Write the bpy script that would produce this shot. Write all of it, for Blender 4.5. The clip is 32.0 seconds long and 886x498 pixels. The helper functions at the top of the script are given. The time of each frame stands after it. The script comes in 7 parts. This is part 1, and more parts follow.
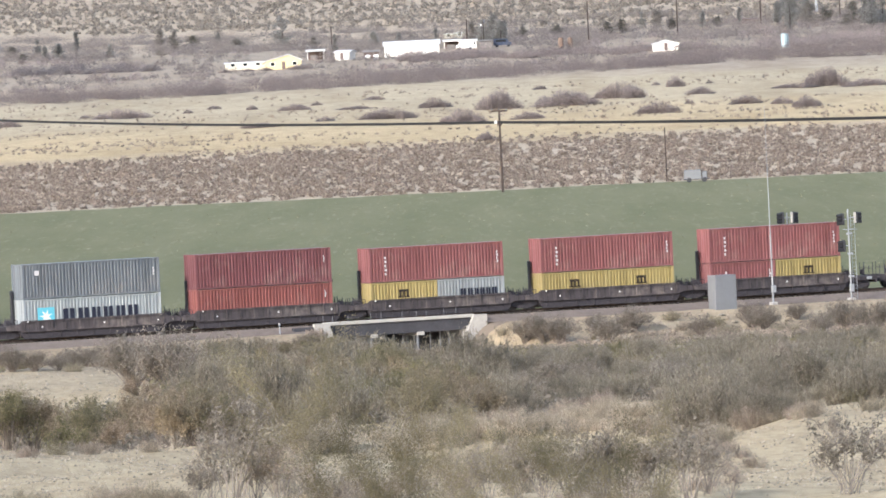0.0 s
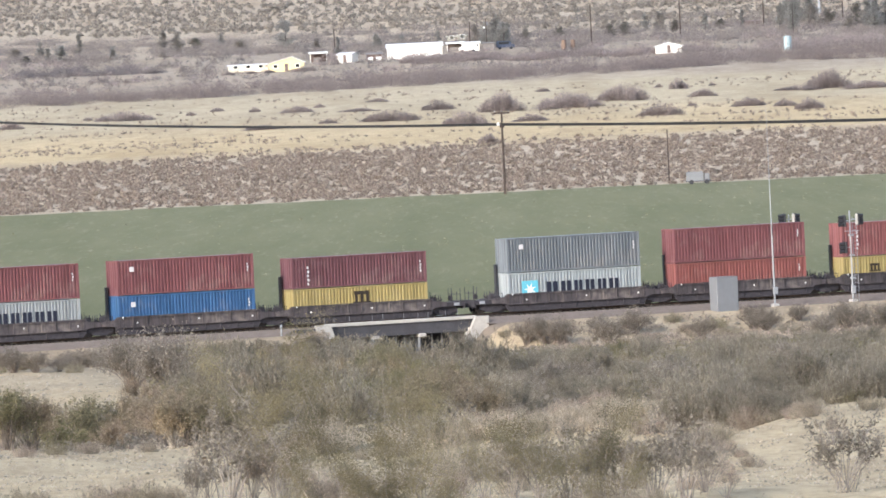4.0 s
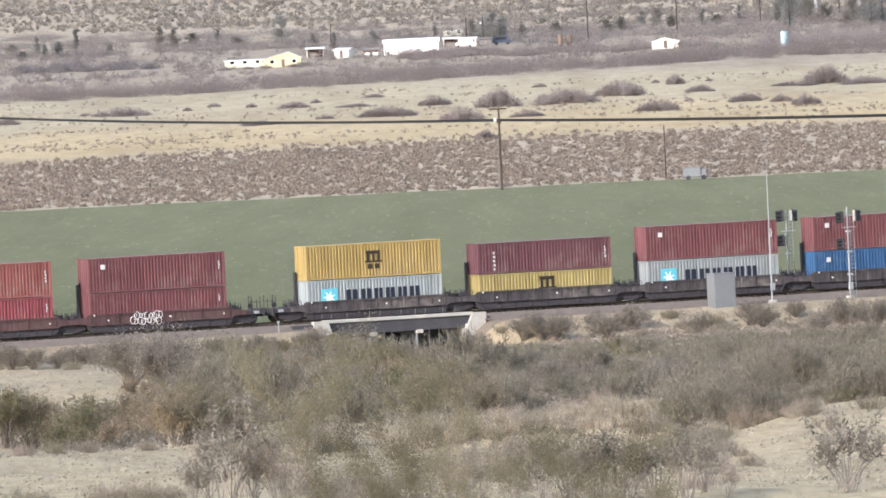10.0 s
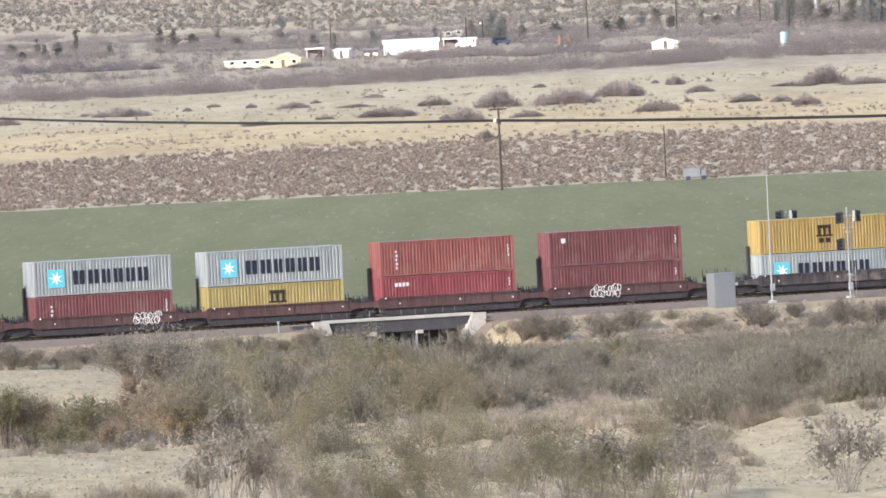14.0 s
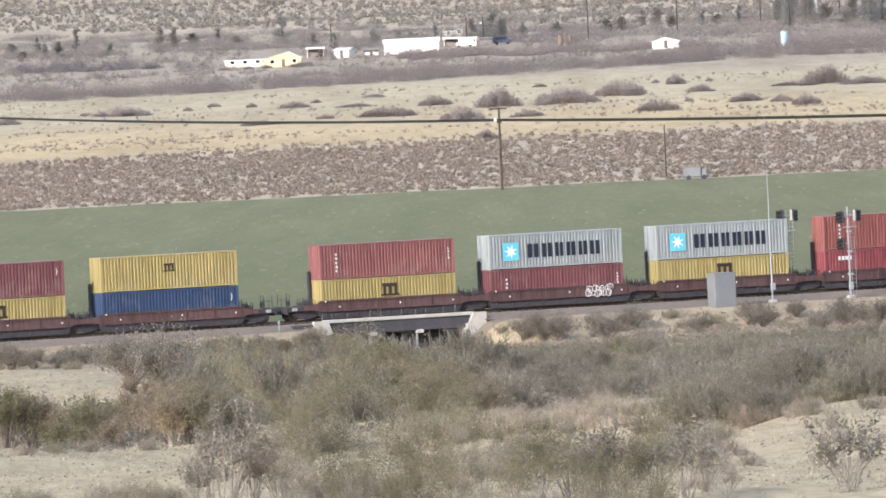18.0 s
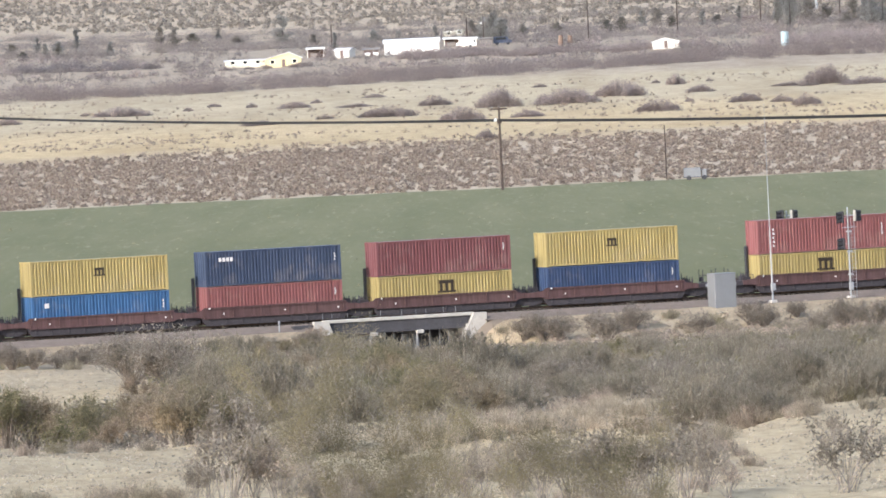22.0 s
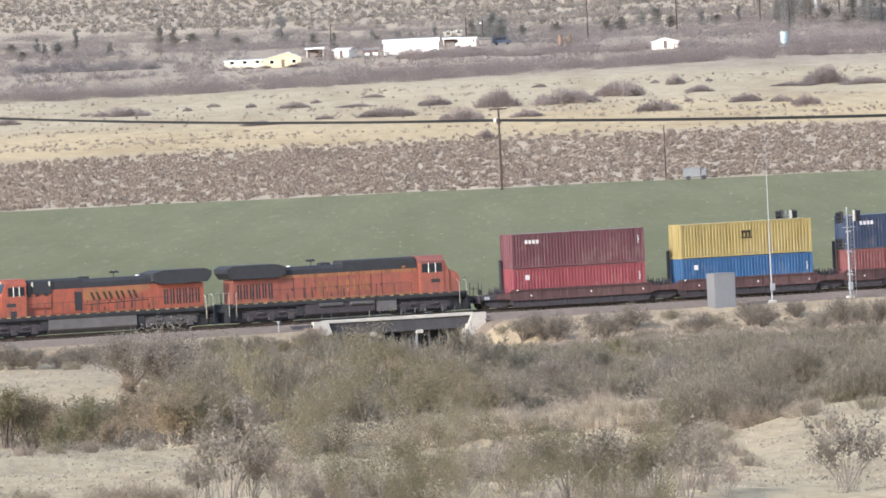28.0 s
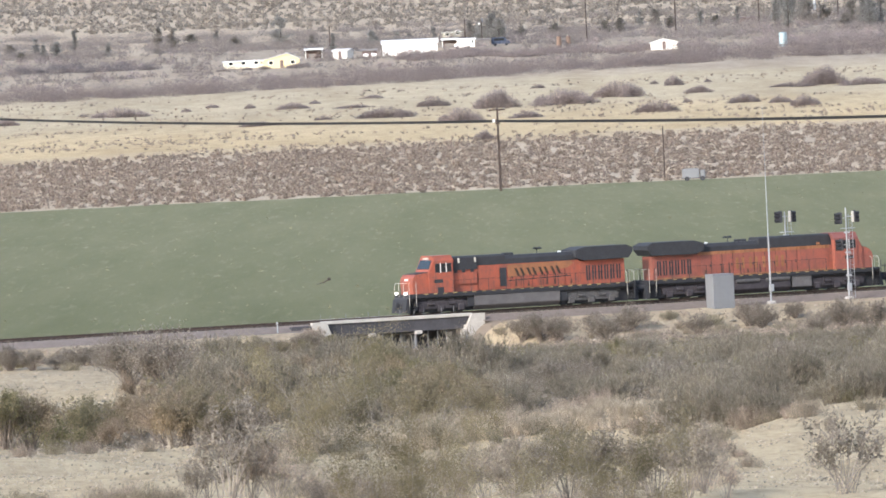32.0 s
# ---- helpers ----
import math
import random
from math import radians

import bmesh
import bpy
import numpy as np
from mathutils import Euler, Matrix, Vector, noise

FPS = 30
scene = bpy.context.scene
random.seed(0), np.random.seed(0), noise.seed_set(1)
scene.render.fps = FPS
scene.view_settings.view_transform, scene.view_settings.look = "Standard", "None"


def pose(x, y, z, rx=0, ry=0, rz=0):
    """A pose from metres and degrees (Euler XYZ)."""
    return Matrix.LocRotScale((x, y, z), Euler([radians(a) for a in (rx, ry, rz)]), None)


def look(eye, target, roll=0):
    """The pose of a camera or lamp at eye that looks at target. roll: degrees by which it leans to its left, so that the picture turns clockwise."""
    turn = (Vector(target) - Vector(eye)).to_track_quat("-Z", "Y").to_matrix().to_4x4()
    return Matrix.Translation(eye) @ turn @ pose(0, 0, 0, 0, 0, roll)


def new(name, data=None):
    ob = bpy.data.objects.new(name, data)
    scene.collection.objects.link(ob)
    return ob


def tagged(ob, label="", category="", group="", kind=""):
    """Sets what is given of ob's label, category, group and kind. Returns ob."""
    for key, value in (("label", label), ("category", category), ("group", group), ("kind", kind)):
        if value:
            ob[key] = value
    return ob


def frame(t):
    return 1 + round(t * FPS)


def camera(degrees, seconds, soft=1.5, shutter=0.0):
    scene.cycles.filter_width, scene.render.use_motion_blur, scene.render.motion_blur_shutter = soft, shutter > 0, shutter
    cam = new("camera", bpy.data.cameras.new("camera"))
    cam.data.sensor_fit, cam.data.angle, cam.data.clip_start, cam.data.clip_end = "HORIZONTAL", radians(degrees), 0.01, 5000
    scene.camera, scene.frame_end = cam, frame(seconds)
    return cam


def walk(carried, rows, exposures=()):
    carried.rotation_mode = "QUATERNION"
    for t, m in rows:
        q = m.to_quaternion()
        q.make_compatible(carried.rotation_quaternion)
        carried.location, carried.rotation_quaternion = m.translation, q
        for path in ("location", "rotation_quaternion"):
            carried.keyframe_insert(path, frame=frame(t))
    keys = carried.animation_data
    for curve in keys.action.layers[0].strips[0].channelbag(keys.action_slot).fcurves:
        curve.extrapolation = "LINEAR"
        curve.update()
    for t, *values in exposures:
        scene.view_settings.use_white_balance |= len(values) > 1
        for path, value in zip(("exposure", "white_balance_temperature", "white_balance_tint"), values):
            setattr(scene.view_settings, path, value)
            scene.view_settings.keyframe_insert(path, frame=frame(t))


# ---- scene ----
# The whole picture is one long-lens view: 4.49 degrees, about 950 m from the railway.
PHI = radians(23.5)          # the track runs this far off the picture plane
TRACK_Y = 945.0              # depth of the track on the view's axis
EYE_Z = 26.45                # camera above the rail tops
CP, SP = math.cos(PHI), math.sin(PHI)
EXPOSURE, KELVIN, TINT = 0.185, 6040, 10
cam = camera(4.49, 32.0, soft=1.7)
# seconds, shift across, shift up, turn left, tilt up: a tripod that is jostled in the first seconds
CAM_PATH = [(0.0, -0.049, -0.017, 0.0008, 0.0114), (0.5, 0.023, 0.026, 0.0111, 0.0013), (1.0, 0.008, -0.028, 0.0082, 0.0133), (1.5, -0.023, 0.034, -0.0022, -0.0302),
            (2.0, 0.045, 0.012, 0.0201, 0.0003), (2.5, 0.02, -0.045, 0.0057, -0.0056), (4.5, 0.111, -0.112, 0.0206, 0.0313), (5.0, -0.181, 0.056, -0.0204, 0.0036),
            (5.5, -0.02, -0.067, 0.0186, 0.0117), (6.0, 0.09, -0.071, 0.008, 0.0064), (6.5, -0.015, -0.037, -0.011, -0.0072), (7.0, -0.031, 0.022, 0.0037, 0.0019),
            (7.5, -0.029, -0.021, -0.0058, -0.0074), (8.0, 0.019, -0.046, -0.0067, -0.005), (8.5, -0.0, 0.046, 0.0013, -0.0082), (9.0, 0.019, -0.02, 0.0047, 0.003),
            (10.0, 0.01, 0.003, -0.0008, -0.0009), (11.0, -0.005, -0.006, -0.0005, -0.0), (12.0, -0.005, -0.003, -0.0024, 0.0005), (13.0, -0.002, -0.004, 0.001, 0.0045),
            (14.0, 0.005, -0.007, -0.0014, 0.0014), (17.0, -0.004, 0.006, 0.0004, -0.0011), (18.0, -0.004, -0.009, 0.0003, -0.0011), (19.0, 0.001, -0.003, 0.0009, 0.0005),
            (20.0, -0.004, 0.003, -0.0019, -0.0038), (21.0, -0.006, -0.001, -0.0003, 0.0002), (22.0, 0.002, -0.002, 0.0015, 0.0), (23.0, 0.016, 0.003, 0.004, 0.0009),
            (24.0, 0.001, 0.01, 0.0007, -0.0004), (25.0, -0.015, 0.016, -0.0009, 0.0002), (28.0, 0.008, -0.007, -0.0013, 0.0003), (28.5, -0.016, 0.014, -0.0036, -0.0013),
            (29.0, 0.007, -0.005, -0.0027, 0.0042), (29.5, 0.009, 0.007, 0.0009, -0.0048), (30.0, 0.016, -0.015, -0.004, -0.0043), (30.5, -0.035, -0.003, -0.0048, -0.0008),
            (31.0, 0.007, -0.005, -0.0018, -0.0005), (31.5, -0.028, -0.008, -0.0029, 0.0054), (32.0, -0.002, 0.003, -0.0077, 0.0039)]
BASE_PITCH, BASE_ROLL, BASE_YAW = -1.286, 2.75, -0.0617
walk(cam, [(t, pose(x, 0, EYE_Z + z, 90 + BASE_PITCH + dp, BASE_ROLL, BASE_YAW + dy)) for t, x, z, dy, dp in CAM_PATH], [(0.0, EXPOSURE, KELVIN, TINT), (32.0, EXPOSURE, KELVIN, TINT)])

# ---- light ----
SUN_EL, SUN_DIR = radians(27), Vector((-0.616, -0.787, 0))
world = bpy.data.worlds.new("world")
scene.world = world
world.use_nodes = True
wn = world.node_tree
sky = wn.nodes.new("ShaderNodeTexSky")
sky.sky_type, sky.sun_disc = "NISHITA", False
sky.sun_elevation, sky.sun_rotation = SUN_EL, math.atan2(SUN_DIR.x, SUN_DIR.y)
sky.dust_density = 2.5
wn.nodes["Background"].inputs["Strength"].default_value = 0.28
wn.links.new(sky.outputs[0], wn.nodes["Background"].inputs["Color"])
sun = new("sun", bpy.data.lights.new("sun", "SUN"))
sun.data.energy, sun.data.angle, sun.data.color = 3.6, radians(0.6), (1.0, 0.955, 0.89)
sun.matrix_basis = look((SUN_DIR * math.cos(SUN_EL) + Vector((0, 0, math.sin(SUN_EL)))) * 300, (0, 0, 0))


# ---- materials ----
def nodes_of(name):
    m = bpy.data.materials.new(name)
    m.use_nodes = True
    return m, m.node_tree.nodes, m.node_tree.links, m.node_tree.nodes["Principled BSDF"]


def noise_node(n, l, coord, scale, detail=4.0, rough=0.55, stretch=(1, 1, 1)):
    mp = n.new("ShaderNodeMapping")
    mp.inputs["Scale"].default_value = stretch
    l.new(coord, mp.inputs["Vector"])
    tx = n.new("ShaderNodeTexNoise")
    tx.inputs["Scale"].default_value, tx.inputs["Detail"].default_value = scale, detail
    tx.inputs["Roughness"].default_value = rough
    l.new(mp.outputs[0], tx.inputs["Vector"])
    return tx.outputs["Fac"]


def ramp(n, l, fac, stops, mode="LINEAR"):
    r = n.new("ShaderNodeValToRGB")
    r.color_ramp.interpolation = mode
    e = r.color_ramp.elements
    while len(e) < len(stops):
        e.new(0.5)
    for i, (p, c) in enumerate(stops):
        e[i].position = p
        e[i].color = (*c, 1) if not isinstance(c, (int, float)) else (c, c, c, 1)
    l.new(fac, r.inputs[0])
    return r.outputs[0]


def mix(n, l, kind, fac, a, b):
    m = n.new("ShaderNodeMix")
    m.data_type, m.blend_type = "RGBA", kind
    for sock, val in ((0, fac), (6, a), (7, b)):
        if isinstance(val, (int, float)):
            m.inputs[sock].default_value = val
        elif isinstance(val, tuple):
            m.inputs[sock].default_value = (*val, 1)
        else:
            l.new(val, m.inputs[sock])
    return m.outputs[2]


def math_node(n, l, op, a, b=0.0, c=0.0):
    m = n.new("ShaderNodeMath")
    m.operation = op
    for i, val in enumerate((a, b, c)):
        if isinstance(val, (int, float)):
            m.inputs[i].default_value = val
        else:
            l.new(val, m.inputs[i])
    return m.outputs[0]


def add_bump(n, l, bsdf, height, strength, dist):
    b = n.new("ShaderNodeBump")
    b.inputs["Strength"].default_value, b.inputs["Distance"].default_value = strength, dist
    l.new(height, b.inputs["Height"])
    l.new(b.outputs[0], bsdf.inputs["Normal"])


def mat(name, col, rough=0.6, metal=0.0, var=0.18, scale=2.0, fine=14.0, bump=0.15, rnd=0.0, island=0.0, stretch=(1, 1, 1)):
    """A plain worn surface: two scales of noise on the colour, a little relief, optional change from piece to piece."""
    m, n, l, p = nodes_of(name)
    co = n.new("ShaderNodeTexCoord").outputs["Object"]
    big = noise_node(n, l, co, scale, stretch=stretch)
    small = noise_node(n, l, co, fine, 3.0)
    c = mix(n, l, "MIX", big, tuple(x * (1 - var) for x in col), tuple(min(x * (1 + var), 1) for x in col))
    c = mix(n, l, "MULTIPLY", 0.6, c, ramp(n, l, small, [(0.3, 1 - var), (0.7, 1.0)]))
    if rnd:
        c = mix(n, l, "MULTIPLY", 1.0, c, ramp(n, l, n.new("ShaderNodeObjectInfo").outputs["Random"], [(0.0, 1 - rnd), (1.0, 1.0)]))
    if island:
        c = mix(n, l, "MULTIPLY", 1.0, c, ramp(n, l, n.new("ShaderNodeNewGeometry").outputs["Random Per Island"], [(0.0, 1 - island), (1.0, 1.0)]))
    l.new(c, p.inputs["Base Color"])
    p.inputs["Roughness"].default_value, p.inputs["Metallic"].default_value = rough, metal
    if bump:
        add_bump(n, l, p, small, bump, 0.02)
    return m


def leaf_mat(name, cols, rough=0.7, thin=0.5, varied=False):
    """Foliage: the colour runs between the given tones from leaf to leaf and from bush to bush; thin leaves let light through."""
    m, n, l, p = nodes_of(name)
    rnd = n.new("ShaderNodeNewGeometry").outputs["Random Per Island"]
    stops = [(i / max(len(cols) - 1, 1), c) for i, c in enumerate(cols)]
    c = ramp(n, l, rnd, stops)
    patchy = noise_node(n, l, n.new("ShaderNodeTexCoord").outputs["Object"], 1.7, 3.0, 0.6)
    c = mix(n, l, "MULTIPLY", 1.0, c, ramp(n, l, patchy, [(0.34, (0.64, 0.63, 0.58)), (0.64, (1.32, 1.29, 1.27))]))
    obj = n.new("ShaderNodeObjectInfo").outputs["Random"]
    c = mix(n, l, "MULTIPLY", 1.0, c, ramp(n, l, obj, [(0.0, (0.76, 0.78, 0.58)), (0.3, (0.88, 0.87, 0.74)), (0.65, (1.04, 0.98, 0.93)), (1.0, (1.18, 1.05, 1.03))] if varied else [(0.0, 0.80), (0.5, 1.0), (1.0, 1.14)]))
    l.new(c, p.inputs["Base Color"])
    p.inputs["Roughness"].default_value = rough
    p.inputs["Specular IOR Level"].default_value = 0.2
    tr = n.new("ShaderNodeBsdfTranslucent")
    l.new(c, tr.inputs["Color"])
    mx = n.new("ShaderNodeMixShader")
    mx.inputs[0].default_value = thin
    l.new(p.outputs[0], mx.inputs[1])
    l.new(tr.outputs[0], mx.inputs[2])
    l.new(mx.outputs[0], n["Material Output"].inputs["Surface"])
    return m


def paint_mat(name, col, rust=0.25, fade=0.18, dust=(0.45, 0.38, 0.33)):
    """Container and car paint: sun-faded, streaked downwards, rusty scuffs."""
    m, n, l, p = nodes_of(name)
    co = n.new("ShaderNodeTexCoord").outputs["Object"]
    streak = noise_node(n, l, co, 1.0, 5.0, 0.6, (2.6, 2.6, 0.35))
    blot = noise_node(n, l, co, 0.55, 4.0, 0.6)
    spot = noise_node(n, l, co, 3.2, 6.0, 0.7)
    c = mix(n, l, "MIX", ramp(n, l, streak, [(0.3, 0.0), (0.75, 1.0)]), tuple(x * (1 - fade) for x in col), tuple(min(1, x * (1 + fade * 0.5) + 0.02) for x in col))
    c = mix(n, l, "MIX", ramp(n, l, blot, [(0.52, 0.0), (0.8, fade * 1.6)]), c, dust)
    runs = noise_node(n, l, co, 1.0, 4.0, 0.65, (7.0, 7.0, 0.30))
    c = mix(n, l, "MULTIPLY", 1.0, c, ramp(n, l, runs, [(0.30, (0.66, 0.64, 0.62)), (0.52, (1.0, 1.0, 1.0)), (0.72, (1.08, 1.07, 1.05))]))
    c = mix(n, l, "MIX", ramp(n, l, spot, [(0.66, 0.0), (0.76, rust)]), c, (0.12, 0.06, 0.035))
    c = mix(n, l, "MULTIPLY", 1.0, c, ramp(n, l, n.new("ShaderNodeObjectInfo").outputs["Random"], [(0.0, 0.88), (1.0, 1.0)]))
    l.new(c, p.inputs["Base Color"])
    p.inputs["Roughness"].default_value = 0.55
    add_bump(n, l, p, spot, 0.12, 0.01)
    return m


def ground_mat():
    """Valley soil: sand, scrub flats, the green field and the track bed, by place; grain and stones by noise."""
    m, n, l, p = nodes_of("ground_soil")
    geo = n.new("ShaderNodeNewGeometry").outputs["Position"]
    sep = n.new("ShaderNodeSeparateXYZ")
    l.new(geo, sep.inputs[0])
    X, Y = sep.outputs[0], sep.outputs[1]
    wob = noise_node(n, l, geo, 0.011, 5.0, 0.6)
    yy = math_node(n, l, "ADD", Y, math_node(n, l, "MULTIPLY", math_node(n, l, "SUBTRACT", wob, 0.5), 190.0))
    soil = ramp(n, l, math_node(n, l, "DIVIDE", yy, 5000.0), [
        (0.0, (0.425, 0.36, 0.245)), (0.09, (0.415, 0.35, 0.24)), (0.14, (0.37, 0.31, 0.222)), (0.176, (0.36, 0.305, 0.225)), (0.188, (0.385, 0.325, 0.235)),
        (0.30, (0.465, 0.393, 0.302)), (0.412, (0.475, 0.402, 0.308)), (0.428, (0.515, 0.415, 0.257)), (0.470, (0.52, 0.423, 0.268)),
        (0.505, (0.475, 0.408, 0.287)), (0.545, (0.468, 0.404, 0.288)), (0.558, (0.41, 0.352, 0.28)), (0.585, (0.40, 0.342, 0.272)), (0.615, (0.36, 0.31, 0.25)),
        (0.645, (0.455, 0.388, 0.30)), (1.0, (0.445, 0.378, 0.292))])
    # distance from the centre line of the track, positive on the camera's side
    nn = math_node(n, l, "ADD", math_node(n, l, "MULTIPLY", X, SP), math_node(n, l, "MULTIPLY", math_node(n, l, "SUBTRACT", Y, TRACK_Y), -CP))
    w2 = noise_node(n, l, geo, 0.35, 4.0)
    n2 = math_node(n, l, "ADD", nn, math_node(n, l, "MULTIPLY", math_node(n, l, "SUBTRACT", w2, 0.5), 2.6))
    bed = math_node(n, l, "MULTIPLY", math_node(n, l, "LESS_THAN", n2, 5.5), math_node(n, l, "GREATER_THAN", n2, -7.0))
    bedc = mix(n, l, "MIX", w2, (0.180, 0.147, 0.118), (0.228, 0.189, 0.153))
    grain = noise_node(n, l, geo, 2.2, 6.0, 0.7, (1, 0.4, 1))
    mid = noise_node(n, l, geo, 0.22, 5.0, 0.65, (1, 0.4, 1))
    c = mix(n, l, "MULTIPLY", 1.0, soil, ramp(n, l, grain, [(0.32, (0.72, 0.70, 0.69)), (0.55, (1.0, 1.0, 1.0)), (0.75, (1.12, 1.11, 1.09))]))
    c = mix(n, l, "MULTIPLY", 1.0, c, ramp(n, l, mid, [(0.3, (0.82, 0.80, 0.79)), (0.6, (1.05, 1.04, 1.02))]))
    broad = noise_node(n, l, geo, 0.045, 5.0, 0.62, (1, 0.13, 1))
    c = mix(n, l, "MULTIPLY", 1.0, c, ramp(n, l, broad, [(0.34, (0.86, 0.83, 0.79)), (0.5, (0.98, 0.97, 0.95)), (0.66, (1.06, 1.05, 1.03))]))
    c = mix(n, l, "MIX", bed, c, bedc)
    # the crop: drilled rows and thin patches
    edge = math_node(n, l, "ADD", Y, math_node(n, l, "MULTIPLY", math_node(n, l, "SUBTRACT", noise_node(n, l, geo, 0.06, 3.0), 0.5), 26.0))
    field = math_node(n, l, "MULTIPLY", math_node(n, l, "LESS_THAN", edge, 1618.0), math_node(n, l, "LESS_THAN", n2, -6.4))
    rows = noise_node(n, l, geo, 0.16, 5.0, 0.65, (1.0, 0.05, 1))
    thin = noise_node(n, l, geo, 1.1, 6.0, 0.75, (1.0, 0.05, 1))
    g = mix(n, l, "MIX", ramp(n, l, rows, [(0.3, 0.0), (0.7, 1.0)]), (0.150, 0.152, 0.080), (0.196, 0.190, 0.108))
    g = mix(n, l, "MIX", ramp(n, l, thin, [(0.55, 0.0), (0.78, 0.75)]), g, (0.32, 0.295, 0.20))
    # the whole crop gets darker and greener towards the track
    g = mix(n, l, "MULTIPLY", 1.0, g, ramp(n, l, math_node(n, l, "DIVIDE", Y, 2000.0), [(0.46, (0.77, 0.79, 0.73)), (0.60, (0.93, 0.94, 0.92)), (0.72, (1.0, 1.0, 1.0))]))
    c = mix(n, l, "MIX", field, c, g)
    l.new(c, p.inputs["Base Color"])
    p.inputs["Roughness"].default_value = 0.95
    p.inputs["Specular IOR Level"].default_value = 0.1
    add_bump(n, l, p, grain, 0.5, 0.25)
    return m


M_GROUND = ground_mat()
M_BALLAST = mat("ballast_stone", (0.188, 0.154, 0.133), 0.95, 0, 0.3, 1.5, 9.0, 0.9)
M_STEEL = mat("rail_steel", (0.12, 0.085, 0.07), 0.45, 0.7, 0.25)
M_TIE = mat("tie_wood", (0.075, 0.06, 0.052), 0.9, 0, 0.3, 3, 20, 0.4, rnd=0.2)
M_CONC = mat("weathered_concrete", (0.44, 0.415, 0.38), 0.9, 0, 0.25, 0.8, 6.0, 0.4)
# near-black: deck, girders, and the panel that paints shade below the deck
M_CONC_DARK = mat("dark_concrete", (0.062, 0.060, 0.068), 0.9, 0, 0.35, 0.8, 6.0, 0.4)
M_GALV = mat("galvanised_steel", (0.36, 0.37, 0.385), 0.55, 0.3, 0.12)
M_ALU = mat("grey_aluminium_cabinet", (0.21, 0.215, 0.228), 0.55, 0.2, 0.1)
M_BLACK = mat("flat_black_paint", (0.032, 0.032, 0.038), 0.7, 0, 0.3)
M_POLE = mat("creosoted_pole_wood", (0.07, 0.05, 0.042), 0.9, 0, 0.3)
M_CABLE = mat("black_cable", (0.012, 0.010, 0.010), 1.0)
M_WHITE = mat("white_paint", (0.80, 0.80, 0.77), 0.5, 0, 0.06)
M_WHEEL = mat("wheel_steel", (0.09, 0.075, 0.068), 0.5, 0.6, 0.3)
M_CARBLACK = paint_mat("well_car_dark_paint", (0.066, 0.053, 0.056), 0.7, 0.3)
M_CARRED = paint_mat("well_car_brown_paint", (0.092, 0.043, 0.042), 0.45, 0.25, (0.19, 0.12, 0.105))
# near-black for the grimy trucks, lower well sides and end gear
M_NEARBLACK = mat("near_black_steel", (0.056, 0.049, 0.056), 0.85, 0.1, 0.5, 3.0)
M_GRAFF = mat("graffiti_paint", (0.62, 0.60, 0.60), 0.6, 0, 0.1)

PAINT = {
    "red": paint_mat("container_red", (0.245, 0.087, 0.087)),
    "dark_red": paint_mat("container_dark_red", (0.178, 0.060, 0.066)),
    "maroon": paint_mat("container_maroon", (0.145, 0.054, 0.065)),
    "orange_red": paint_mat("container_orange_red", (0.265, 0.085, 0.075)),
    "bright_red": paint_mat("container_bright_red", (0.270, 0.061, 0.074)),
    "yellow": paint_mat("container_yellow", (0.385, 0.302, 0.118), 0.5),
    "gold": paint_mat("container_gold", (0.41, 0.288, 0.098), 0.4),
    "grey": paint_mat("container_grey", (0.17, 0.188, 0.208), 0.3),
    "silver": paint_mat("container_silver", (0.325, 0.345, 0.357), 0.3),
    "white": paint_mat("container_white", (0.375, 0.405, 0.418), 0.2),
    "blue": paint_mat("container_blue", (0.036, 0.112, 0.26), 0.2),
    "deep_blue": paint_mat("container_deep_blue", (0.033, 0.062, 0.145), 0.2),
    "navy": paint_mat("container_navy", (0.036, 0.054, 0.106), 0.25),
}
M_INK = mat("dark_blue_lettering", (0.012, 0.014, 0.03), 0.5, 0, 0.1)
M_BROWNINK = mat("dark_brown_lettering", (0.03, 0.02, 0.012), 0.5, 0, 0.1)
M_CYAN = mat("sky_blue_panel", (0.13, 0.46, 0.57), 0.5, 0, 0.08)


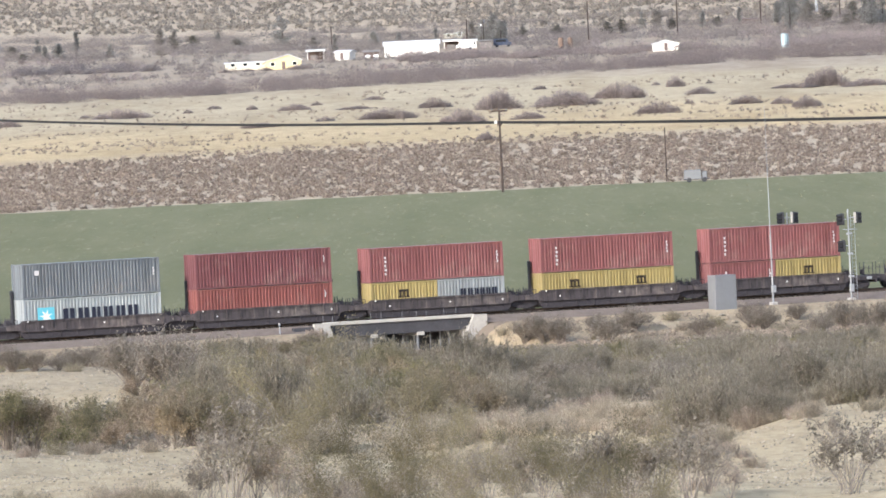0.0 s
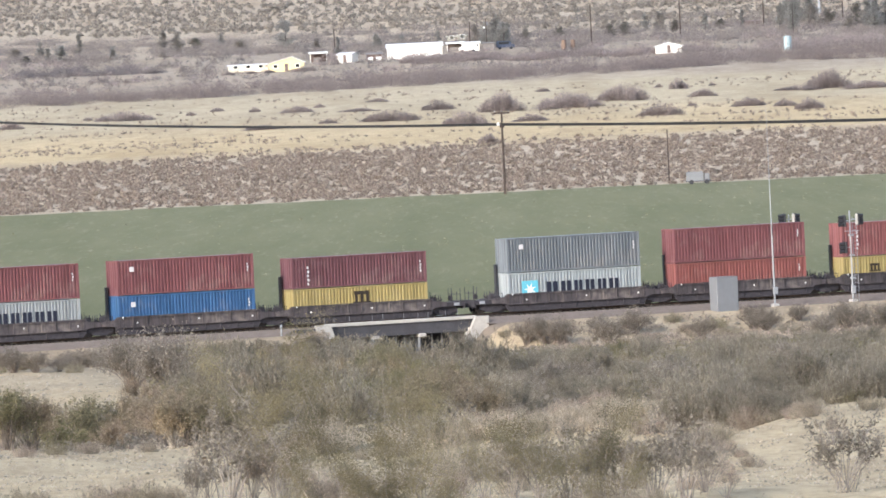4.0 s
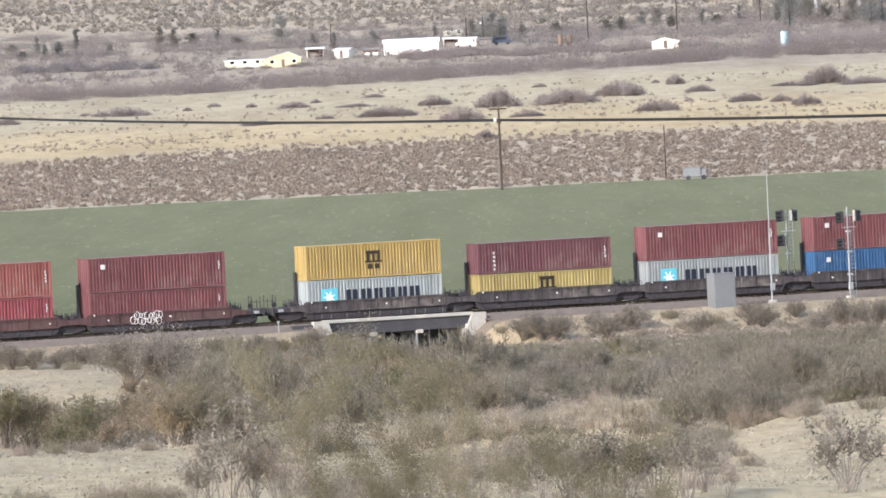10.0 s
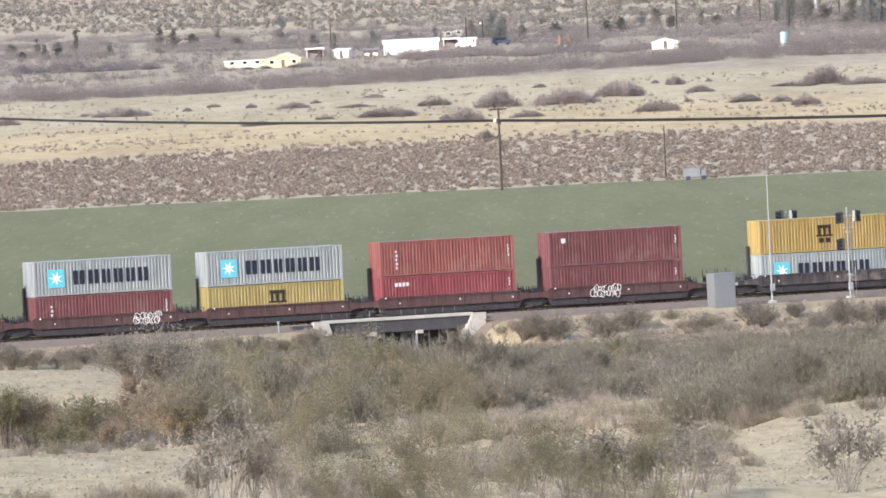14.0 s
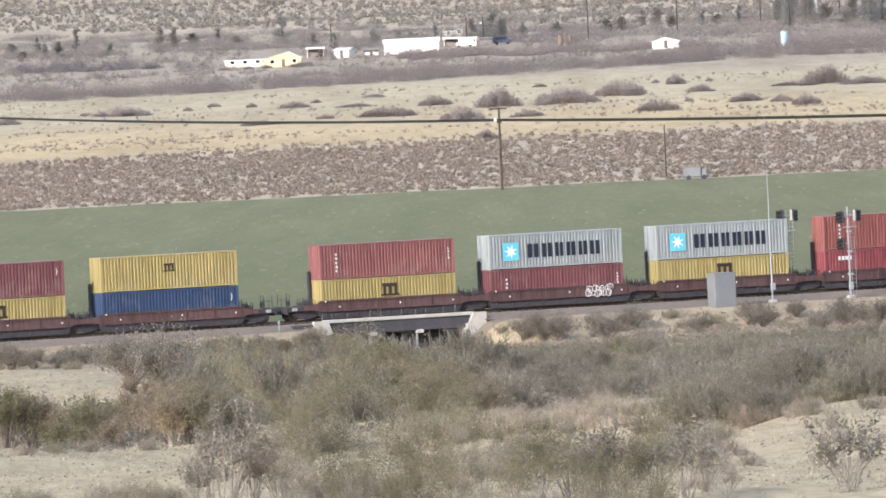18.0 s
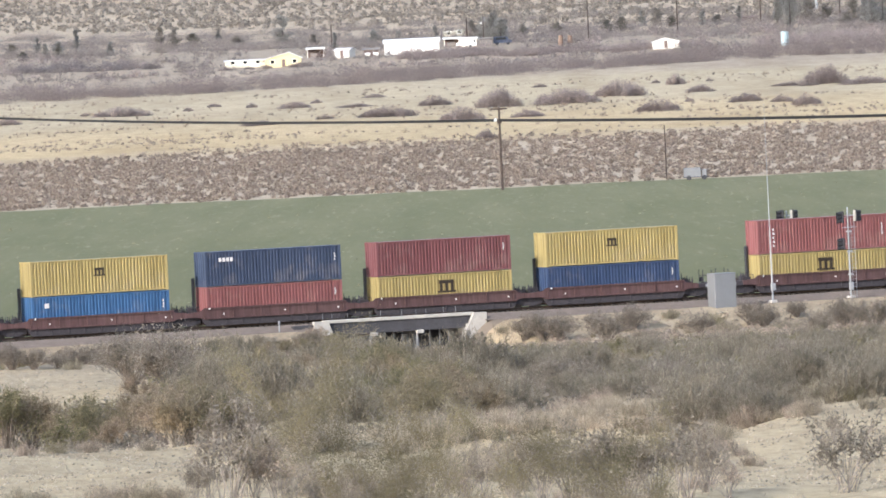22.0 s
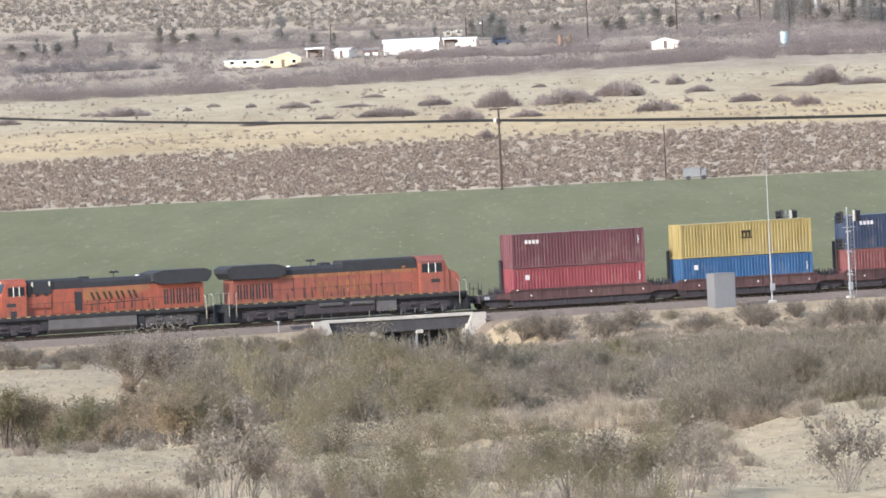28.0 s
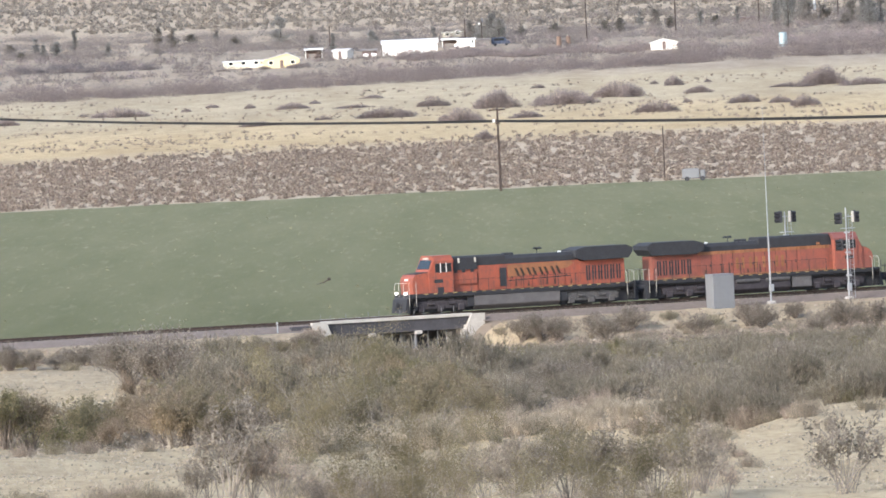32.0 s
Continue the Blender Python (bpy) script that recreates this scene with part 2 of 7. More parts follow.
# ---- mesh helpers ----
class Geo:
    def __init__(self):
        self.v, self.f = [], []

    def add(self, verts, faces):
        k = len(self.v)
        self.v += [tuple(p) for p in verts]
        self.f += [tuple(i + k for i in q) for q in faces]
        return self

    def box(self, x0, y0, z0, x1, y1, z1):
        return self.add([(x0, y0, z0), (x1, y0, z0), (x1, y1, z0), (x0, y1, z0), (x0, y0, z1), (x1, y0, z1), (x1, y1, z1), (x0, y1, z1)],
                        [(0, 3, 2, 1), (4, 5, 6, 7), (0, 1, 5, 4), (1, 2, 6, 5), (2, 3, 7, 6), (3, 0, 4, 7)])

    def cbox(self, x0, y0, z0, x1, y1, z1, c=0.03):
        """A box whose upright edges and top edge are chamfered."""
        ring = lambda d, z: [(x0 + c + d, y0 + d, z), (x1 - c - d, y0 + d, z), (x1 - d, y0 + c + d, z), (x1 - d, y1 - c - d, z),
                             (x1 - c - d, y1 - d, z), (x0 + c + d, y1 - d, z), (x0 + d, y1 - c - d, z), (x0 + d, y0 + c + d, z)]
        v = ring(0, z0) + ring(0, z1 - c) + ring(c, z1)
        f = [tuple(range(7, -1, -1)), tuple(range(16, 24))]
        for k in (0, 8):
            f += [(k + i, k + (i + 1) % 8, k + 8 + (i + 1) % 8, k + 8 + i) for i in range(8)]
        return self.add(v, f)

    def prism(self, prof, y0, y1):
        """An outline in x, z (counter-clockwise seen from -y), drawn out from y0 to y1."""
        n = len(prof)
        v = [(x, y0, z) for x, z in prof] + [(x, y1, z) for x, z in prof]
        f = [tuple(range(n)), tuple(range(2 * n - 1, n - 1, -1))] + [((i + 1) % n, i, n + i, n + (i + 1) % n) for i in range(n)]
        return self.add(v, f)

    def prism_x(self, prof, x0, x1):
        """An outline in y, z, drawn out from x0 to x1."""
        n = len(prof)
        v = [(x0, y, z) for y, z in prof] + [(x1, y, z) for y, z in prof]
        f = [tuple(range(n - 1, -1, -1)), tuple(range(n, 2 * n))] + [(i, (i + 1) % n, n + (i + 1) % n, n + i) for i in range(n)]
        return self.add(v, f)

    def tube(self, a, b, r0, r1=None, n=6, caps=True):
        a, b = Vector(a), Vector(b)
        r1 = r0 if r1 is None else r1
        q = (b - a).to_track_quat("Z", "Y")
        ring = [Vector((math.cos(2 * math.pi * i / n), math.sin(2 * math.pi * i / n), 0)) for i in range(n)]
        v = [a + q @ (c * r0) for c in ring] + [b + q @ (c * r1) for c in ring]
        f = [(i, (i + 1) % n, n + (i + 1) % n, n + i) for i in range(n)]
        if caps:
            f += [tuple(range(n - 1, -1, -1)), tuple(range(n, 2 * n))]
        return self.add(v, f)

    def mesh(self, name, material=None, smooth=False):
        me = bpy.data.meshes.new(name)
        me.from_pydata(self.v, [], self.f)
        if material:
            me.materials.append(material)
        if smooth:
            me.polygons.foreach_set("use_smooth", [True] * len(me.polygons))
        me.update()
        return me


def part(name, geo, material, parent=None, label=""):
    """Links a Geo (or a finished mesh) as one mesh object, under a thing or a part if one is given."""
    ob = new(name, geo.mesh(name, material) if isinstance(geo, Geo) else geo)
    if parent:
        ob.parent = parent
    return tagged(ob, label) if label else ob


def thing(name, m, label, category, group=""):
    ob = new(name)
    ob.empty_display_size = 0.5
    ob.matrix_basis = m
    return tagged(ob, label, category, group)


def structure(name, geo, material, label="", category=""):
    return tagged(part(name, geo, material), label, category, kind="structure")


# ---- the lie of the land ----
KNOT_Y = [-900, -100, 0, 60, 120, 180, 265, 340, 430, 520, 600, 700, 800, 880, 920, 1600, 2014, 2300, 2500, 2700, 2800, 2950, 3050, 3200, 3700, 4200, 4700, 4990]
KNOT_Z = [34, 26.2, 24.7, 22.6, 19.8, 17.2, 14.7, 13.1, 11.1, 8.8, 6.4, 3.4, 0.5, -1.6, -2.4, -1.5, -1.0, -0.2, 1.4, 4.2, 6.2, 9.7, 12.5, 15.0, 24.5, 44, 110, 190]


def along(s, n=0.0, z=0.0):
    """A place by its way along the track, its distance from it (positive towards the camera) and its height."""
    return Vector((s * CP + n * SP, TRACK_Y + s * SP - n * CP, z))


def step(x, a, b):
    x = np.clip((x - a) / (b - a), 0, 1)
    return x * x * (3 - 2 * x)


def waves(x, y, size, seed):
    """Smooth uneven ground from a handful of crossing waves."""
    r = np.random.RandomState(seed)
    out = 0 * x
    for i in range(7):
        a, k, ph = r.uniform(0, 6.28), r.uniform(0.6, 1.9) / size, r.uniform(0, 6.28)
        out = out + np.sin((x * np.cos(a) + y * np.sin(a)) * k * 6.28 + ph) * r.uniform(0.4, 1)
    return out / 3.0


WASH_S = -6.0                # middle of the dry wash under the bridge


def ground_z(x, y):
    x, y = np.asarray(x, float), np.asarray(y, float)
    s = x * CP + (y - TRACK_Y) * SP
    n = x * SP - (y - TRACK_Y) * CP
    z = np.interp(y, KNOT_Y, KNOT_Z)
    near = step(y, 150, 260) * (1 - step(y, 820, 900))
    z = z + near * (0.55 * waves(x, y, 42, 3) + 0.22 * waves(x, y, 13, 4))
    u = x / np.maximum(y, 50)
    side = np.maximum(1 - step(u, -0.0230, -0.0140), step(u, 0.0225, 0.0330))
    z = z + side * (0.45 * step(y, 295, 342) * (1 - step(y, 346, 364)) - 0.35 * step(y, 346, 364) * (1 - step(y, 400, 440)))
    left = 1 - step(u, -0.0275, -0.0245)
    z = z + left * 1.0 * step(y, 560, 640) * (1 - step(y, 650, 685))
    far = step(y, 2000, 2300)
    z = z + far * (0.35 * waves(x, y, 120, 5) + 0.12 * waves(x, y, 30, 6)) + step(y, 3150, 3500) * 1.3 * waves(x, y, 260, 7)
    # level strip for the line, with a bank on the camera's side
    wash = np.exp(-((s - WASH_S) / 6.9) ** 6)
    flat = -0.75 * np.ones_like(z)
    bank = np.where(n > 0, 1 - step(n, 5.5, 17), 1 - step(-n, 5.0, 8.0))
    z = z * (1 - bank) + flat * bank
    far_field = step(-n, 6.5, 9.0) * (1 - step(y, 1580, 1640))
    z = z * (1 - far_field) + (-1.5) * far_field
    deep = wash * (1 - step(np.abs(n + 2), 9, 40))
    z = z * (1 - deep) + np.minimum(z, -4.6) * deep
    return z


def gz(x, y):
    return float(ground_z(np.array([x]), np.array([y]))[0])


def sheet():
    ys = np.concatenate([np.linspace(-900, 150, 30), np.linspace(165, 880, 240), np.linspace(883, 1010, 190), np.linspace(1020, 1640, 60),
                         np.linspace(1655, 2000, 24), np.linspace(2010, 3200, 150), np.linspace(3225, 4990, 90)])
    us = np.concatenate([-np.geomspace(14, 1.25, 14), np.linspace(-1.2, 1.2, 190), np.geomspace(1.25, 14, 14)])
    half = np.maximum(ys, 0) * 0.0408 + 12 + np.where(ys < 150, (150 - ys) * 0.15, 0)
    xx = us[None, :] * half[:, None]
    yy = np.repeat(ys[:, None], len(us), 1)
    zz = ground_z(xx, yy)
    v = np.stack([xx, yy, zz], -1).reshape(-1, 3)
    nu = len(us)
    i, j = np.meshgrid(np.arange(len(ys) - 1), np.arange(nu - 1), indexing="ij")
    a = (i * nu + j).ravel()
    f = np.stack([a, a + 1, a + nu + 1, a + nu], -1)
    me = bpy.data.meshes.new("ground")
    me.from_pydata(v.tolist(), [], f.tolist())
    me.materials.append(M_GROUND)
    me.polygons.foreach_set("use_smooth", [True] * len(me.polygons))
    return tagged(new("ground", me), "dry desert valley floor with sand, a green field and scrub flats", "ground", kind="structure")


sheet()


# ---- the railway ----
def railway():
    g = Geo()
    for a, b, w in ((-420, -13.2, 3.6), (-13.2, 2.1, 2.38), (2.1, 420, 3.6)):
        prof = [(-w, -0.80), (w, -0.80), (1.75, -0.27), (-1.75, -0.27)]
        k = int((b - a) / 3)
        rs = np.random.RandomState(3)
        pts = []
        for i in range(k + 1):
            s = a + (b - a) * i / k
            for y, z in prof:
                q = along(s, -y + (rs.rand() - 0.5) * 0.08, z + (rs.rand() - 0.5) * 0.05)
                pts.append(tuple(q))
        fs = []
        for i in range(k):
            for j in range(4):
                fs.append((4 * i + j, 4 * i + (j + 1) % 4, 4 * i + 4 + (j + 1) % 4, 4 * i + 4 + j))
        fs += [(3, 2, 1, 0), tuple(4 * k + j for j in range(4))]
        g.add(pts, fs)
    structure("ballast", g, M_BALLAST, "pinkish grey crushed stone ballast under the track", "ballast")
    for n in (-0.7175, 0.7175):
        r = Geo()
        prof = [(-0.075, -0.17), (0.075, -0.17), (0.075, -0.15), (0.012, -0.12), (0.012, -0.045), (0.037, -0.035), (0.037, 0), (-0.037, 0), (-0.037, -0.035), (-0.012, -0.045), (-0.012, -0.12), (-0.075, -0.15)]
        r.prism_x(prof, -420, 420)
        rail = part("rail", r, M_STEEL)
        rail.matrix_basis = Matrix.Translation(along(0, n)) @ pose(0, 0, 0, 0, 0, 23.5)
        tagged(rail, "rusty brown steel rail of the track", "rail", kind="structure")
    t = Geo()
    for i in range(-820, 821):
        s = i * 0.51
        t.box(s - 0.115, -1.3, -0.34, s + 0.115, 1.3, -0.172)
    ties = part("ties", t, M_TIE)
    ties.matrix_basis = Matrix.Translation(along(0, 0)) @ pose(0, 0, 0, 0, 0, 23.5)
    tagged(ties, "dark weathered wooden ties under the rails", "ties", kind="stuff")


railway()
TRACK = Matrix.Translation(along(0)) @ pose(0, 0, 0, 0, 0, 23.5)   # track space: x along it, -y towards the camera


# ---- the train ----
SPEED, BRAKE, T0 = 9.966, -0.0226, 22.0


def way(t):
    """How far the train has come along the track, against its place at T0."""
    return SPEED * (t - T0) + BRAKE * (t - T0) ** 2


ROLLING, WHEELS = [], []     # (thing, place along the track at T0, height, turn) and (wheel set, its place on its truck, radius)


def rolling(ob, s, z=0.0, turn=0.0):
    ob.matrix_basis = TRACK @ pose(s + way(0), 0, z, 0, 0, turn)
    ROLLING.append((ob, s, z, turn))
    return ob


MESHES = {}


def shared(key, build, material):
    """One mesh for all alike parts of one paint."""
    k = (key, material.name)
    if k not in MESHES:
        MESHES[k] = build().mesh(key[0] if isinstance(key, tuple) else key, material)
    return MESHES[k]


def corrugated(x0, x1, z0, z1, y, depth, pitch=0.292):
    """A pressed steel wall: trapezoid waves, upright."""
    g = Geo()
    k = max(2, round((x1 - x0) / pitch))
    p = (x1 - x0) / k
    xs = [(x0, 0)]
    for i in range(k):
        a = x0 + i * p
        xs += [(a + p * 0.18, 0), (a + p * 0.28, 1), (a + p * 0.70, 1), (a + p * 0.82, 0)]
    xs.append((x1, 0))
    v = [(x, y + depth * d, z) for x, d in xs for z in (z0, z1)]
    f = [(2 * i, 2 * i + 2, 2 * i + 3, 2 * i + 1) for i in range(len(xs) - 1)]
    return g.add(v, f)


def container_parts(length, height):
    L, H, W = length / 2, height, 1.219
    return {
        "side_wall": lambda: corrugated(-L + 0.16, L - 0.16, 0.16, H - 0.11, -W + 0.012, 0.10),
        "side_wall_far": lambda: corrugated(-L + 0.16, L - 0.16, 0.16, H - 0.11, W - 0.012, -0.10),
        "end_wall": lambda: Geo().add([(-L + 0.03 + 0.035 * (1 if (i // 2) % 2 else 0), -W + 0.16 + (2 * W - 0.32) * i / 19, z) for i in range(20) for z in (0.16, H - 0.11)],
                                      [(2 * i + 2, 2 * i, 2 * i + 1, 2 * i + 3) for i in range(19)]),
        "door": lambda: Geo().box(L - 0.07, -W + 0.13, 0.17, L - 0.02, -0.01, H - 0.12),
        "door_far": lambda: Geo().box(L - 0.07, 0.01, 0.17, L - 0.02, W - 0.13, H - 0.12),
        "roof": lambda: Geo().box(-L + 0.1, -W + 0.03, H - 0.05, L - 0.1, W - 0.03, H - 0.015),
        "base": lambda: Geo().box(-L + 0.1, -W + 0.25, 0.03, L - 0.1, W - 0.25, 0.15),
        "top_rail": lambda: Geo().box(-L + 0.16, -W, H - 0.11, L - 0.16, -W + 0.06, H - 0.012),
        "bottom_rail": lambda: Geo().box(-L + 0.16, -W, 0.055, L - 0.16, -W + 0.06, 0.16),
        "header": lambda: Geo().box(-L, -W + 0.16, H - 0.12, -L + 0.09, W - 0.16, H),
        "sill": lambda: Geo().box(-L, -W + 0.16, 0, -L + 0.09, W - 0.16, 0.16),
    }


def post_geo(height):
    g = Geo().box(0, 0, 0.12, 0.16, 0.16, height - 0.12)
    return g.box(-0.004, -0.004, 0, 0.178, 0.165, 0.12).box(-0.004, -0.004, height - 0.12, 0.178, 0.165, height)


def star_geo(r, n=7):
    out = []
    for i in range(2 * n):
        a, q = math.pi * i / n + 0.3, r if i % 2 == 0 else r * 0.34
        out.append((math.sin(a) * q, math.cos(a) * q))
    return Geo().prism(out[::-1], -0.006, 0.0)


def marks(c, length, height, style):
    """Lettering and badges, as plain shapes, on the wall that faces the camera."""
    W, L = -1.222, length / 2
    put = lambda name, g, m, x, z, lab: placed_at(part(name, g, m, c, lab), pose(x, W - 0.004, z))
    if style.startswith("line"):         # star panel and six broad letter blocks
        small = length < 8
        sc, x0, z = (0.5, -1.6, 1.45) if small else (1.0, -L + 0.62 * 2, 1.45)
        if not small:
            x0 = -L + 1.95
            put("logo_panel", Geo().box(-0.75, -0.008, -0.75, 0.75, 0, 0.75), M_CYAN, x0, z, "sky blue square panel")
            put("star", star_geo(0.6), M_WHITE, x0, z, "white star badge").location.y -= 0.012
        lx = x0 + (1.55 if not small else 0.6)
        for i, w in enumerate((1.15, 1.05, 0.85, 0.95, 0.9, 1.0)):
            w *= sc
            h = 0.575 * sc
            for k in (0.0, 0.50):            # plain upright bars stand in for the letters
                put("letter_bar", Geo().cbox(0, -0.008, -h, w * 0.36, 0, h, 0.003), M_INK, lx + k * w, z, "")
            lx += w + 0.17 * sc
    elif style in ("hump", "hump_small", "hump_badge"):      # arched dark badge, with a second row below
        sc = {"hump": 0.66, "hump_small": 0.42, "hump_badge": 0.62}[style]
        z = height * (0.57 if style == "hump_badge" else 0.60)
        x = 0.0 if style != "hump" else 0.15
        g = Geo()
        for i in range(3):
            g.box(-sc + i * sc * 0.78, -0.008, -0.42 * sc, -sc + i * sc * 0.78 + sc * 0.36, 0, 0.62 * sc)
        g.box(-sc * 1.1, -0.01, 0.5 * sc, sc * 0.95, -0.001, 0.95 * sc)
        g.box(-sc * 1.3, -0.01, -0.62 * sc, sc * 1.2, -0.001, -0.40 * sc)
        put("badge", g, M_BROWNINK, x, z, "dark brown arched badge")
        if style != "hump_small":
            h2 = Geo()
            for i in (0, 1):
                h2.box(-sc * 0.9 + i * sc, -0.008, -0.32 * sc, -sc * 0.2 + i * sc, 0, 0.32 * sc)
            put("badge_bar", h2, M_BROWNINK, x, z - 1.15 * sc, "")
    if style == "upright":               # small white uprights near the ends
        code(put, 0.16, 5, 0.34, -L + 1.35, height - 0.75)
        code(put, 0.10, 4, 0.26, L - 0.62, height - 0.75)
    elif style in ("small_mark", "plate"):
        put("code_bar", Geo().box(0, -0.006, -0.2, 0.4, 0, 0.2), M_GRAFF, -L + 1.1, height - 0.75, "")
        code(put, 0.10, 3, 0.24, L - 0.62, height - 0.75)
    elif style == "row":
        for i in range(4):
            put("code_bar", Geo().box(0, -0.006, -0.16, 0.25, 0, 0.16), M_GRAFF, -L + 1.2 + i * 0.34, height - 0.7, "")
        code(put, 0.09, 3, 0.24, L - 0.62, height - 0.6)
    elif style == "none":
        code(put, 0.08, 3, 0.2, L - 0.7, height - 0.6)


def code(put, w, k, stepz, x, z):
    """A column of short white bars in place of code letters."""
    for i in range(k):
        put("code_bar", Geo().box(0, -0.006, -0.2, w + 0.03 * (i % 2), 0, 0), M_GRAFF, x + 0.02 * (i % 2), z - i * stepz, "")


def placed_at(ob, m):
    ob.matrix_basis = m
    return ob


PAINT_WORDS = {"red": "red", "dark_red": "dark red", "maroon": "maroon", "orange_red": "orange-red", "bright_red": "bright red", "yellow": "yellow",
               "gold": "golden yellow", "grey": "slate grey", "silver": "silver-grey", "white": "pale grey-white", "blue": "blue", "deep_blue": "deep blue", "navy": "navy blue"}
MARK_WORDS = {"line": "with star panel and lettering", "line_low": "with star panel and lettering", "hump": "with dark arched badge", "hump_small": "with dark badge",
              "hump_badge": "with dark stacked badge", "upright": "with white code marks", "small_mark": "with white mark", "plate": "with white plate", "row": "with marks", "none": "with faded paint"}


def container(s, z, length, paint, style, height, where):
    word = "" if length > 8 else "twenty-foot "
    c = thing("shipping_container", Matrix(), "%s %sshipping container %s, %s" % (PAINT_WORDS[paint], word, MARK_WORDS[style], where), "shipping container", "containers on the train")
    m = PAINT[paint]
    for key, build in container_parts(length, height).items():
        part(key.replace("_far", ""), shared((key, length, height), build, m), None, c)
    L, W = length / 2, 1.219
    for sx, sy in ((-1, -1), (-1, 1), (1, -1), (1, 1)):
        p = part("corner_post", shared(("corner_post", height), lambda: post_geo(height), m), None, c)
        p.matrix_basis = Matrix.Translation((sx * L, sy * W, 0)) @ Matrix.Diagonal((-sx, -sy, 1, 1))
    marks(c, length, height, style)
    rolling(c, s, z)
    return c


def wheelset(parent, x, r, gauge=0.7175):
    def build():
        g = Geo()
        for sy in (-1, 1):
            y = sy * gauge
            g.tube((0, y + sy * 0.07, 0), (0, y - sy * 0.07, 0), r, n=18)
            g.tube((0, y - sy * 0.07, 0), (0, y - sy * 0.10, 0), r + 0.028, n=18)
            g.tube((0, y + sy * 0.07, 0), (0, y + sy * 0.16, 0), 0.12, 0.10, n=8)
            for i in range(3):
                a = i * 2.094
                g.tube((math.cos(a) * r * 0.55, y + sy * 0.072, math.sin(a) * r * 0.55), (math.cos(a) * r * 0.55, y + sy * 0.085, math.sin(a) * r * 0.55), 0.05, n=6)
        return g.tube((0, -gauge, 0), (0, gauge, 0), 0.08, n=8)
    w = part("wheelset", shared(("wheelset", r), build, M_WHEEL), None, parent)
    w.matrix_basis = pose(x, 0, 0)
    WHEELS.append((w, x, r))
    return w


def truck(parent, x, r=0.46):
    def build():
        g = Geo()
        for sy in (-1, 1):
            y = sy * 1.0
            g.prism([(-1.2, -0.12), (-0.75, -0.22), (-0.5, -0.36), (0.5, -0.36), (0.75, -0.22), (1.2, -0.12), (1.2, 0.16), (0.6, 0.34), (-0.6, 0.34), (-1.2, 0.16)], y - 0.08, y + 0.08)
            for k in (-0.2, 0, 0.2):
                g.tube((k, y + sy * 0.02, -0.22), (k, y + sy * 0.02, 0.12), 0.075, n=8)
        return g.box(-0.35, -1.05, -0.1, 0.35, 1.05, 0.34).box(-1.3, -0.05, -0.25, 1.3, 0.05, 0.3).box(-1.25, -0.55, -0.36, 1.25, 0.55, 0.1)
    t = part("truck", shared(("truck", r), build, M_NEARBLACK), None, parent)
    t.matrix_basis = pose(x, 0, r)
    for k in (-0.89, 0.89):
        wheelset(t, k, r)
    return t


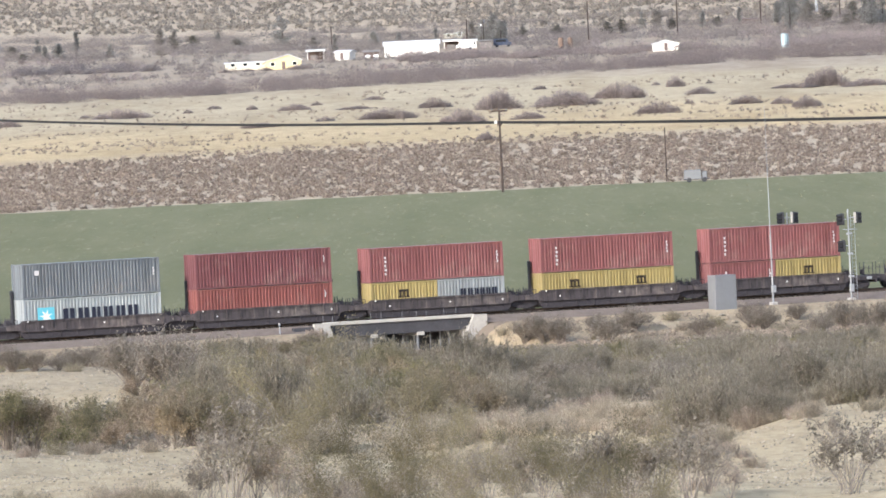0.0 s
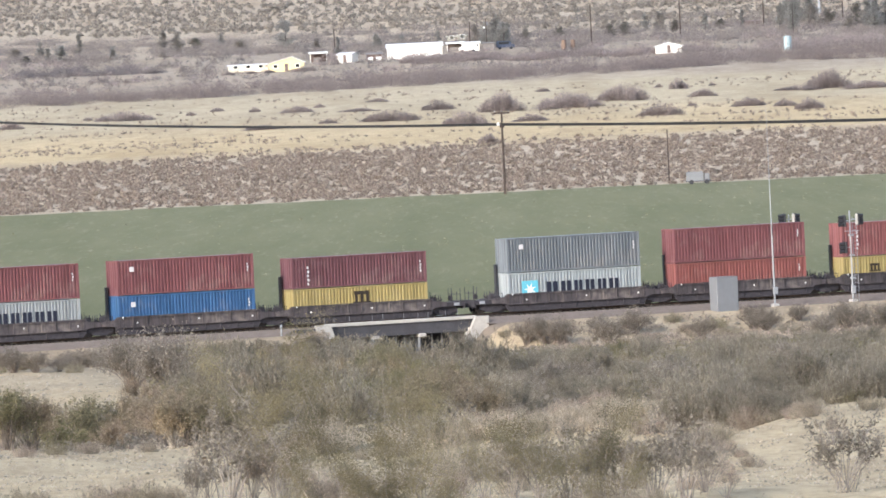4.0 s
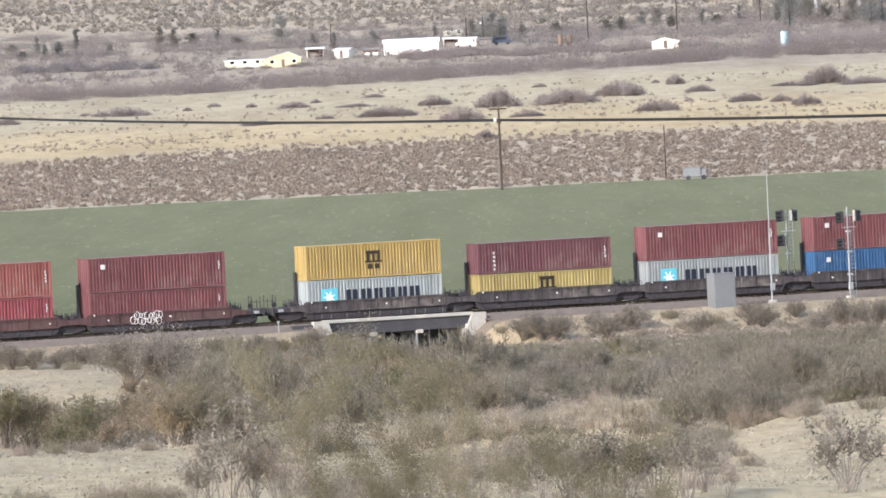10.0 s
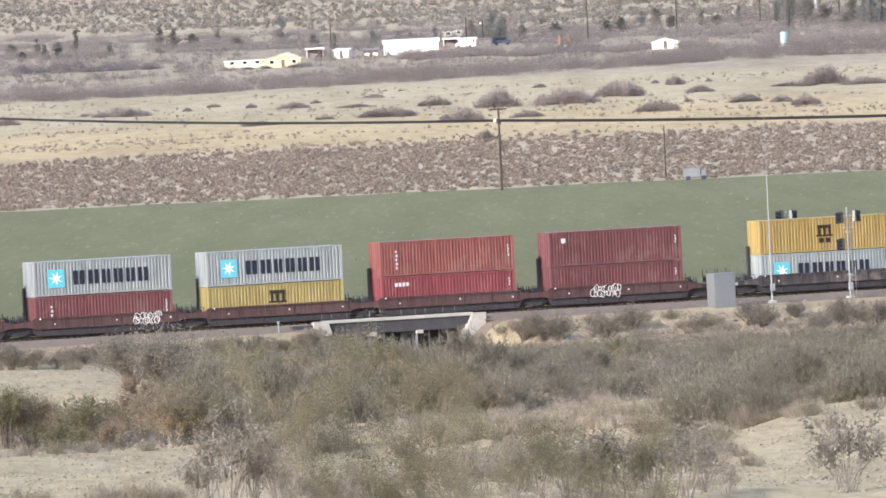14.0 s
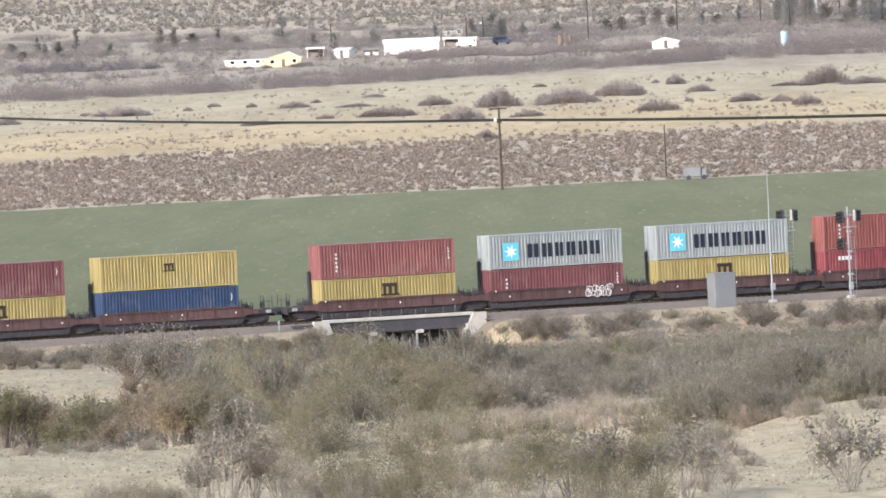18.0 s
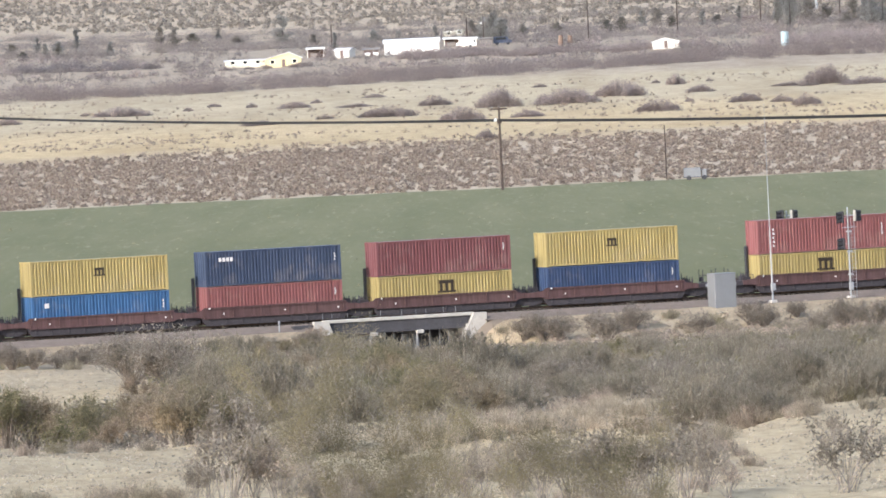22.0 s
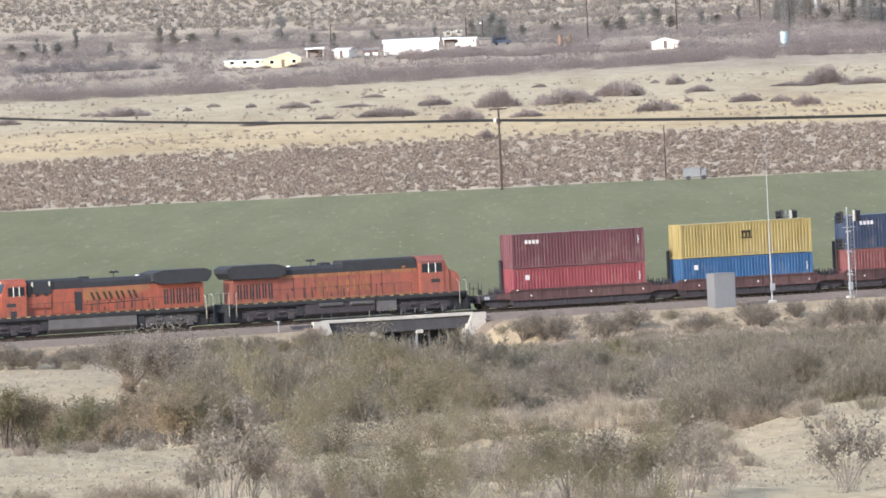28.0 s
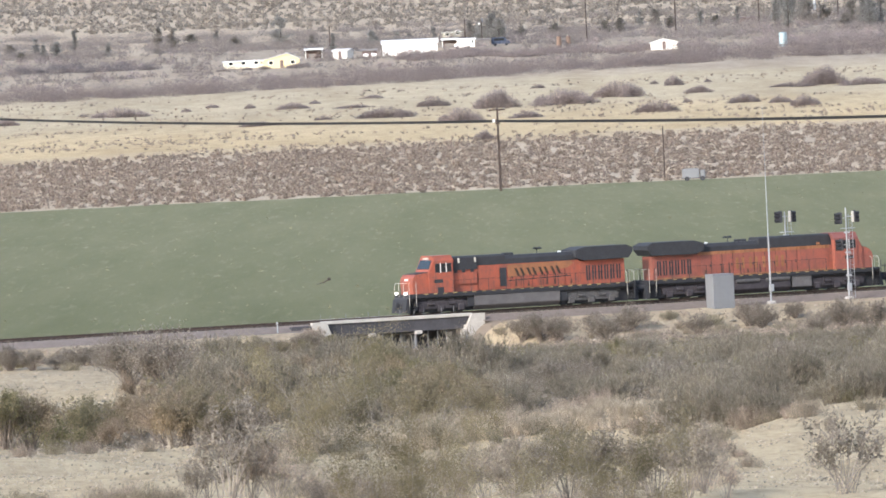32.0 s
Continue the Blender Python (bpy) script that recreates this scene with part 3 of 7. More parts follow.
def well_unit(car, x, paint, first, last, blade):
    """One well of an articulated car: side sills with ribs, floor, end decks and their gear."""
    def sill(sy):
        def build():
            g = Geo()
            y0, y1 = (1.26, 1.42)
            prof = [(-7.75, 0.80), (-6.75, 0.76), (-6.35, 0.62), (6.35, 0.62), (6.75, 0.76), (7.75, 0.80), (7.75, 1.18), (6.6, 1.30), (6.35, 1.52), (-6.35, 1.52), (-6.6, 1.30), (-7.75, 1.18)]
            g.prism(prof, -y1 if sy < 0 else y0, -y0 if sy < 0 else y1)
            a, b = (-y1 - 0.10, -y1 + 0.02) if sy < 0 else (y1 - 0.02, y1 + 0.10)
            g.box(-6.4, a, 1.40, 6.4, b, 1.535).box(-6.4, a, 0.60, 6.4, b, 0.70)
            for i in range(blade + 1):
                k = -6.2 + 12.4 * i / blade
                g.box(k - 0.05, a + (0.02 if sy < 0 else 0), 0.70, k + 0.05, b - (0 if sy < 0 else 0.02), 1.40)
            return g
        return build

    def lower(sy):
        def build():
            g = Geo()
            a, b = (-1.36, -1.27) if sy < 0 else (1.27, 1.36)
            g.prism([(-6.6, 0.62), (-6.2, 0.06), (6.2, 0.06), (6.6, 0.62)], a, b)
            for i in range(9):
                k = -5.8 + 11.6 * i / 8
                g.box(k - 0.04, a - 0.05, 0.1, k + 0.04, b + 0.05, 0.6)
            return g.box(-6.2, a - 0.01, 0.03, 6.2, b + 0.01, 0.14)
        return build
    for sy in (-1, 1):
        p = part("side_sill", shared(("side_sill", sy, blade), sill(sy), paint), None, car)
        p.matrix_basis = pose(x, 0, 0)
        # lower side is a separate inset part, near-black all over
        p = part("well_side", shared(("well_side", sy), lower(sy), M_NEARBLACK), None, car, "black lower side of the well")
        p.matrix_basis = pose(x, 0, 0)

    def floor():
        g = Geo().box(-6.3, -1.26, 0.20, 6.3, 1.26, 0.33)
        return g
    part("well_floor", shared("well_floor", floor, paint), None, car).matrix_basis = pose(x, 0, 0)
    # plain dark upright bar at the left end of each well
    p = part("end_post", shared("end_post", lambda: Geo().cbox(-6.40, 0.82, 1.16, -6.17, 1.08, 4.0, 0.03), M_BLACK), None, car, "tall dark upright bar at the well end")
    p.matrix_basis = pose(x, 0, 0)
    for sx in (-1, 1):
        d = part("end_deck", shared("end_deck", lambda: Geo().box(6.35, -1.26, 0.88, 7.6, 1.26, 1.16).box(6.3, -1.26, 0.3, 6.42, 1.26, 1.0).box(7.1, -0.25, 0.7, 7.78, 0.25, 0.95), M_NEARBLACK), None, car)
        d.matrix_basis = pose(x, 0, 0, 0, 0, 0 if sx > 0 else 180)
        r = part("handrail", shared("handrail", lambda: handrail_geo(), M_NEARBLACK), None, car)
        r.matrix_basis = pose(x, 0, 0, 0, 0, 0 if sx > 0 else 180)


def handrail_geo():
    g = Geo()
    for y in (-1.3, -0.75, 0.3, 1.3):
        g.tube((6.75, y, 1.1), (6.75, y, 1.95 - 0.25 * abs(y)), 0.028, n=5)
        g.tube((7.35, y * 0.8, 1.1), (7.35, y * 0.8, 1.75), 0.028, n=5)
    for i in range(7):
        g.tube((6.6 + 0.17 * i, -1.15 + 0.33 * ((i * 3) % 7), 1.1), (6.6 + 0.17 * i, -1.15 + 0.33 * ((i * 3) % 7), 1.55 + 0.1 * ((i * 5) % 6)), 0.03, n=5)
    g.tube((6.75, -1.3, 1.62), (6.75, 1.3, 1.62), 0.024, n=5).tube((7.4, -1.1, 1.45), (7.4, 1.1, 1.45), 0.024, n=5).cbox(6.6, -0.6, 1.1, 7.2, 0.5, 1.42, 0.05)
    g.tube((7.0, -0.5, 1.25), (7.0, -0.25, 1.25), 0.30, n=10)
    g.cbox(7.15, 0.1, 1.1, 7.5, 0.6, 1.6, 0.05)
    g.tube((6.9, -1.1, 1.16), (7.5, -0.9, 1.38), 0.06, n=6)
    return g


def well_car(first_s, pitch, paint, units, label, graffiti=()):
    """An articulated car of several wells on shared trucks, with a coupler at each end."""
    mid = first_s + pitch * (units - 1) / 2
    car = thing("well_car", Matrix(), label, "well car", "freight cars of the train")
    xs = [first_s + pitch * i - mid for i in range(units)]
    for i, x in enumerate(xs):
        well_unit(car, x, paint, i == 0, i == units - 1, 10 if paint is M_CARBLACK else 5)
    for i in range(units - 1):
        truck(car, (xs[i] + xs[i + 1]) / 2)
    for sx, x in ((-1, xs[0] - 7.75), (1, xs[-1] + 7.75)):
        truck(car, x - sx * 0.15)
        e = Geo().box(-0.2, -1.35, 0.78, 1.55, 1.35, 1.12).box(1.5, -1.4, 0.55, 1.62, 1.4, 1.2).tube((1.5, 0, 0.85), (2.12, 0, 0.85), 0.12, n=8).cbox(1.95, -0.16, 0.68, 2.22, 0.16, 1.02, 0.04)
        for y in (-1.25, -0.5, 0.5, 1.25):
            e.tube((1.3, y, 1.1), (1.3, y, 2.25 - 0.3 * (abs(y) < 1)), 0.03, n=5)
        e.tube((1.3, -1.25, 1.75), (1.3, 1.25, 1.75), 0.03, n=5).tube((0.5, -1.25, 1.1), (0.5, -1.25, 2.3), 0.035, n=5)
        e.tube((1.05, 0.25, 1.45), (1.05, 0.33, 1.45), 0.22, n=12)
        c = part("coupler_deck", e, M_NEARBLACK, car)
        c.matrix_basis = pose(x, 0, 0, 0, 0, 0 if sx > 0 else 180)
        b = part("number_board", Geo().box(-0.24, -0.01, -0.12, 0.24, 0.01, 0.12), M_GALV, car, "dirty grey number board without writing")
        b.matrix_basis = pose(x + sx * 0.9, -1.365, 0.95)
    for x in xs:                             # reflective patches along the side
        for k, (dx, z) in enumerate(((-5.9, 1.46), (-4.6, 0.98), (0.9, 1.05), (5.7, 1.0))):
            r = part("reflector", shared(("reflector", k == 0), lambda: Geo().box(-0.06, -0.008, -0.06, 0.06, 0.0, 0.06), M_WHITE), None, car)
            r.matrix_basis = pose(x + dx, -1.525 if k == 0 else -1.425, z)
    for gx, w in graffiti:                   # sprayed tags: loops and strokes that spell nothing
        rs = random.Random(int(w * 10))
        g = Geo()
        for i in range(18):
            row = i % 2
            cx, cz, rr = -w / 2 + w * i / 17 + rs.uniform(-0.1, 0.1), 0.82 + 0.42 * row + rs.uniform(-0.08, 0.08), rs.uniform(0.16, 0.34)
            a0 = rs.uniform(0, 6)
            for j in range(8):
                a, b = a0 + j * 0.66, a0 + (j + 1) * 0.66
                g.tube((cx + math.cos(a) * rr * 0.7, -1.545, cz + math.sin(a) * rr), (cx + math.cos(b) * rr * 0.7, -1.545, cz + math.sin(b) * rr), 0.03, n=4, caps=False)
        part("graffiti", g, M_GRAFF, car, "pale sprayed graffiti scrawl").location.x = gx - mid
    return rolling(car, mid)


HC, ST = 2.896, 2.591
FLOOR = 0.34


def stack(s_left, upper, lower, h_low=HC, h_up=HC):
    c = s_left + 6.096
    if isinstance(lower[0], tuple):
        for k, (paint, style) in enumerate(lower):
            container(c + (-3.07 if k == 0 else 3.07), FLOOR, 6.058, paint, style, h_low, "in a well")
    else:
        container(c, FLOOR, 12.192, lower[0], lower[1], h_low, "in a well")
    container(c, FLOOR + h_low + 0.02, 12.192, upper[0], upper[1], h_up, "stacked on top")


LOAD = [
    (254.1, ("red", "upright"), (("red", "upright"), ("yellow", "hump_small")), ST),
    (238.5, ("red", "upright"), (("yellow", "hump_small"), ("yellow", "hump_small")), ST),
    (222.85, ("red", "upright"), (("yellow", "hump_small"), ("silver", "line")), ST),
    (207.2, ("dark_red", "none"), ("orange_red", "none")),
    (191.8, ("grey", "small_mark"), ("white", "line_low")),
    (172.2, ("maroon", "upright"), ("yellow", "hump"), ST, ST),
    (156.6, ("dark_red", "small_mark"), ("blue", "plate")),
    (141.0, ("dark_red", "small_mark"), ("silver", "line_low")),
    (125.5, ("maroon", "upright"), ("yellow", "hump"), ST, ST),
    (109.9, ("gold", "hump_badge"), ("white", "line_low")),
    (90.4, ("dark_red", "small_mark"), ("dark_red", "none")),
    (74.95, ("orange_red", "upright"), ("bright_red", "row")),
    (59.3, ("silver", "line"), ("yellow", "hump")),
    (43.9, ("silver", "line"), ("dark_red", "upright")),
    (28.5, ("red", "upright"), ("yellow", "hump")),
    (8.85, ("yellow", "hump_small"), ("deep_blue", "none")),
    (-6.6, ("dark_red", "none"), ("yellow", "hump")),
    (-22.05, ("navy", "row"), ("red", "none")),
    (-37.6, ("yellow", "hump_small"), ("blue", "plate")),
    (-53.2, ("maroon", "row"), ("bright_red", "plate")),
]
for row in LOAD:
    stack(*row)
DARK_CAR, BROWN_CAR = "dark brown articulated well car with ribbed sides", "rust-brown articulated well car with smooth sides"
well_car(191.8 + 6.1, 15.57, M_CARBLACK, 5, DARK_CAR + ", carrying five stacks")
well_car(109.9 + 6.1, 15.57, M_CARBLACK, 5, DARK_CAR + ", carrying five more stacks")
well_car(28.5 + 6.1, 15.48, M_CARRED, 5, BROWN_CAR + " and pale graffiti", ((95.3, 2.5), (53.7, 2.3)))
well_car(-53.2 + 6.1, 15.51, M_CARRED, 5, BROWN_CAR + " behind the engines")
well_car(273.7 + 6.1, 15.57, M_CARBLACK, 1, DARK_CAR + ", end in view")

# ---- locomotives ----
SOOT = (0.07, 0.055, 0.05)


def grime_mat(name, col):
    """Engine paint: blotches of soot and road dust, thin drips, chalky patches."""
    m, n, l, p = nodes_of(name)
    co = n.new("ShaderNodeTexCoord").outputs["Object"]
    blot = noise_node(n, l, co, 0.9, 5.0, 0.65)
    fine = noise_node(n, l, co, 4.5, 5.0, 0.7)
    drip = noise_node(n, l, co, 1.0, 4.0, 0.6, (5.0, 5.0, 0.6))
    c = mix(n, l, "MIX", ramp(n, l, fine, [(0.35, 0.0), (0.7, 0.45)]), col, tuple(min(1, x * 1.12 + 0.012) for x in col))
    c = mix(n, l, "MIX", ramp(n, l, blot, [(0.40, 0.0), (0.66, 0.62)]), c, tuple(0.42 * x + 0.026 for x in col))
    c = mix(n, l, "MIX", ramp(n, l, drip, [(0.50, 0.0), (0.70, 0.42)]), c, SOOT)
    c = mix(n, l, "MIX", ramp(n, l, fine, [(0.56, 0.0), (0.66, 0.5)]), c, SOOT)
    l.new(c, p.inputs["Base Color"])
    p.inputs["Roughness"].default_value = 0.55
    add_bump(n, l, p, fine, 0.12, 0.01)
    return m


M_SOOT = mat("oily_soot", (0.085, 0.045, 0.038), 0.8, 0, 0.3)
M_ORANGE_DULL = grime_mat("locomotive_orange_sooty", (0.278, 0.080, 0.053))
M_ORANGE_FRESH = grime_mat("locomotive_orange", (0.312, 0.078, 0.043))
M_LYELLOW = grime_mat("locomotive_yellow", (0.285, 0.118, 0.050))
M_LBLACK = mat("locomotive_black", (0.031, 0.032, 0.038), 0.75, 0, 0.55, 1.3)
M_FADED = paint_mat("faded_yellow_lettering", (0.30, 0.125, 0.05), 0.7, 0.4, SOOT)
M_DASH = mat("yellow_sill_dash", (0.50, 0.38, 0.16), 0.7, 0, 0.3, 1.0, rnd=0.6)
M_CREAM = mat("dirty_cream_paint", (0.56, 0.53, 0.46), 0.7, 0, 0.2)
M_TANK = mat("grey_fuel_tank_paint", (0.115, 0.108, 0.110), 0.75, 0, 0.4, 1.2)
M_GLASS = mat("dark_cab_glass", (0.02, 0.022, 0.025), 0.08, 0, 0.0, bump=0)
M_SILVER = mat("silver_truck_paint", (0.105, 0.10, 0.10), 0.7, 0.2, 0.6, 3.0)
M_ROOFGREY = mat("dusty_cab_roof", (0.20, 0.075, 0.066), 0.8, 0, 0.2)


def lamp_mat():
    m, n, l, p = nodes_of("lit_lamp_lens")
    p.inputs["Base Color"].default_value = (0.8, 0.8, 0.76, 1)
    p.inputs["Emission Color"].default_value = (1.0, 0.97, 0.88, 1)
    p.inputs["Emission Strength"].default_value = 4.0
    return m


M_LAMP = lamp_mat()


def loco_truck(parent, x, material):
    r = 0.53
    def build():
        g = Geo()
        for sy in (-1, 1):
            y = sy * 1.12
            g.prism([(-2.5, -0.05), (-2.1, -0.12), (2.1, -0.12), (2.5, -0.05), (2.5, 0.36), (1.9, 0.52), (-1.9, 0.52), (-2.5, 0.36)], y - 0.07, y + 0.07)
            for k in (-1.85, 0, 1.85):
                g.cbox(k - 0.28, y - 0.16, -0.30, k + 0.28, y + 0.16, 0.2, 0.06)
                g.tube((k - 0.42, y, -0.1), (k - 0.42, y, 0.36), 0.10, n=8).tube((k + 0.42, y, -0.1), (k + 0.42, y, 0.36), 0.10, n=8)
            for k in (-0.95, 0.95):
                g.tube((k - 0.3, y + sy * 0.12, 0.28), (k + 0.3, y + sy * 0.12, 0.28), 0.14, n=8).cbox(k - 0.22, y - 0.1, 0.5, k + 0.22, y + 0.14, 0.84, 0.05)
        return g.box(-2.5, -1.0, 0.0, 2.5, 1.0, 0.88).box(-2.7, -0.55, -0.43, 2.7, 0.55, 0.5).box(-2.75, -1.05, 0.5, 2.75, 1.05, 0.8)
    t = part("truck", build(), material, parent)
    t.matrix_basis = pose(x, 0, r)
    for k in (-1.85, 0, 1.85):
        wheelset(t, k, r)


def locomotive(s, turn, new_look, label):
    """A wide-nosed six-axle diesel; its nose is at +x. Both flanks carry the same doors, stripes and rails."""
    o = thing("locomotive", Matrix(), label, "locomotive", "engines of the train")
    P = lambda name, g, m, lab="": part(name, g, m, o, lab)
    M_ORANGE = M_ORANGE_FRESH if new_look else M_ORANGE_DULL

    def both(name, build, m, lab=""):
        """The same part on each flank; build gets the sign of the flank."""
        for sy in (-1, 1):
            P(name, build(sy), m, lab)
    flat = lambda x0, z0, x1, z1, y, t: (lambda sy: Geo().box(x0, min(sy * y, sy * (y + t)), z0, x1, max(sy * y, sy * (y + t)), z1))
    slab = lambda prof, y, t: (lambda sy: Geo().prism(prof, min(sy * y, sy * (y + t)), max(sy * y, sy * (y + t))))
    cx = -0.15 if new_look else 0.7      # where the cab sits
    fr = -0.85 if new_look else 0.0      # the newer engine's nose is shorter
    cf = 7.45 if new_look else 8.76      # front of the cab's side
    # second box is added filler: keeps the space below the frame dark
    P("frame", Geo().box(-10.9, -1.5, 1.38, 10.75 + fr, 1.5, 1.70).box(-10.4, -0.9, 0.13, 10.4 + fr, 0.9, 1.42), M_LBLACK, "black frame and walkway, closed below by an added dark block")
    both("edge_sill", flat(-10.9, 1.50, 10.75 + fr, 1.73, 1.50, 0.03), M_LBLACK)
    for i in range(22 if new_look else 23):
        both("sill_dash", flat(-10.3 + i * 0.88, 1.64, -9.95 + i * 0.88, 1.71, 1.531, 0.012), M_DASH)
    # hoods
    P("engine_hood", Geo().prism_x([(-0.95, 1.70), (0.95, 1.70), (0.95, 3.80), (-0.95, 3.80)], -6.0, 3.4), M_ORANGE, "orange engine hood")
    P("hood_roof", Geo().prism_x([(-0.97, 3.80), (0.97, 3.80), (0.97, 4.25), (0.74, 4.52), (-0.74, 4.52), (-0.97, 4.25)], -6.0, 5.9 + cx), M_LBLACK, "black hood roof")
    P("cab_hood", Geo().box(3.4, -1.0, 1.70, 5.95 + cx, 1.0, 3.82), M_ORANGE)
    if new_look:
        both("blower_box", flat(3.5, 2.35, 5.9, 3.28, 1.0, 0.14), M_ORANGE)
        P("roof_raise", Geo().prism_x([(-1.0, 4.2), (1.0, 4.2), (1.0, 4.52), (0.8, 4.66), (-0.8, 4.66), (-1.0, 4.52)], 0.8, 5.8), M_LBLACK)
    else:
        P("roof_raise", Geo().prism_x([(-0.99, 4.2), (0.99, 4.2), (0.99, 4.68), (0.82, 4.80), (-0.82, 4.80), (-0.99, 4.68)], -0.2, 6.4), M_LBLACK)
    P("radiator_hood", Geo().prism_x([(-1.02, 1.70), (1.02, 1.70), (1.02, 3.70), (-1.02, 3.70)], -10.15, -6.0), M_ORANGE)
    P("radiator_section", Geo().prism([(-10.75, 4.26), (-10.35, 3.76), (-6.3, 3.70), (-5.5, 4.0), (-5.5, 4.62), (-6.4, 4.86), (-10.2, 4.86), (-10.75, 4.62)], -1.48, 1.48), M_LBLACK, "black flared radiator section")
    for i in range(6):
        both("louver", flat(-9.75 + i * 0.56, 2.05, -9.38 + i * 0.56, 3.28, 1.021, 0.03), M_LBLACK)
        both("louver_bar", flat(-9.60 + i * 0.56, 2.07, -9.53 + i * 0.56, 3.26, 1.052, 0.02), M_ORANGE)
    for i in range(6 if new_look else 9):
        x = -5.6 + i * 1.0
        both("hood_door", flat(x, 1.86, x + 0.9, 3.58, 0.951, 0.03), M_ORANGE)
        both("door_seam", flat(x + 0.93, 1.86, x + 0.96, 3.60, 0.951, 0.012), M_LBLACK)
        both("door_foot", flat(x, 1.74, x + 0.55, 1.83, 0.96, 0.05), M_FADED)
        both("door_latch", flat(x + 0.78, 2.5, x + 0.84, 2.75, 0.981, 0.03), M_LBLACK)
    if new_look:
        both("side_panel", slab([(-5.45, 3.55), (-4.9, 3.20), (0.55, 2.62), (0.62, 3.72), (-5.2, 3.78)], 0.985, 0.012), M_LYELLOW, "faded yellow upper panel")
        both("lower_stripe", slab([(-5.2, 2.50), (0.55, 2.36), (0.55, 2.42), (-5.2, 2.57)], 0.985, 0.008), M_LBLACK)
        for i, x in enumerate((-4.3, -3.2, -2.1, -1.0)):     # slanted plain bars in place of letters
            both("letter_block", slab([(x, 2.74), (x + 0.22, 2.74), (x + 0.50, 3.40), (x + 0.28, 3.40)], 0.998, 0.01), M_BROWNINK)
            both("letter_block", slab([(x + 0.48, 2.74), (x + 0.70, 2.74), (x + 0.98, 3.40), (x + 0.76, 3.40)], 0.998, 0.01), M_BROWNINK)
        both("inverter_cabinet", flat(3.4, 3.52, 6.0, 4.22, 1.0, 0.10), M_LBLACK, "black upper cabinet behind the cab")
        for x in (3.7, 4.5, 5.2):
            both("cabinet_vent", flat(x, 3.30, x + 0.3, 3.52, 1.0, 0.08), M_LBLACK)
        both("lifting_eye", flat(5.0, 4.1, 5.12, 4.5, 1.0, 0.12), M_CREAM)
        both("lifting_eye", flat(3.5, 4.1, 3.62, 4.5, 1.0, 0.12), M_CREAM)
        both("equipment_door", flat(0.72, 1.96, 1.30, 3.50, 0.951, 0.06), M_LBLACK, "black recessed grille door")
        both("smooth_panel", flat(1.36, 1.84, 3.38, 3.62, 0.951, 0.05), M_ORANGE)
        both("hood_grille", flat(3.6, 3.80, 4.9, 4.18, 0.98, 0.05), M_LBLACK)
        both("cab_step", flat(6.7, 1.72, 7.25, 2.2, 1.49, 0.03), M_LBLACK)
    else:
        both("side_stripe", flat(-5.9, 3.58, 6.4, 3.84, 0.99, 0.02), M_FADED, "yellow side stripe")
        both("side_stripe", flat(-9.9, 1.73, 6.6, 1.85, 1.03, 0.03), M_LYELLOW, "yellow side stripe")
        for i, x in enumerate((-2.4, -1.15, 0.1, 1.3)):
            both("letter_block", flat(x, 2.25, x + 0.26, 3.2, 0.985, 0.012), M_FADED)
            both("letter_block", flat(x + 0.55, 2.25, x + 0.81, 3.2, 0.985, 0.012), M_FADED)
        both("roof_hatch", flat(5.2, 3.9, 5.5, 4.1, 0.98, 0.03), M_FADED)
    for i in range(5):                   # soot and oil runs down the doors
        x = -5.3 + 1.25 * i + 0.3 * math.sin(i * 2.3)
        both("soot_run", slab([(x, 1.88), (x + 0.20, 1.88), (x + 0.12, 2.2 + 0.3 * (i % 3)), (x + 0.04, 2.3 + 0.3 * (i % 3))], 0.982, 0.002), M_SOOT, "dark soot run")
    both("number_bar", flat(6.9 + cx, 2.55, 7.7 + cx, 2.85, 1.501, 0.01), M_LBLACK, "road number as a plain dark bar")
    # cab and nose
    P("cab", Geo().prism_x([(-1.5, 1.70), (1.5, 1.70), (1.5, 4.22), (-1.5, 4.22)], 5.95 + cx, cf), M_ORANGE, "orange driver's cab")
    P("cab_roof", Geo().prism_x([(-1.505, 4.22), (1.505, 4.22), (1.505, 4.38), (1.15, 4.72), (1.1, 4.82), (-1.1, 4.82), (-1.15, 4.72), (-1.505, 4.38)], 5.9 + cx, cf + 0.1), M_ORANGE if new_look else M_ROOFGREY)
    P("cab_front", Geo().prism([(cf, 1.60), (cf + 0.48, 1.60), (cf + 0.52, 3.5), (cf, 4.62)], -1.42, 1.42), M_ORANGE)
    P("nose", Geo().prism([(7.85, 1.50), (9.38, 1.50), (9.46, 2.60), (9.38, 3.05), (9.12, 3.32), (7.85, 3.46)] if new_look else [(8.7, 1.50), (10.2, 1.50), (10.30, 2.70), (10.20, 3.05), (9.95, 3.34), (9.55, 3.52), (8.7, 3.66)], -1.3, 1.3), M_ORANGE, "orange sloped nose")
    P("nose_top", Geo().prism([(7.95, 3.46), (9.05, 3.34), (9.05, 3.37), (7.95, 3.50)] if new_look else [(8.75, 3.665), (9.50, 3.545), (9.50, 3.575), (8.75, 3.70)], -1.1, 1.1), M_LBLACK)
    for i in range(3):
        x = 6.08 + cx + i * (0.52 if new_look else 0.64)
        wide = 0.46 if new_look else 0.58
        for sy in (-1, 1):
            f = P("window_frame", flat(x, 3.42, x + wide, 4.18, 1.50, 0.015)(sy), M_BLACK)
            part("pane", flat(x + 0.06, 3.48, x + wide - 0.06, 4.12, 1.516, 0.012)(sy), M_GLASS, f, "dark cab window")
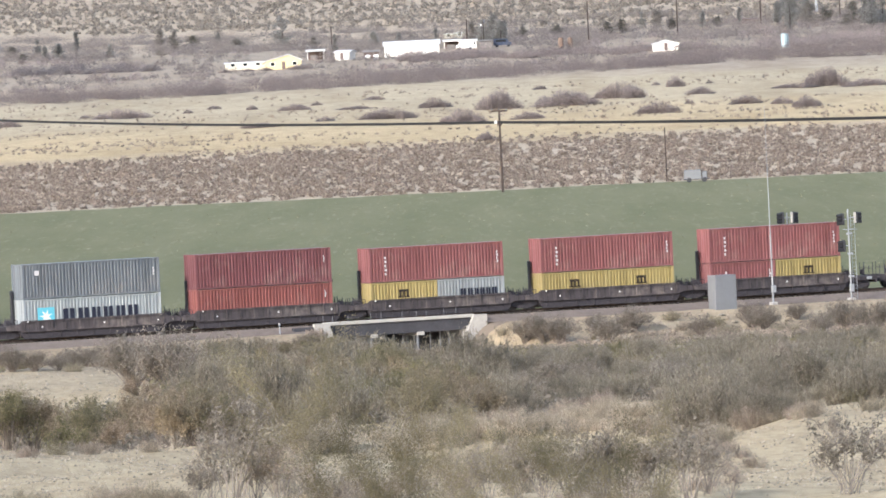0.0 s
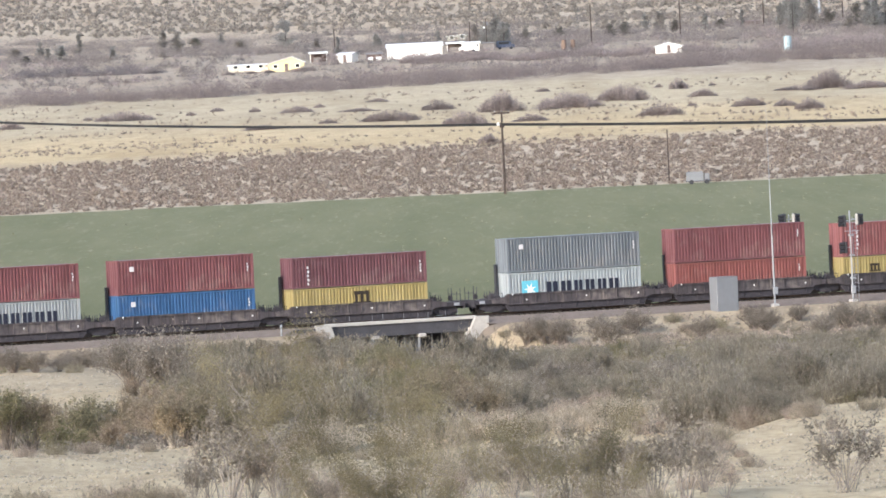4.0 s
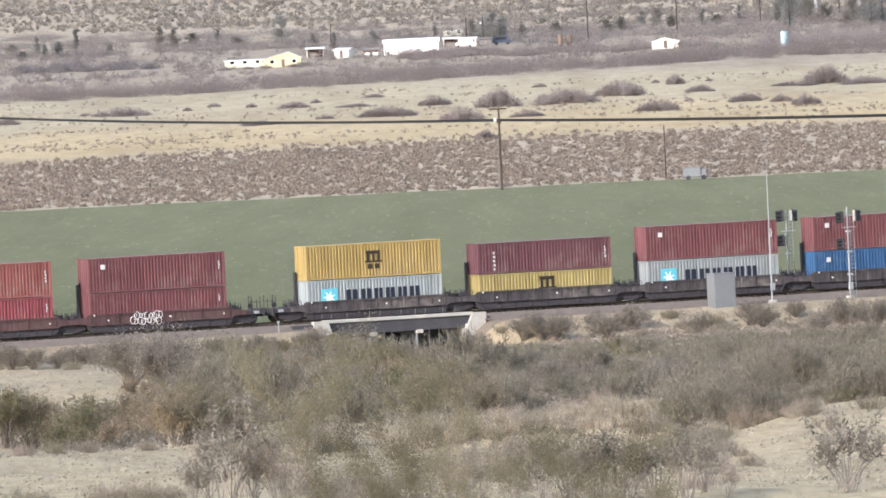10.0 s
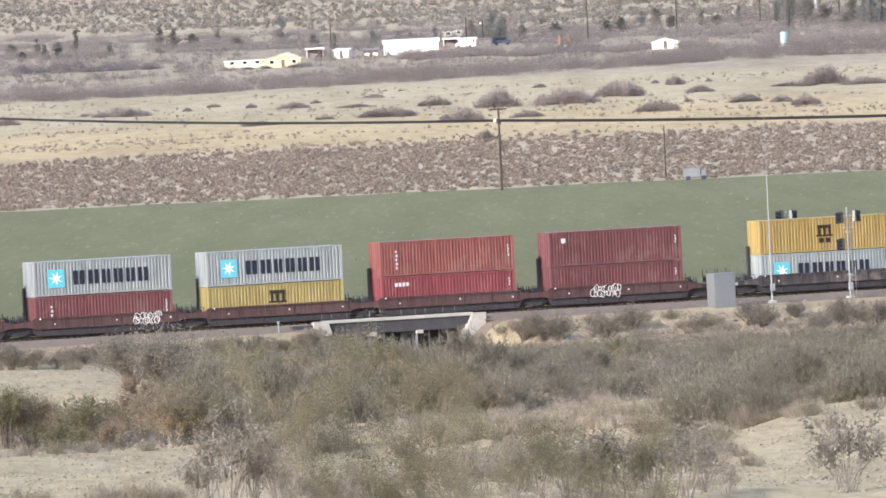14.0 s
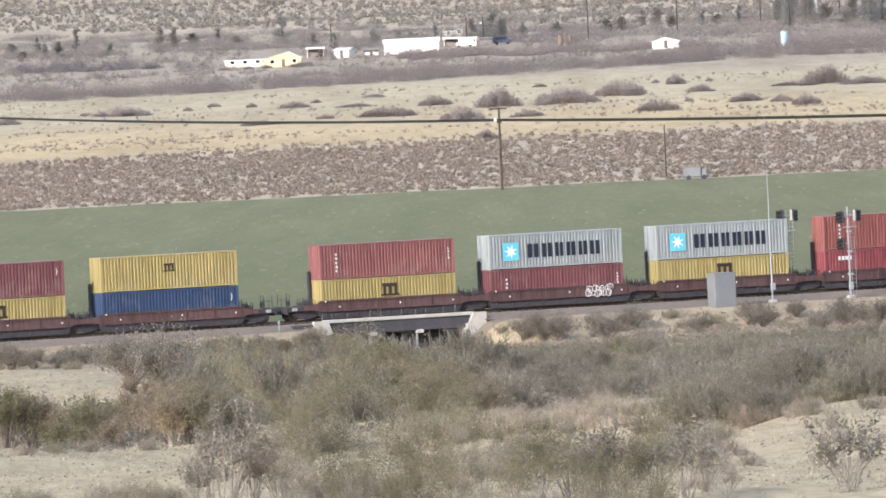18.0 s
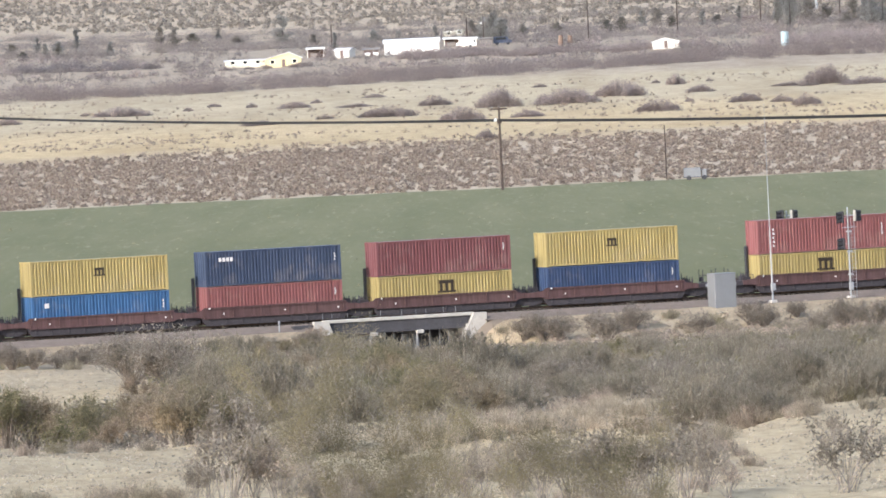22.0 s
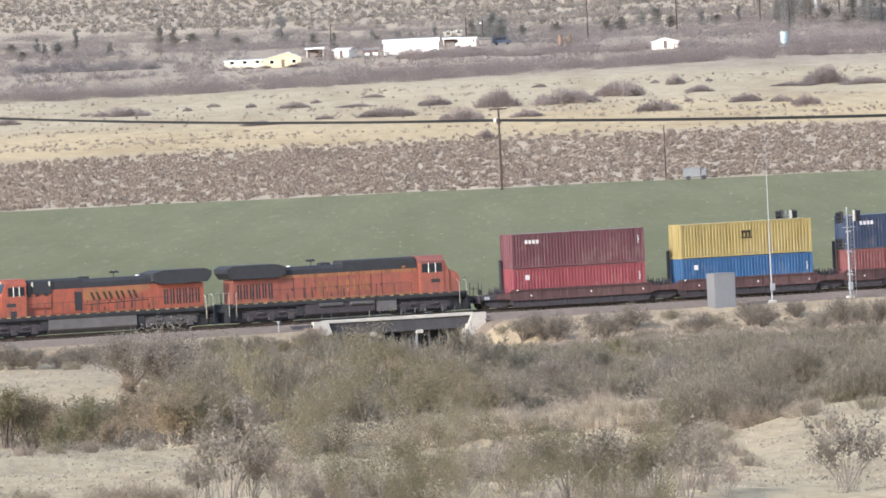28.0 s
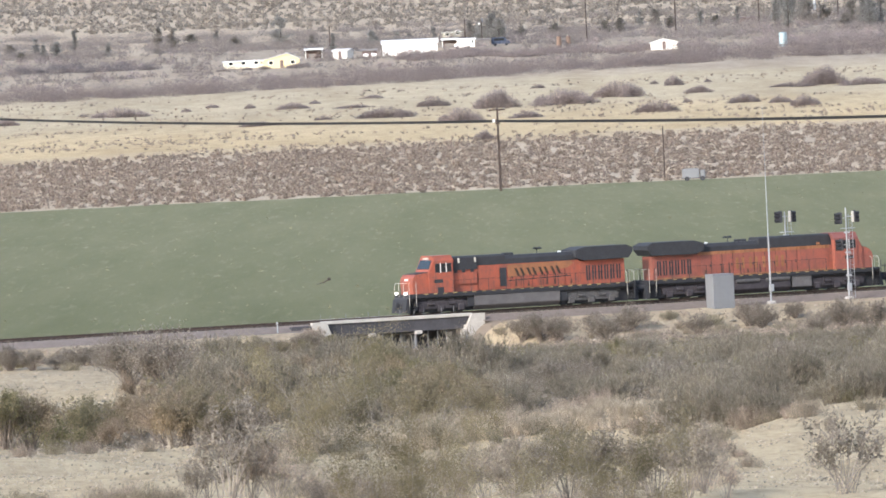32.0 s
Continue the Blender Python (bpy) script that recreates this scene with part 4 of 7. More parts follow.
            if i:
                part("mullion", flat(x - 0.07, 3.40, x - 0.01, 4.2, 1.50, 0.03)(sy), M_WHITE, f)
    w = P("windshield", Geo().box(-0.02, -1.2, -0.40, 0.02, 1.2, 0.40), M_GLASS, "dark windshield")
    w.matrix_basis = pose(cf + 0.29, 0, 4.08, 0, -25, 0)
    for y in (-0.2, 0.2):
        P("headlight", Geo().tube((10.2 + fr, y, 2.9), (10.34 + fr, y, 2.9), 0.10, n=10), M_WHITE, "pale headlight lens")
    if new_look:                         # the leading engine runs with its lights on
        for y in (-0.95, 0.95):
            P("ditch_light", Geo().tube((10.74 + fr, y, 1.80), (10.90 + fr, y, 1.80), 0.11, n=10), M_LAMP, "lit white ditch light")
        P("number_board", Geo().box(cf + 0.06, -0.5, 4.50, cf + 0.16, 0.5, 4.66), M_CREAM, "pale number board without writing")
    # pilot, coupler, steps and grab irons
    for sx in (1, -1):
        e = Geo().prism([(10.7, 0.16), (11.15, 0.16), (10.95, 1.3), (10.7, 1.52)], -1.45, 1.45).tube((10.7, 0, 0.87), (11.25, 0, 0.87), 0.13, n=8).cbox(11.1, -0.18, 0.7, 11.38, 0.18, 1.06, 0.04)
        ends = [P("pilot", e, M_LBLACK, "black pilot plate and coupler")]
        for k in (-0.7, -0.45, 0.45, 0.7):
            ends.append(P("hose", Geo().tube((10.95, k, 1.05), (11.15, k, 0.75), 0.03, n=5).tube((11.15, k, 0.75), (11.12, k, 0.42), 0.03, n=5), M_BLACK))
        for sy in (-1, 1):
            st = Geo()
            for i in range(5):
                st.box(10.15, sy * 1.5 - 0.16, 0.36 + i * 0.3, 10.7, sy * 1.5 + 0.02, 0.39 + i * 0.3)
            st.box(10.12, sy * 1.5 - 0.18, 0.34, 10.15, sy * 1.5 + 0.02, 1.70).box(10.70, sy * 1.5 - 0.18, 0.34, 10.73, sy * 1.5 + 0.02, 1.70)
            ends.append(P("steps", st, M_LBLACK))
            for xx in (10.10, 10.74):
                ends.append(P("grab_iron", Geo().tube((xx, sy * 1.53, 0.7), (xx, sy * 1.53, 2.5), 0.019, n=6).tube((xx, sy * 1.53, 2.5), (xx - 0.12, sy * 1.3, 2.68), 0.019, n=6), M_CREAM, "dirty cream grab iron"))
        ends.append(P("end_rail", Geo().tube((10.8, -1.2, 2.65), (10.8, 1.2, 2.65), 0.022, n=6).tube((10.8, -0.5, 1.5), (10.8, -0.5, 2.65), 0.022, n=6).tube((10.8, 0.5, 1.5), (10.8, 0.5, 2.65), 0.022, n=6), M_CREAM))
        for q in ends:
            q.matrix_basis = pose(fr if sx > 0 else 0, 0, 0, 0, 0, 0 if sx > 0 else 180)

    def rails(sy):
        g = Geo()
        for i in range(11):
            g.tube((-10.2 + i * 1.6, sy * 1.48, 1.70), (-10.2 + i * 1.6, sy * 1.48, 2.70), 0.026, n=5)
        return g.tube((-10.2, sy * 1.48, 2.70), (5.8, sy * 1.48, 2.70), 0.014, n=5)
    both("walkway_rail", rails, M_LBLACK)
    # below the frame
    x1 = 3.9 if new_look else 2.4
    P("fuel_tank", Geo().prism_x([(-1.0, 0.12), (1.0, 0.12), (1.40, 0.46), (1.44, 0.55), (1.44, 1.30), (1.38, 1.38), (-1.38, 1.38), (-1.44, 1.30), (-1.44, 0.55), (-1.40, 0.46)], -3.9, x1), M_TANK if new_look else M_NEARBLACK, "grey fuel tank" if new_look else "grimy fuel tank")
    P("underframe", Geo().tube((-10, -1.25, 1.28), (9.5, -1.25, 1.28), 0.09, n=6).tube((-10, 1.25, 1.28), (9.5, 1.25, 1.28), 0.09, n=6).box(3.9, -1.3, 0.45, 4.5, 1.3, 1.38).box(-4.6, -1.3, 0.45, -4.0, 1.3, 1.38), M_LBLACK)
    if not new_look:
        for x in (-2.6, 0.2):
            both("air_reservoir", lambda sy: Geo().tube((x, sy * 1.46, 1.20), (x + 2.1, sy * 1.46, 1.20), 0.17, n=12), M_SILVER, "grey air reservoir")
            both("reservoir_end", lambda sy: Geo().tube((x - 0.05, sy * 1.46, 1.20), (x, sy * 1.46, 1.20), 0.12, 0.17, n=12), M_SILVER)
        both("battery_box", flat(2.6, 0.45, 4.4, 1.38, 1.2, 0.2), M_TANK)
    for x in (-6.9, 6.9):
        loco_truck(o, x, M_SILVER if (new_look and x < 0) else M_NEARBLACK)
    # roof gear
    P("exhaust_vent", Geo().cbox(-0.3 if new_look else -1.9, -0.35, 4.50, 0.6 if new_look else -1.0, 0.35, 4.72, 0.05), M_LBLACK)
    hx = -2.6
    P("horn", Geo().tube((hx, 0, 4.5), (hx, 0, 4.9), 0.04, n=6).tube((hx - 0.4, 0.15, 4.92), (hx + 0.35, 0.15, 4.96), 0.05, 0.10, n=8).tube((hx + 0.3, -0.15, 4.92), (hx - 0.4, -0.15, 4.96), 0.05, 0.10, n=8), M_LBLACK)
    P("antenna_dome", Geo().cbox(-4.8, -0.15, 4.50, -4.5, 0.15, 4.62, 0.05), M_WHITE, "small white antenna dome")
    return rolling(o, s, 0, turn)


locomotive(-68.4, 0, False, "orange diesel locomotive with yellow stripes and a black roof, weathered")
locomotive(-91.3, 180, True, "grimy orange diesel locomotive with faded yellow panel and grey fuel tank")


def motions():
    sway()
    times = [i for i in range(33)]
    for ob, s, z, turn in ROLLING:
        walk(ob, [(t, TRACK @ pose(s + way(t), 0, z, 0, 0, turn)) for t in times])
    ticks = [i / FPS for i in range(int(32 * FPS) + 1)]
    for w, x, r in WHEELS:
        sign = 1
        top = w.parent.parent
        for ob, s, z, turn in ROLLING:
            if ob is top and turn:
                sign = -1
        walk(w, [(t, pose(x, 0, 0, 0, sign * math.degrees((way(t) - way(0)) / r), 0)) for t in ticks])


# ---- the bridge over the wash ----
def at_track(ob, s=0.0, n=0.0, z=0.0, turn=0.0):
    ob.matrix_basis = TRACK @ pose(s, -n, z, 0, 0, turn)
    return ob


def bridge():
    b = at_track(thing("railway_bridge", Matrix(), "low concrete railway bridge on white-capped piles over a dry wash", "bridge"))
    P = lambda name, g, m, lab="": part(name, g, m, b, lab)
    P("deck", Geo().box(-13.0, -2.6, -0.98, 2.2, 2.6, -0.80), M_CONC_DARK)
    for sy in (-1, 1):
        a, c = (-2.78, -2.42) if sy < 0 else (2.42, 2.78)
        P("deck_edge", Geo().cbox(-12.4, a, -0.31, 1.3, c, -0.04, 0.04), M_CONC, "pale concrete edge beam")
        P("girder", Geo().box(-12.6, a + 0.14 if sy < 0 else a - 0.1, -1.32, 1.6, c + 0.1 if sy < 0 else c - 0.14, -0.315), M_CONC_DARK, "dark girder")
    for i, s in enumerate((-12.35, -11.5, -10.1, -8.05, -7.1, -5.2, -3.9, -3.0, -1.4, -0.3)):
        P("post", Geo().tube((s, -2.62, -0.16), (s, -2.62, 0.50 + 0.06 * math.sin(i * 5.1)), 0.02, n=6), M_ALU, "grey handrail post")
    for s in (-7.8, -3.6):
        P("pier_cap", Geo().cbox(s - 0.34, -2.75, -1.56, s + 0.34, 2.6, -1.26, 0.06), M_CONC, "pale concrete pier cap")
        for k in range(5):
            y = -2.2 + k * 1.1
            P("support_post", Geo().tube((s - 0.1 + 0.2 * (k % 2), y, -5.0), (s - 0.1 + 0.2 * (k % 2), y, -1.54), 0.13, n=8), M_ALU)
    for s in (-11.0, -10.2, -9.3, -6.6, -5.75, -5.0, -2.5, -1.6, -0.8):
        P("support_post", Geo().tube((s, -2.0, -5.0), (s + 0.03, -2.0, -1.1), 0.055, n=7), M_ALU, "slim grey pile")
        P("support_post", Geo().tube((s, 2.0, -5.0), (s, 2.0, -1.1), 0.11, n=7), M_CONC_DARK)
    for s0, s1, top in ((-13.4, -11.7, -0.10), (0.35, 2.25, -0.10)):
        right = s0 > 0
        wing = [(s0 + (0.0 if right else 0.3), -3.2), (s1 - (0 if right else 0.0), -3.2), (s1, -1.2 if not right else top), (s1 - (0.4 if not right else 0), top), (s0 + (0.75 if right else 0), top), (s0 + (0.1 if right else 0), -1.45)]
        P("abutment", Geo().prism(wing, -3.25, -2.85).box(s0 + 0.2, -2.85, -5, s1, 2.8, -1.0), M_CONC, "weathered concrete abutment wall")
    # dark panel added to paint the shade under the deck
    P("bulkhead", Geo().box(-12.4, 1.2, -5.2, 1.0, 1.5, -0.98), M_CONC_DARK, "dark panel standing for the shade below the deck")
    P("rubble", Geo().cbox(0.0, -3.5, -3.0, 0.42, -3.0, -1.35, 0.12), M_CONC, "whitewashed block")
    # plain dark box just outside the left abutment
    P("culvert_gap", Geo().box(-15.2, -3.1, -0.75, -13.4, -2.6, -0.35), M_CONC_DARK, "dark block beside the abutment")
    return b


bridge()


# ---- lineside gear ----
def signal(s, n, base, top, heads, ladder, label):
    """A colour-light signal: mast, hooded heads on target boards, ladder."""
    o = at_track(thing("railway_signal", Matrix(), label, "railway signal", "signals by the track"), s, n)
    P = lambda name, g, m, lab="": part(name, g, m, o, lab)
    P("mast", Geo().tube((0, 0, base), (0, 0, top), 0.085, 0.065, n=10), M_GALV, "grey steel mast")
    for k in (0.25, 0.5, 0.72):
        P("bracket", Geo().cbox(-0.16, -0.14, base + (top - base) * k, 0.3, 0.14, base + (top - base) * k + 0.16, 0.03), M_GALV)
    P("platform", Geo().box(-0.35, -0.4, top - 1.75, 0.65, 0.4, top - 1.70), M_GALV)
    P("cable_box", Geo().cbox(-0.2, -0.24, base + 0.7, 0.2, -0.08, base + 1.35, 0.03), M_GALV)
    P("base", Geo().cbox(-0.3, -0.3, base - 0.35, 0.3, 0.3, base + 0.2, 0.04), M_CONC)
    if ladder:
        g = Geo()
        for x in (0.28, 0.62):
            g.tube((x, 0.1, base), (x, 0.1, top - 0.5), 0.022, n=5)
        for i in range(int((top - base - 0.6) / 0.32)):
            g.tube((0.28, 0.1, base + 0.3 + i * 0.32), (0.62, 0.1, base + 0.3 + i * 0.32), 0.014, n=5)
        P("ladder", g, M_GALV)
    for x, z, way_x in heads:
        P("arm", Geo().tube((0, 0, z), (x, 0, z), 0.04, n=6), M_GALV)
        h = P("signal_head", Geo().cbox(-0.04, -0.32, -0.50, 0.04, 0.32, 0.50, 0.04), M_BLACK, "black signal head with hoods")
        h.matrix_basis = pose(x, 0, z, 0, 0, 0 if way_x > 0 else 180)
        for k in (-0.31, 0.0, 0.31):
            part("hood", Geo().tube((0.03, 0, k), (0.46, 0, k - 0.04), 0.15, 0.165, n=12, caps=False), M_BLACK, h)
            part("lens", Geo().tube((0.04, 0, k), (0.06, 0, k), 0.10, n=10), M_GLASS, h)
        # case tone goes by facing: the pale one has sunlight in its colour
        part("case", Geo().cbox(-0.16, -0.17, -0.46, -0.04, 0.17, 0.46, 0.03), M_CONC if way_x > 0 else M_BLACK, h, "case behind the head, pale as if sunlit" if way_x > 0 else "black case behind the head")
    return o


signal(35.4, 4.5, -0.75, 6.95, [(-0.55, 6.1, -1), (0.75, 6.2, 1), (-0.55, 3.85, -1)], True, "grey railway signal mast with three black heads and a ladder")
signal(34.0, -4.6, -0.75, 6.7, [(-0.45, 6.3, -1), (0.55, 6.3, 1), (-0.45, 4.2, -1)], True, "grey railway signal mast with three heads beyond the track")


def cabinet():
    o = at_track(thing("signal_cabinet", Matrix(), "plain grey metal signal cabinet beside the track", "cabinet"), 22.5, 6.4, -0.45)
    part("body", Geo().cbox(-0.98, -0.75, 0.0, 0.98, 0.75, 2.44, 0.03), M_ALU, o)
    part("roof", Geo().cbox(-1.0, -0.77, 2.44, 1.0, 0.77, 2.52, 0.03), M_ALU, o)
    part("plinth", Geo().box(-0.96, -0.73, -0.6, 0.96, 0.73, 0.0), M_ALU, o)
    d = part("door", Geo().cbox(-0.85, -0.762, 0.15, 0.85, -0.75, 2.3, 0.004), M_ALU, o)
    part("handle", Geo().box(0.7, -0.79, 1.0, 0.73, -0.762, 1.2), M_ALU, d)


cabinet()


def radio_mast():
    o = at_track(thing("radio_mast", Matrix(), "tall thin white radio mast beside the track", "mast"), 27.85, 5.0)
    part("pole", Geo().tube((0, 0, -0.9), (0, 0, 5.2), 0.085, 0.07, n=8), M_GALV, o)
    part("upper_pole", Geo().tube((0, 0, 5.2), (0, 0, 10.0), 0.05, 0.035, n=6), M_GALV, o)
    part("whip", Geo().tube((0, 0, 10.0), (0, 0, 16.0), 0.026, 0.014, n=5), M_GALV, o, "thin whip antenna")
    part("base", Geo().cbox(-0.3, -0.3, -1.1, 0.3, 0.3, -0.5, 0.05), M_CONC, o)
    part("junction_box", Geo().cbox(-0.2, -0.3, 0.3, 0.2, -0.1, 0.9, 0.03), M_GALV, o)


radio_mast()


def marker(s, n, h):
    o = at_track(thing("marker_post", Matrix(), "short white marker post beside the ballast", "marker post", "marker posts"), s, n)
    part("post", Geo().cbox(-0.05, -0.05, -0.9, 0.05, 0.05, h - 0.22, 0.01), M_GALV, o)
    part("cap", Geo().cbox(-0.09, -0.06, h - 0.18, 0.09, 0.06, h + 0.05, 0.03), M_GALV, o)


marker(-16.65, 3.5, 0.12)


# ---- power line and farm gear at the field's far side ----
def power_pole(x, y, h, arm, label, thick=1.0):
    z = gz(x, y)
    o = thing("utility_pole", Matrix.Translation((x, y, z)), label, "utility pole", "utility poles")
    part("pole", Geo().tube((0, 0, -0.5), (0, 0, h), 0.19 * thick, 0.13 * thick, n=8), M_POLE, o)
    if arm:
        part("crossarm", Geo().box(-1.15, -0.08, h - 0.35, 1.15, 0.08, h - 0.12), M_POLE, o)
        for k in (-1.0, 0.0, 1.0):
            part("insulator", Geo().tube((k, 0, h - 0.12), (k, 0, h + 0.12), 0.06, 0.05, n=7), M_GALV, o)
        part("bracket", Geo().cbox(-0.32, -0.25, h - 2.3, 0.32, 0.05, h - 1.75, 0.06), M_POLE, o)
        part("cable_clamp", Geo().cbox(-0.75, -0.2, h - 2.0, -0.35, 0.0, h - 1.55, 0.08), M_WHITE, o, "white cable clamp")
        part("splice_case", Geo().tube((0.02, -0.26, h - 1.55), (0.02, -0.26, h - 0.7), 0.14, n=8), M_POLE, o)
    return o


power_pole(8.8, 1600, 11.75, True, "dark wooden utility pole with a crossarm at the field's edge")
power_pole(32.5, 1620, 7.8, False, "slim weathered wooden pole at the field's edge", 0.55)
power_pole(66.0, 1410, 11.0, True, "dark wooden utility pole with a crossarm")
power_pole(-90.0, 2050, 11.0, True, "dark wooden utility pole with a crossarm")


def overhead_cable():
    g = Geo()
    ends = [Vector((-90, 2050, 8.95)), Vector((8.8, 1599.7, 8.38)), Vector((66, 1410, 8.6))]
    for k, (dz, r) in enumerate(((0.0, 0.07), (0.10, 0.065), (0.18, 0.05), (-0.10, 0.065))):
        for (a, b), sag in (((ends[0], ends[1]), 0.75), ((ends[1], ends[2]), 0.25)):
            prev = None
            for i in range(41):
                t = i / 40
                p = a.lerp(b, t)
                p.z += dz - 4 * sag * t * (1 - t)
                if prev is not None:
                    g.tube(prev, p, r, n=5, caps=False)
                prev = p
    o = part("overhead_cable", g, M_CABLE)
    tagged(o, "bundle of dark overhead cables strung between wooden poles", "cable")


overhead_cable()


def pump_trailer():
    x, y = 36.4, 1608
    o = thing("pump_trailer", Matrix.Translation((x, y, gz(x, y))), "small grey pump trailer on wheels at the field's edge", "trailer")
    part("body", Geo().cbox(-1.7, -0.8, 0.45, 0.75, 0.8, 1.75, 0.08), M_ALU, o)
    part("frame", Geo().box(-1.8, -0.8, 0.35, 1.9, 0.8, 0.45), M_BLACK, o)
    part("engine", Geo().cbox(0.85, -0.6, 0.45, 1.6, 0.6, 1.5, 0.08), M_ALU, o)
    for k in (-1.0, 1.2):
        part("wheel", Geo().tube((k, -0.95, 0.32), (k, -0.75, 0.32), 0.34, n=14), M_BLACK, o)
        part("wheel", Geo().tube((k, 0.75, 0.32), (k, 0.95, 0.32), 0.34, n=14), M_BLACK, o)


pump_trailer()


def fallen_branch(x, y, ln, turn):
    o = thing("fallen_branch", Matrix.Translation((x, y, gz(x, y))) @ pose(0, 0, 0, 0, 0, turn), "dark bare branch lying on the green field", "branch")
    part("limb", Geo().tube((-ln / 2, 0, 0.06), (0.1, 0, 0.22), 0.03, 0.05, n=6).tube((0.1, 0, 0.22), (ln / 2, 0.1, 0.50), 0.05, 0.07, n=6), M_POLE, o)
    part("knot", Geo().cbox(ln / 2 - 0.15, -0.1, 0.38, ln / 2 + 0.15, 0.25, 0.68, 0.08), M_POLE, o)


fallen_branch(-11.9, 1118, 1.3, 10)


# ---- the homestead across the wash ----
M_YWALL = mat("yellow_stucco", (0.74, 0.62, 0.34), 0.85, 0, 0.1, 0.8)
M_CREAMWALL = mat("dull_cream_paint", (0.46, 0.44, 0.36), 0.8, 0, 0.1, 0.8)
M_PALEWALL = mat("stained_cream_stucco", (0.70, 0.66, 0.52), 0.85, 0, 0.3, 0.9)
M_WWALL = mat("white_stucco", (0.80, 0.78, 0.72), 0.85, 0, 0.1, 0.8)
M_TINROOF = mat("pale_metal_roof", (0.68, 0.67, 0.66), 0.6, 0.2, 0.12)
M_DARKROOF = mat("grey_shingle_roof", (0.22, 0.20, 0.19), 0.9, 0, 0.25)
M_RUSTWALL = mat("red_brown_boards", (0.17, 0.125, 0.115), 0.9, 0, 0.25)
M_TANKBLUE = mat("pale_blue_tank_steel", (0.36, 0.45, 0.48), 0.5, 0.2, 0.1)
M_RUSTRED = mat("rusty_orange_machine", (0.225, 0.155, 0.12), 0.8, 0.1, 0.4)


def house(x, y, w, d, h, rise, wall, roof, label, windows=3, door=True, category="house", turn=0.0, name="house", along_x=True, peak=0.0):
    z = gz(x, y)
    o = thing(name, Matrix.Translation((x, y, z)) @ pose(0, 0, 0, 0, 0, turn), label, category)
    part("front_wall", Geo().box(-w / 2, -d / 2, -0.6, w / 2, -d / 2 + 0.2, h), wall, o)
    part("back_wall", Geo().box(-w / 2, d / 2 - 0.2, -0.6, w / 2, d / 2, h), wall, o)
    for sx in (-1, 1):
        gable = Geo()
        a, b = (sx * w / 2 - 0.2, sx * w / 2) if sx > 0 else (sx * w / 2, sx * w / 2 + 0.2)
        gable.prism_x([(-d / 2 + 0.2, -0.6), (d / 2 - 0.2, -0.6), (d / 2 - 0.2, h), (0, h + rise * 0.92), (-d / 2 + 0.2, h)] if along_x else [(-d / 2 + 0.2, -0.6), (d / 2 - 0.2, -0.6), (d / 2 - 0.2, h), (-d / 2 + 0.2, h)], a, b)
        part("end_wall", gable, wall, o)
    r = Geo()
    if along_x:
        e = 0.35
        r.prism_x([(-d / 2 - e, h - 0.05), (0, h + rise), (d / 2 + e, h - 0.05), (d / 2 + e, h + 0.08), (0, h + rise + 0.14), (-d / 2 - e, h + 0.08)], -w / 2 - e, w / 2 + e)
    else:
        e = 0.35
        r.prism([(-w / 2 - e, h - 0.05), (peak, h + rise), (w / 2 + e, h - 0.05), (w / 2 + e, h + 0.10), (peak, h + rise + 0.2), (-w / 2 - e, h + 0.10)], -d / 2 - e, d / 2 + e)
        g2 = Geo().prism([(-w / 2, h), (w / 2, h), (peak, h + rise * 0.97)], -d / 2, -d / 2 + 0.2)
        part("gable", g2, wall, o)
    part("roof", r, roof, o)
    n = windows + (1 if door else 0)
    for i in range(n):
        px = -w / 2 + w * (i + 0.6) / (n + 0.2)
        if door and i == n // 2:
            part("door", Geo().box(px - 0.45, -d / 2 - 0.04, 0, px + 0.45, -d / 2 + 0.01, 2.0), M_RUSTWALL, o)
        else:
            win = part("window", Geo().box(px - 0.62, -d / 2 - 0.05, 0.85, px + 0.62, -d / 2 + 0.01, 1.95), M_WHITE, o)
            part("pane", Geo().box(px - 0.5, -d / 2 - 0.07, 0.97, px + 0.5, -d / 2 - 0.051, 1.83), M_GLASS, win)
    return o


house(-39.3, 2953, 9.2, 6.5, 2.15, 1.55, M_YWALL, M_TINROOF, "small yellow stucco house with a low pale gable roof", 2, True, along_x=False, peak=1.4)
house(-49.4, 2958, 10.6, 3.0, 1.7, 0.2, M_PALEWALL, M_TINROOF, "low pale cream outbuilding joined to a yard wall", 3, False, "outbuilding", name="outbuilding")
house(-5.8, 3006, 14.6, 9.0, 2.9, 1.0, M_WHITE, M_WHITE, "long white metal barn with a low roof", 0, False, "barn", name="barn")


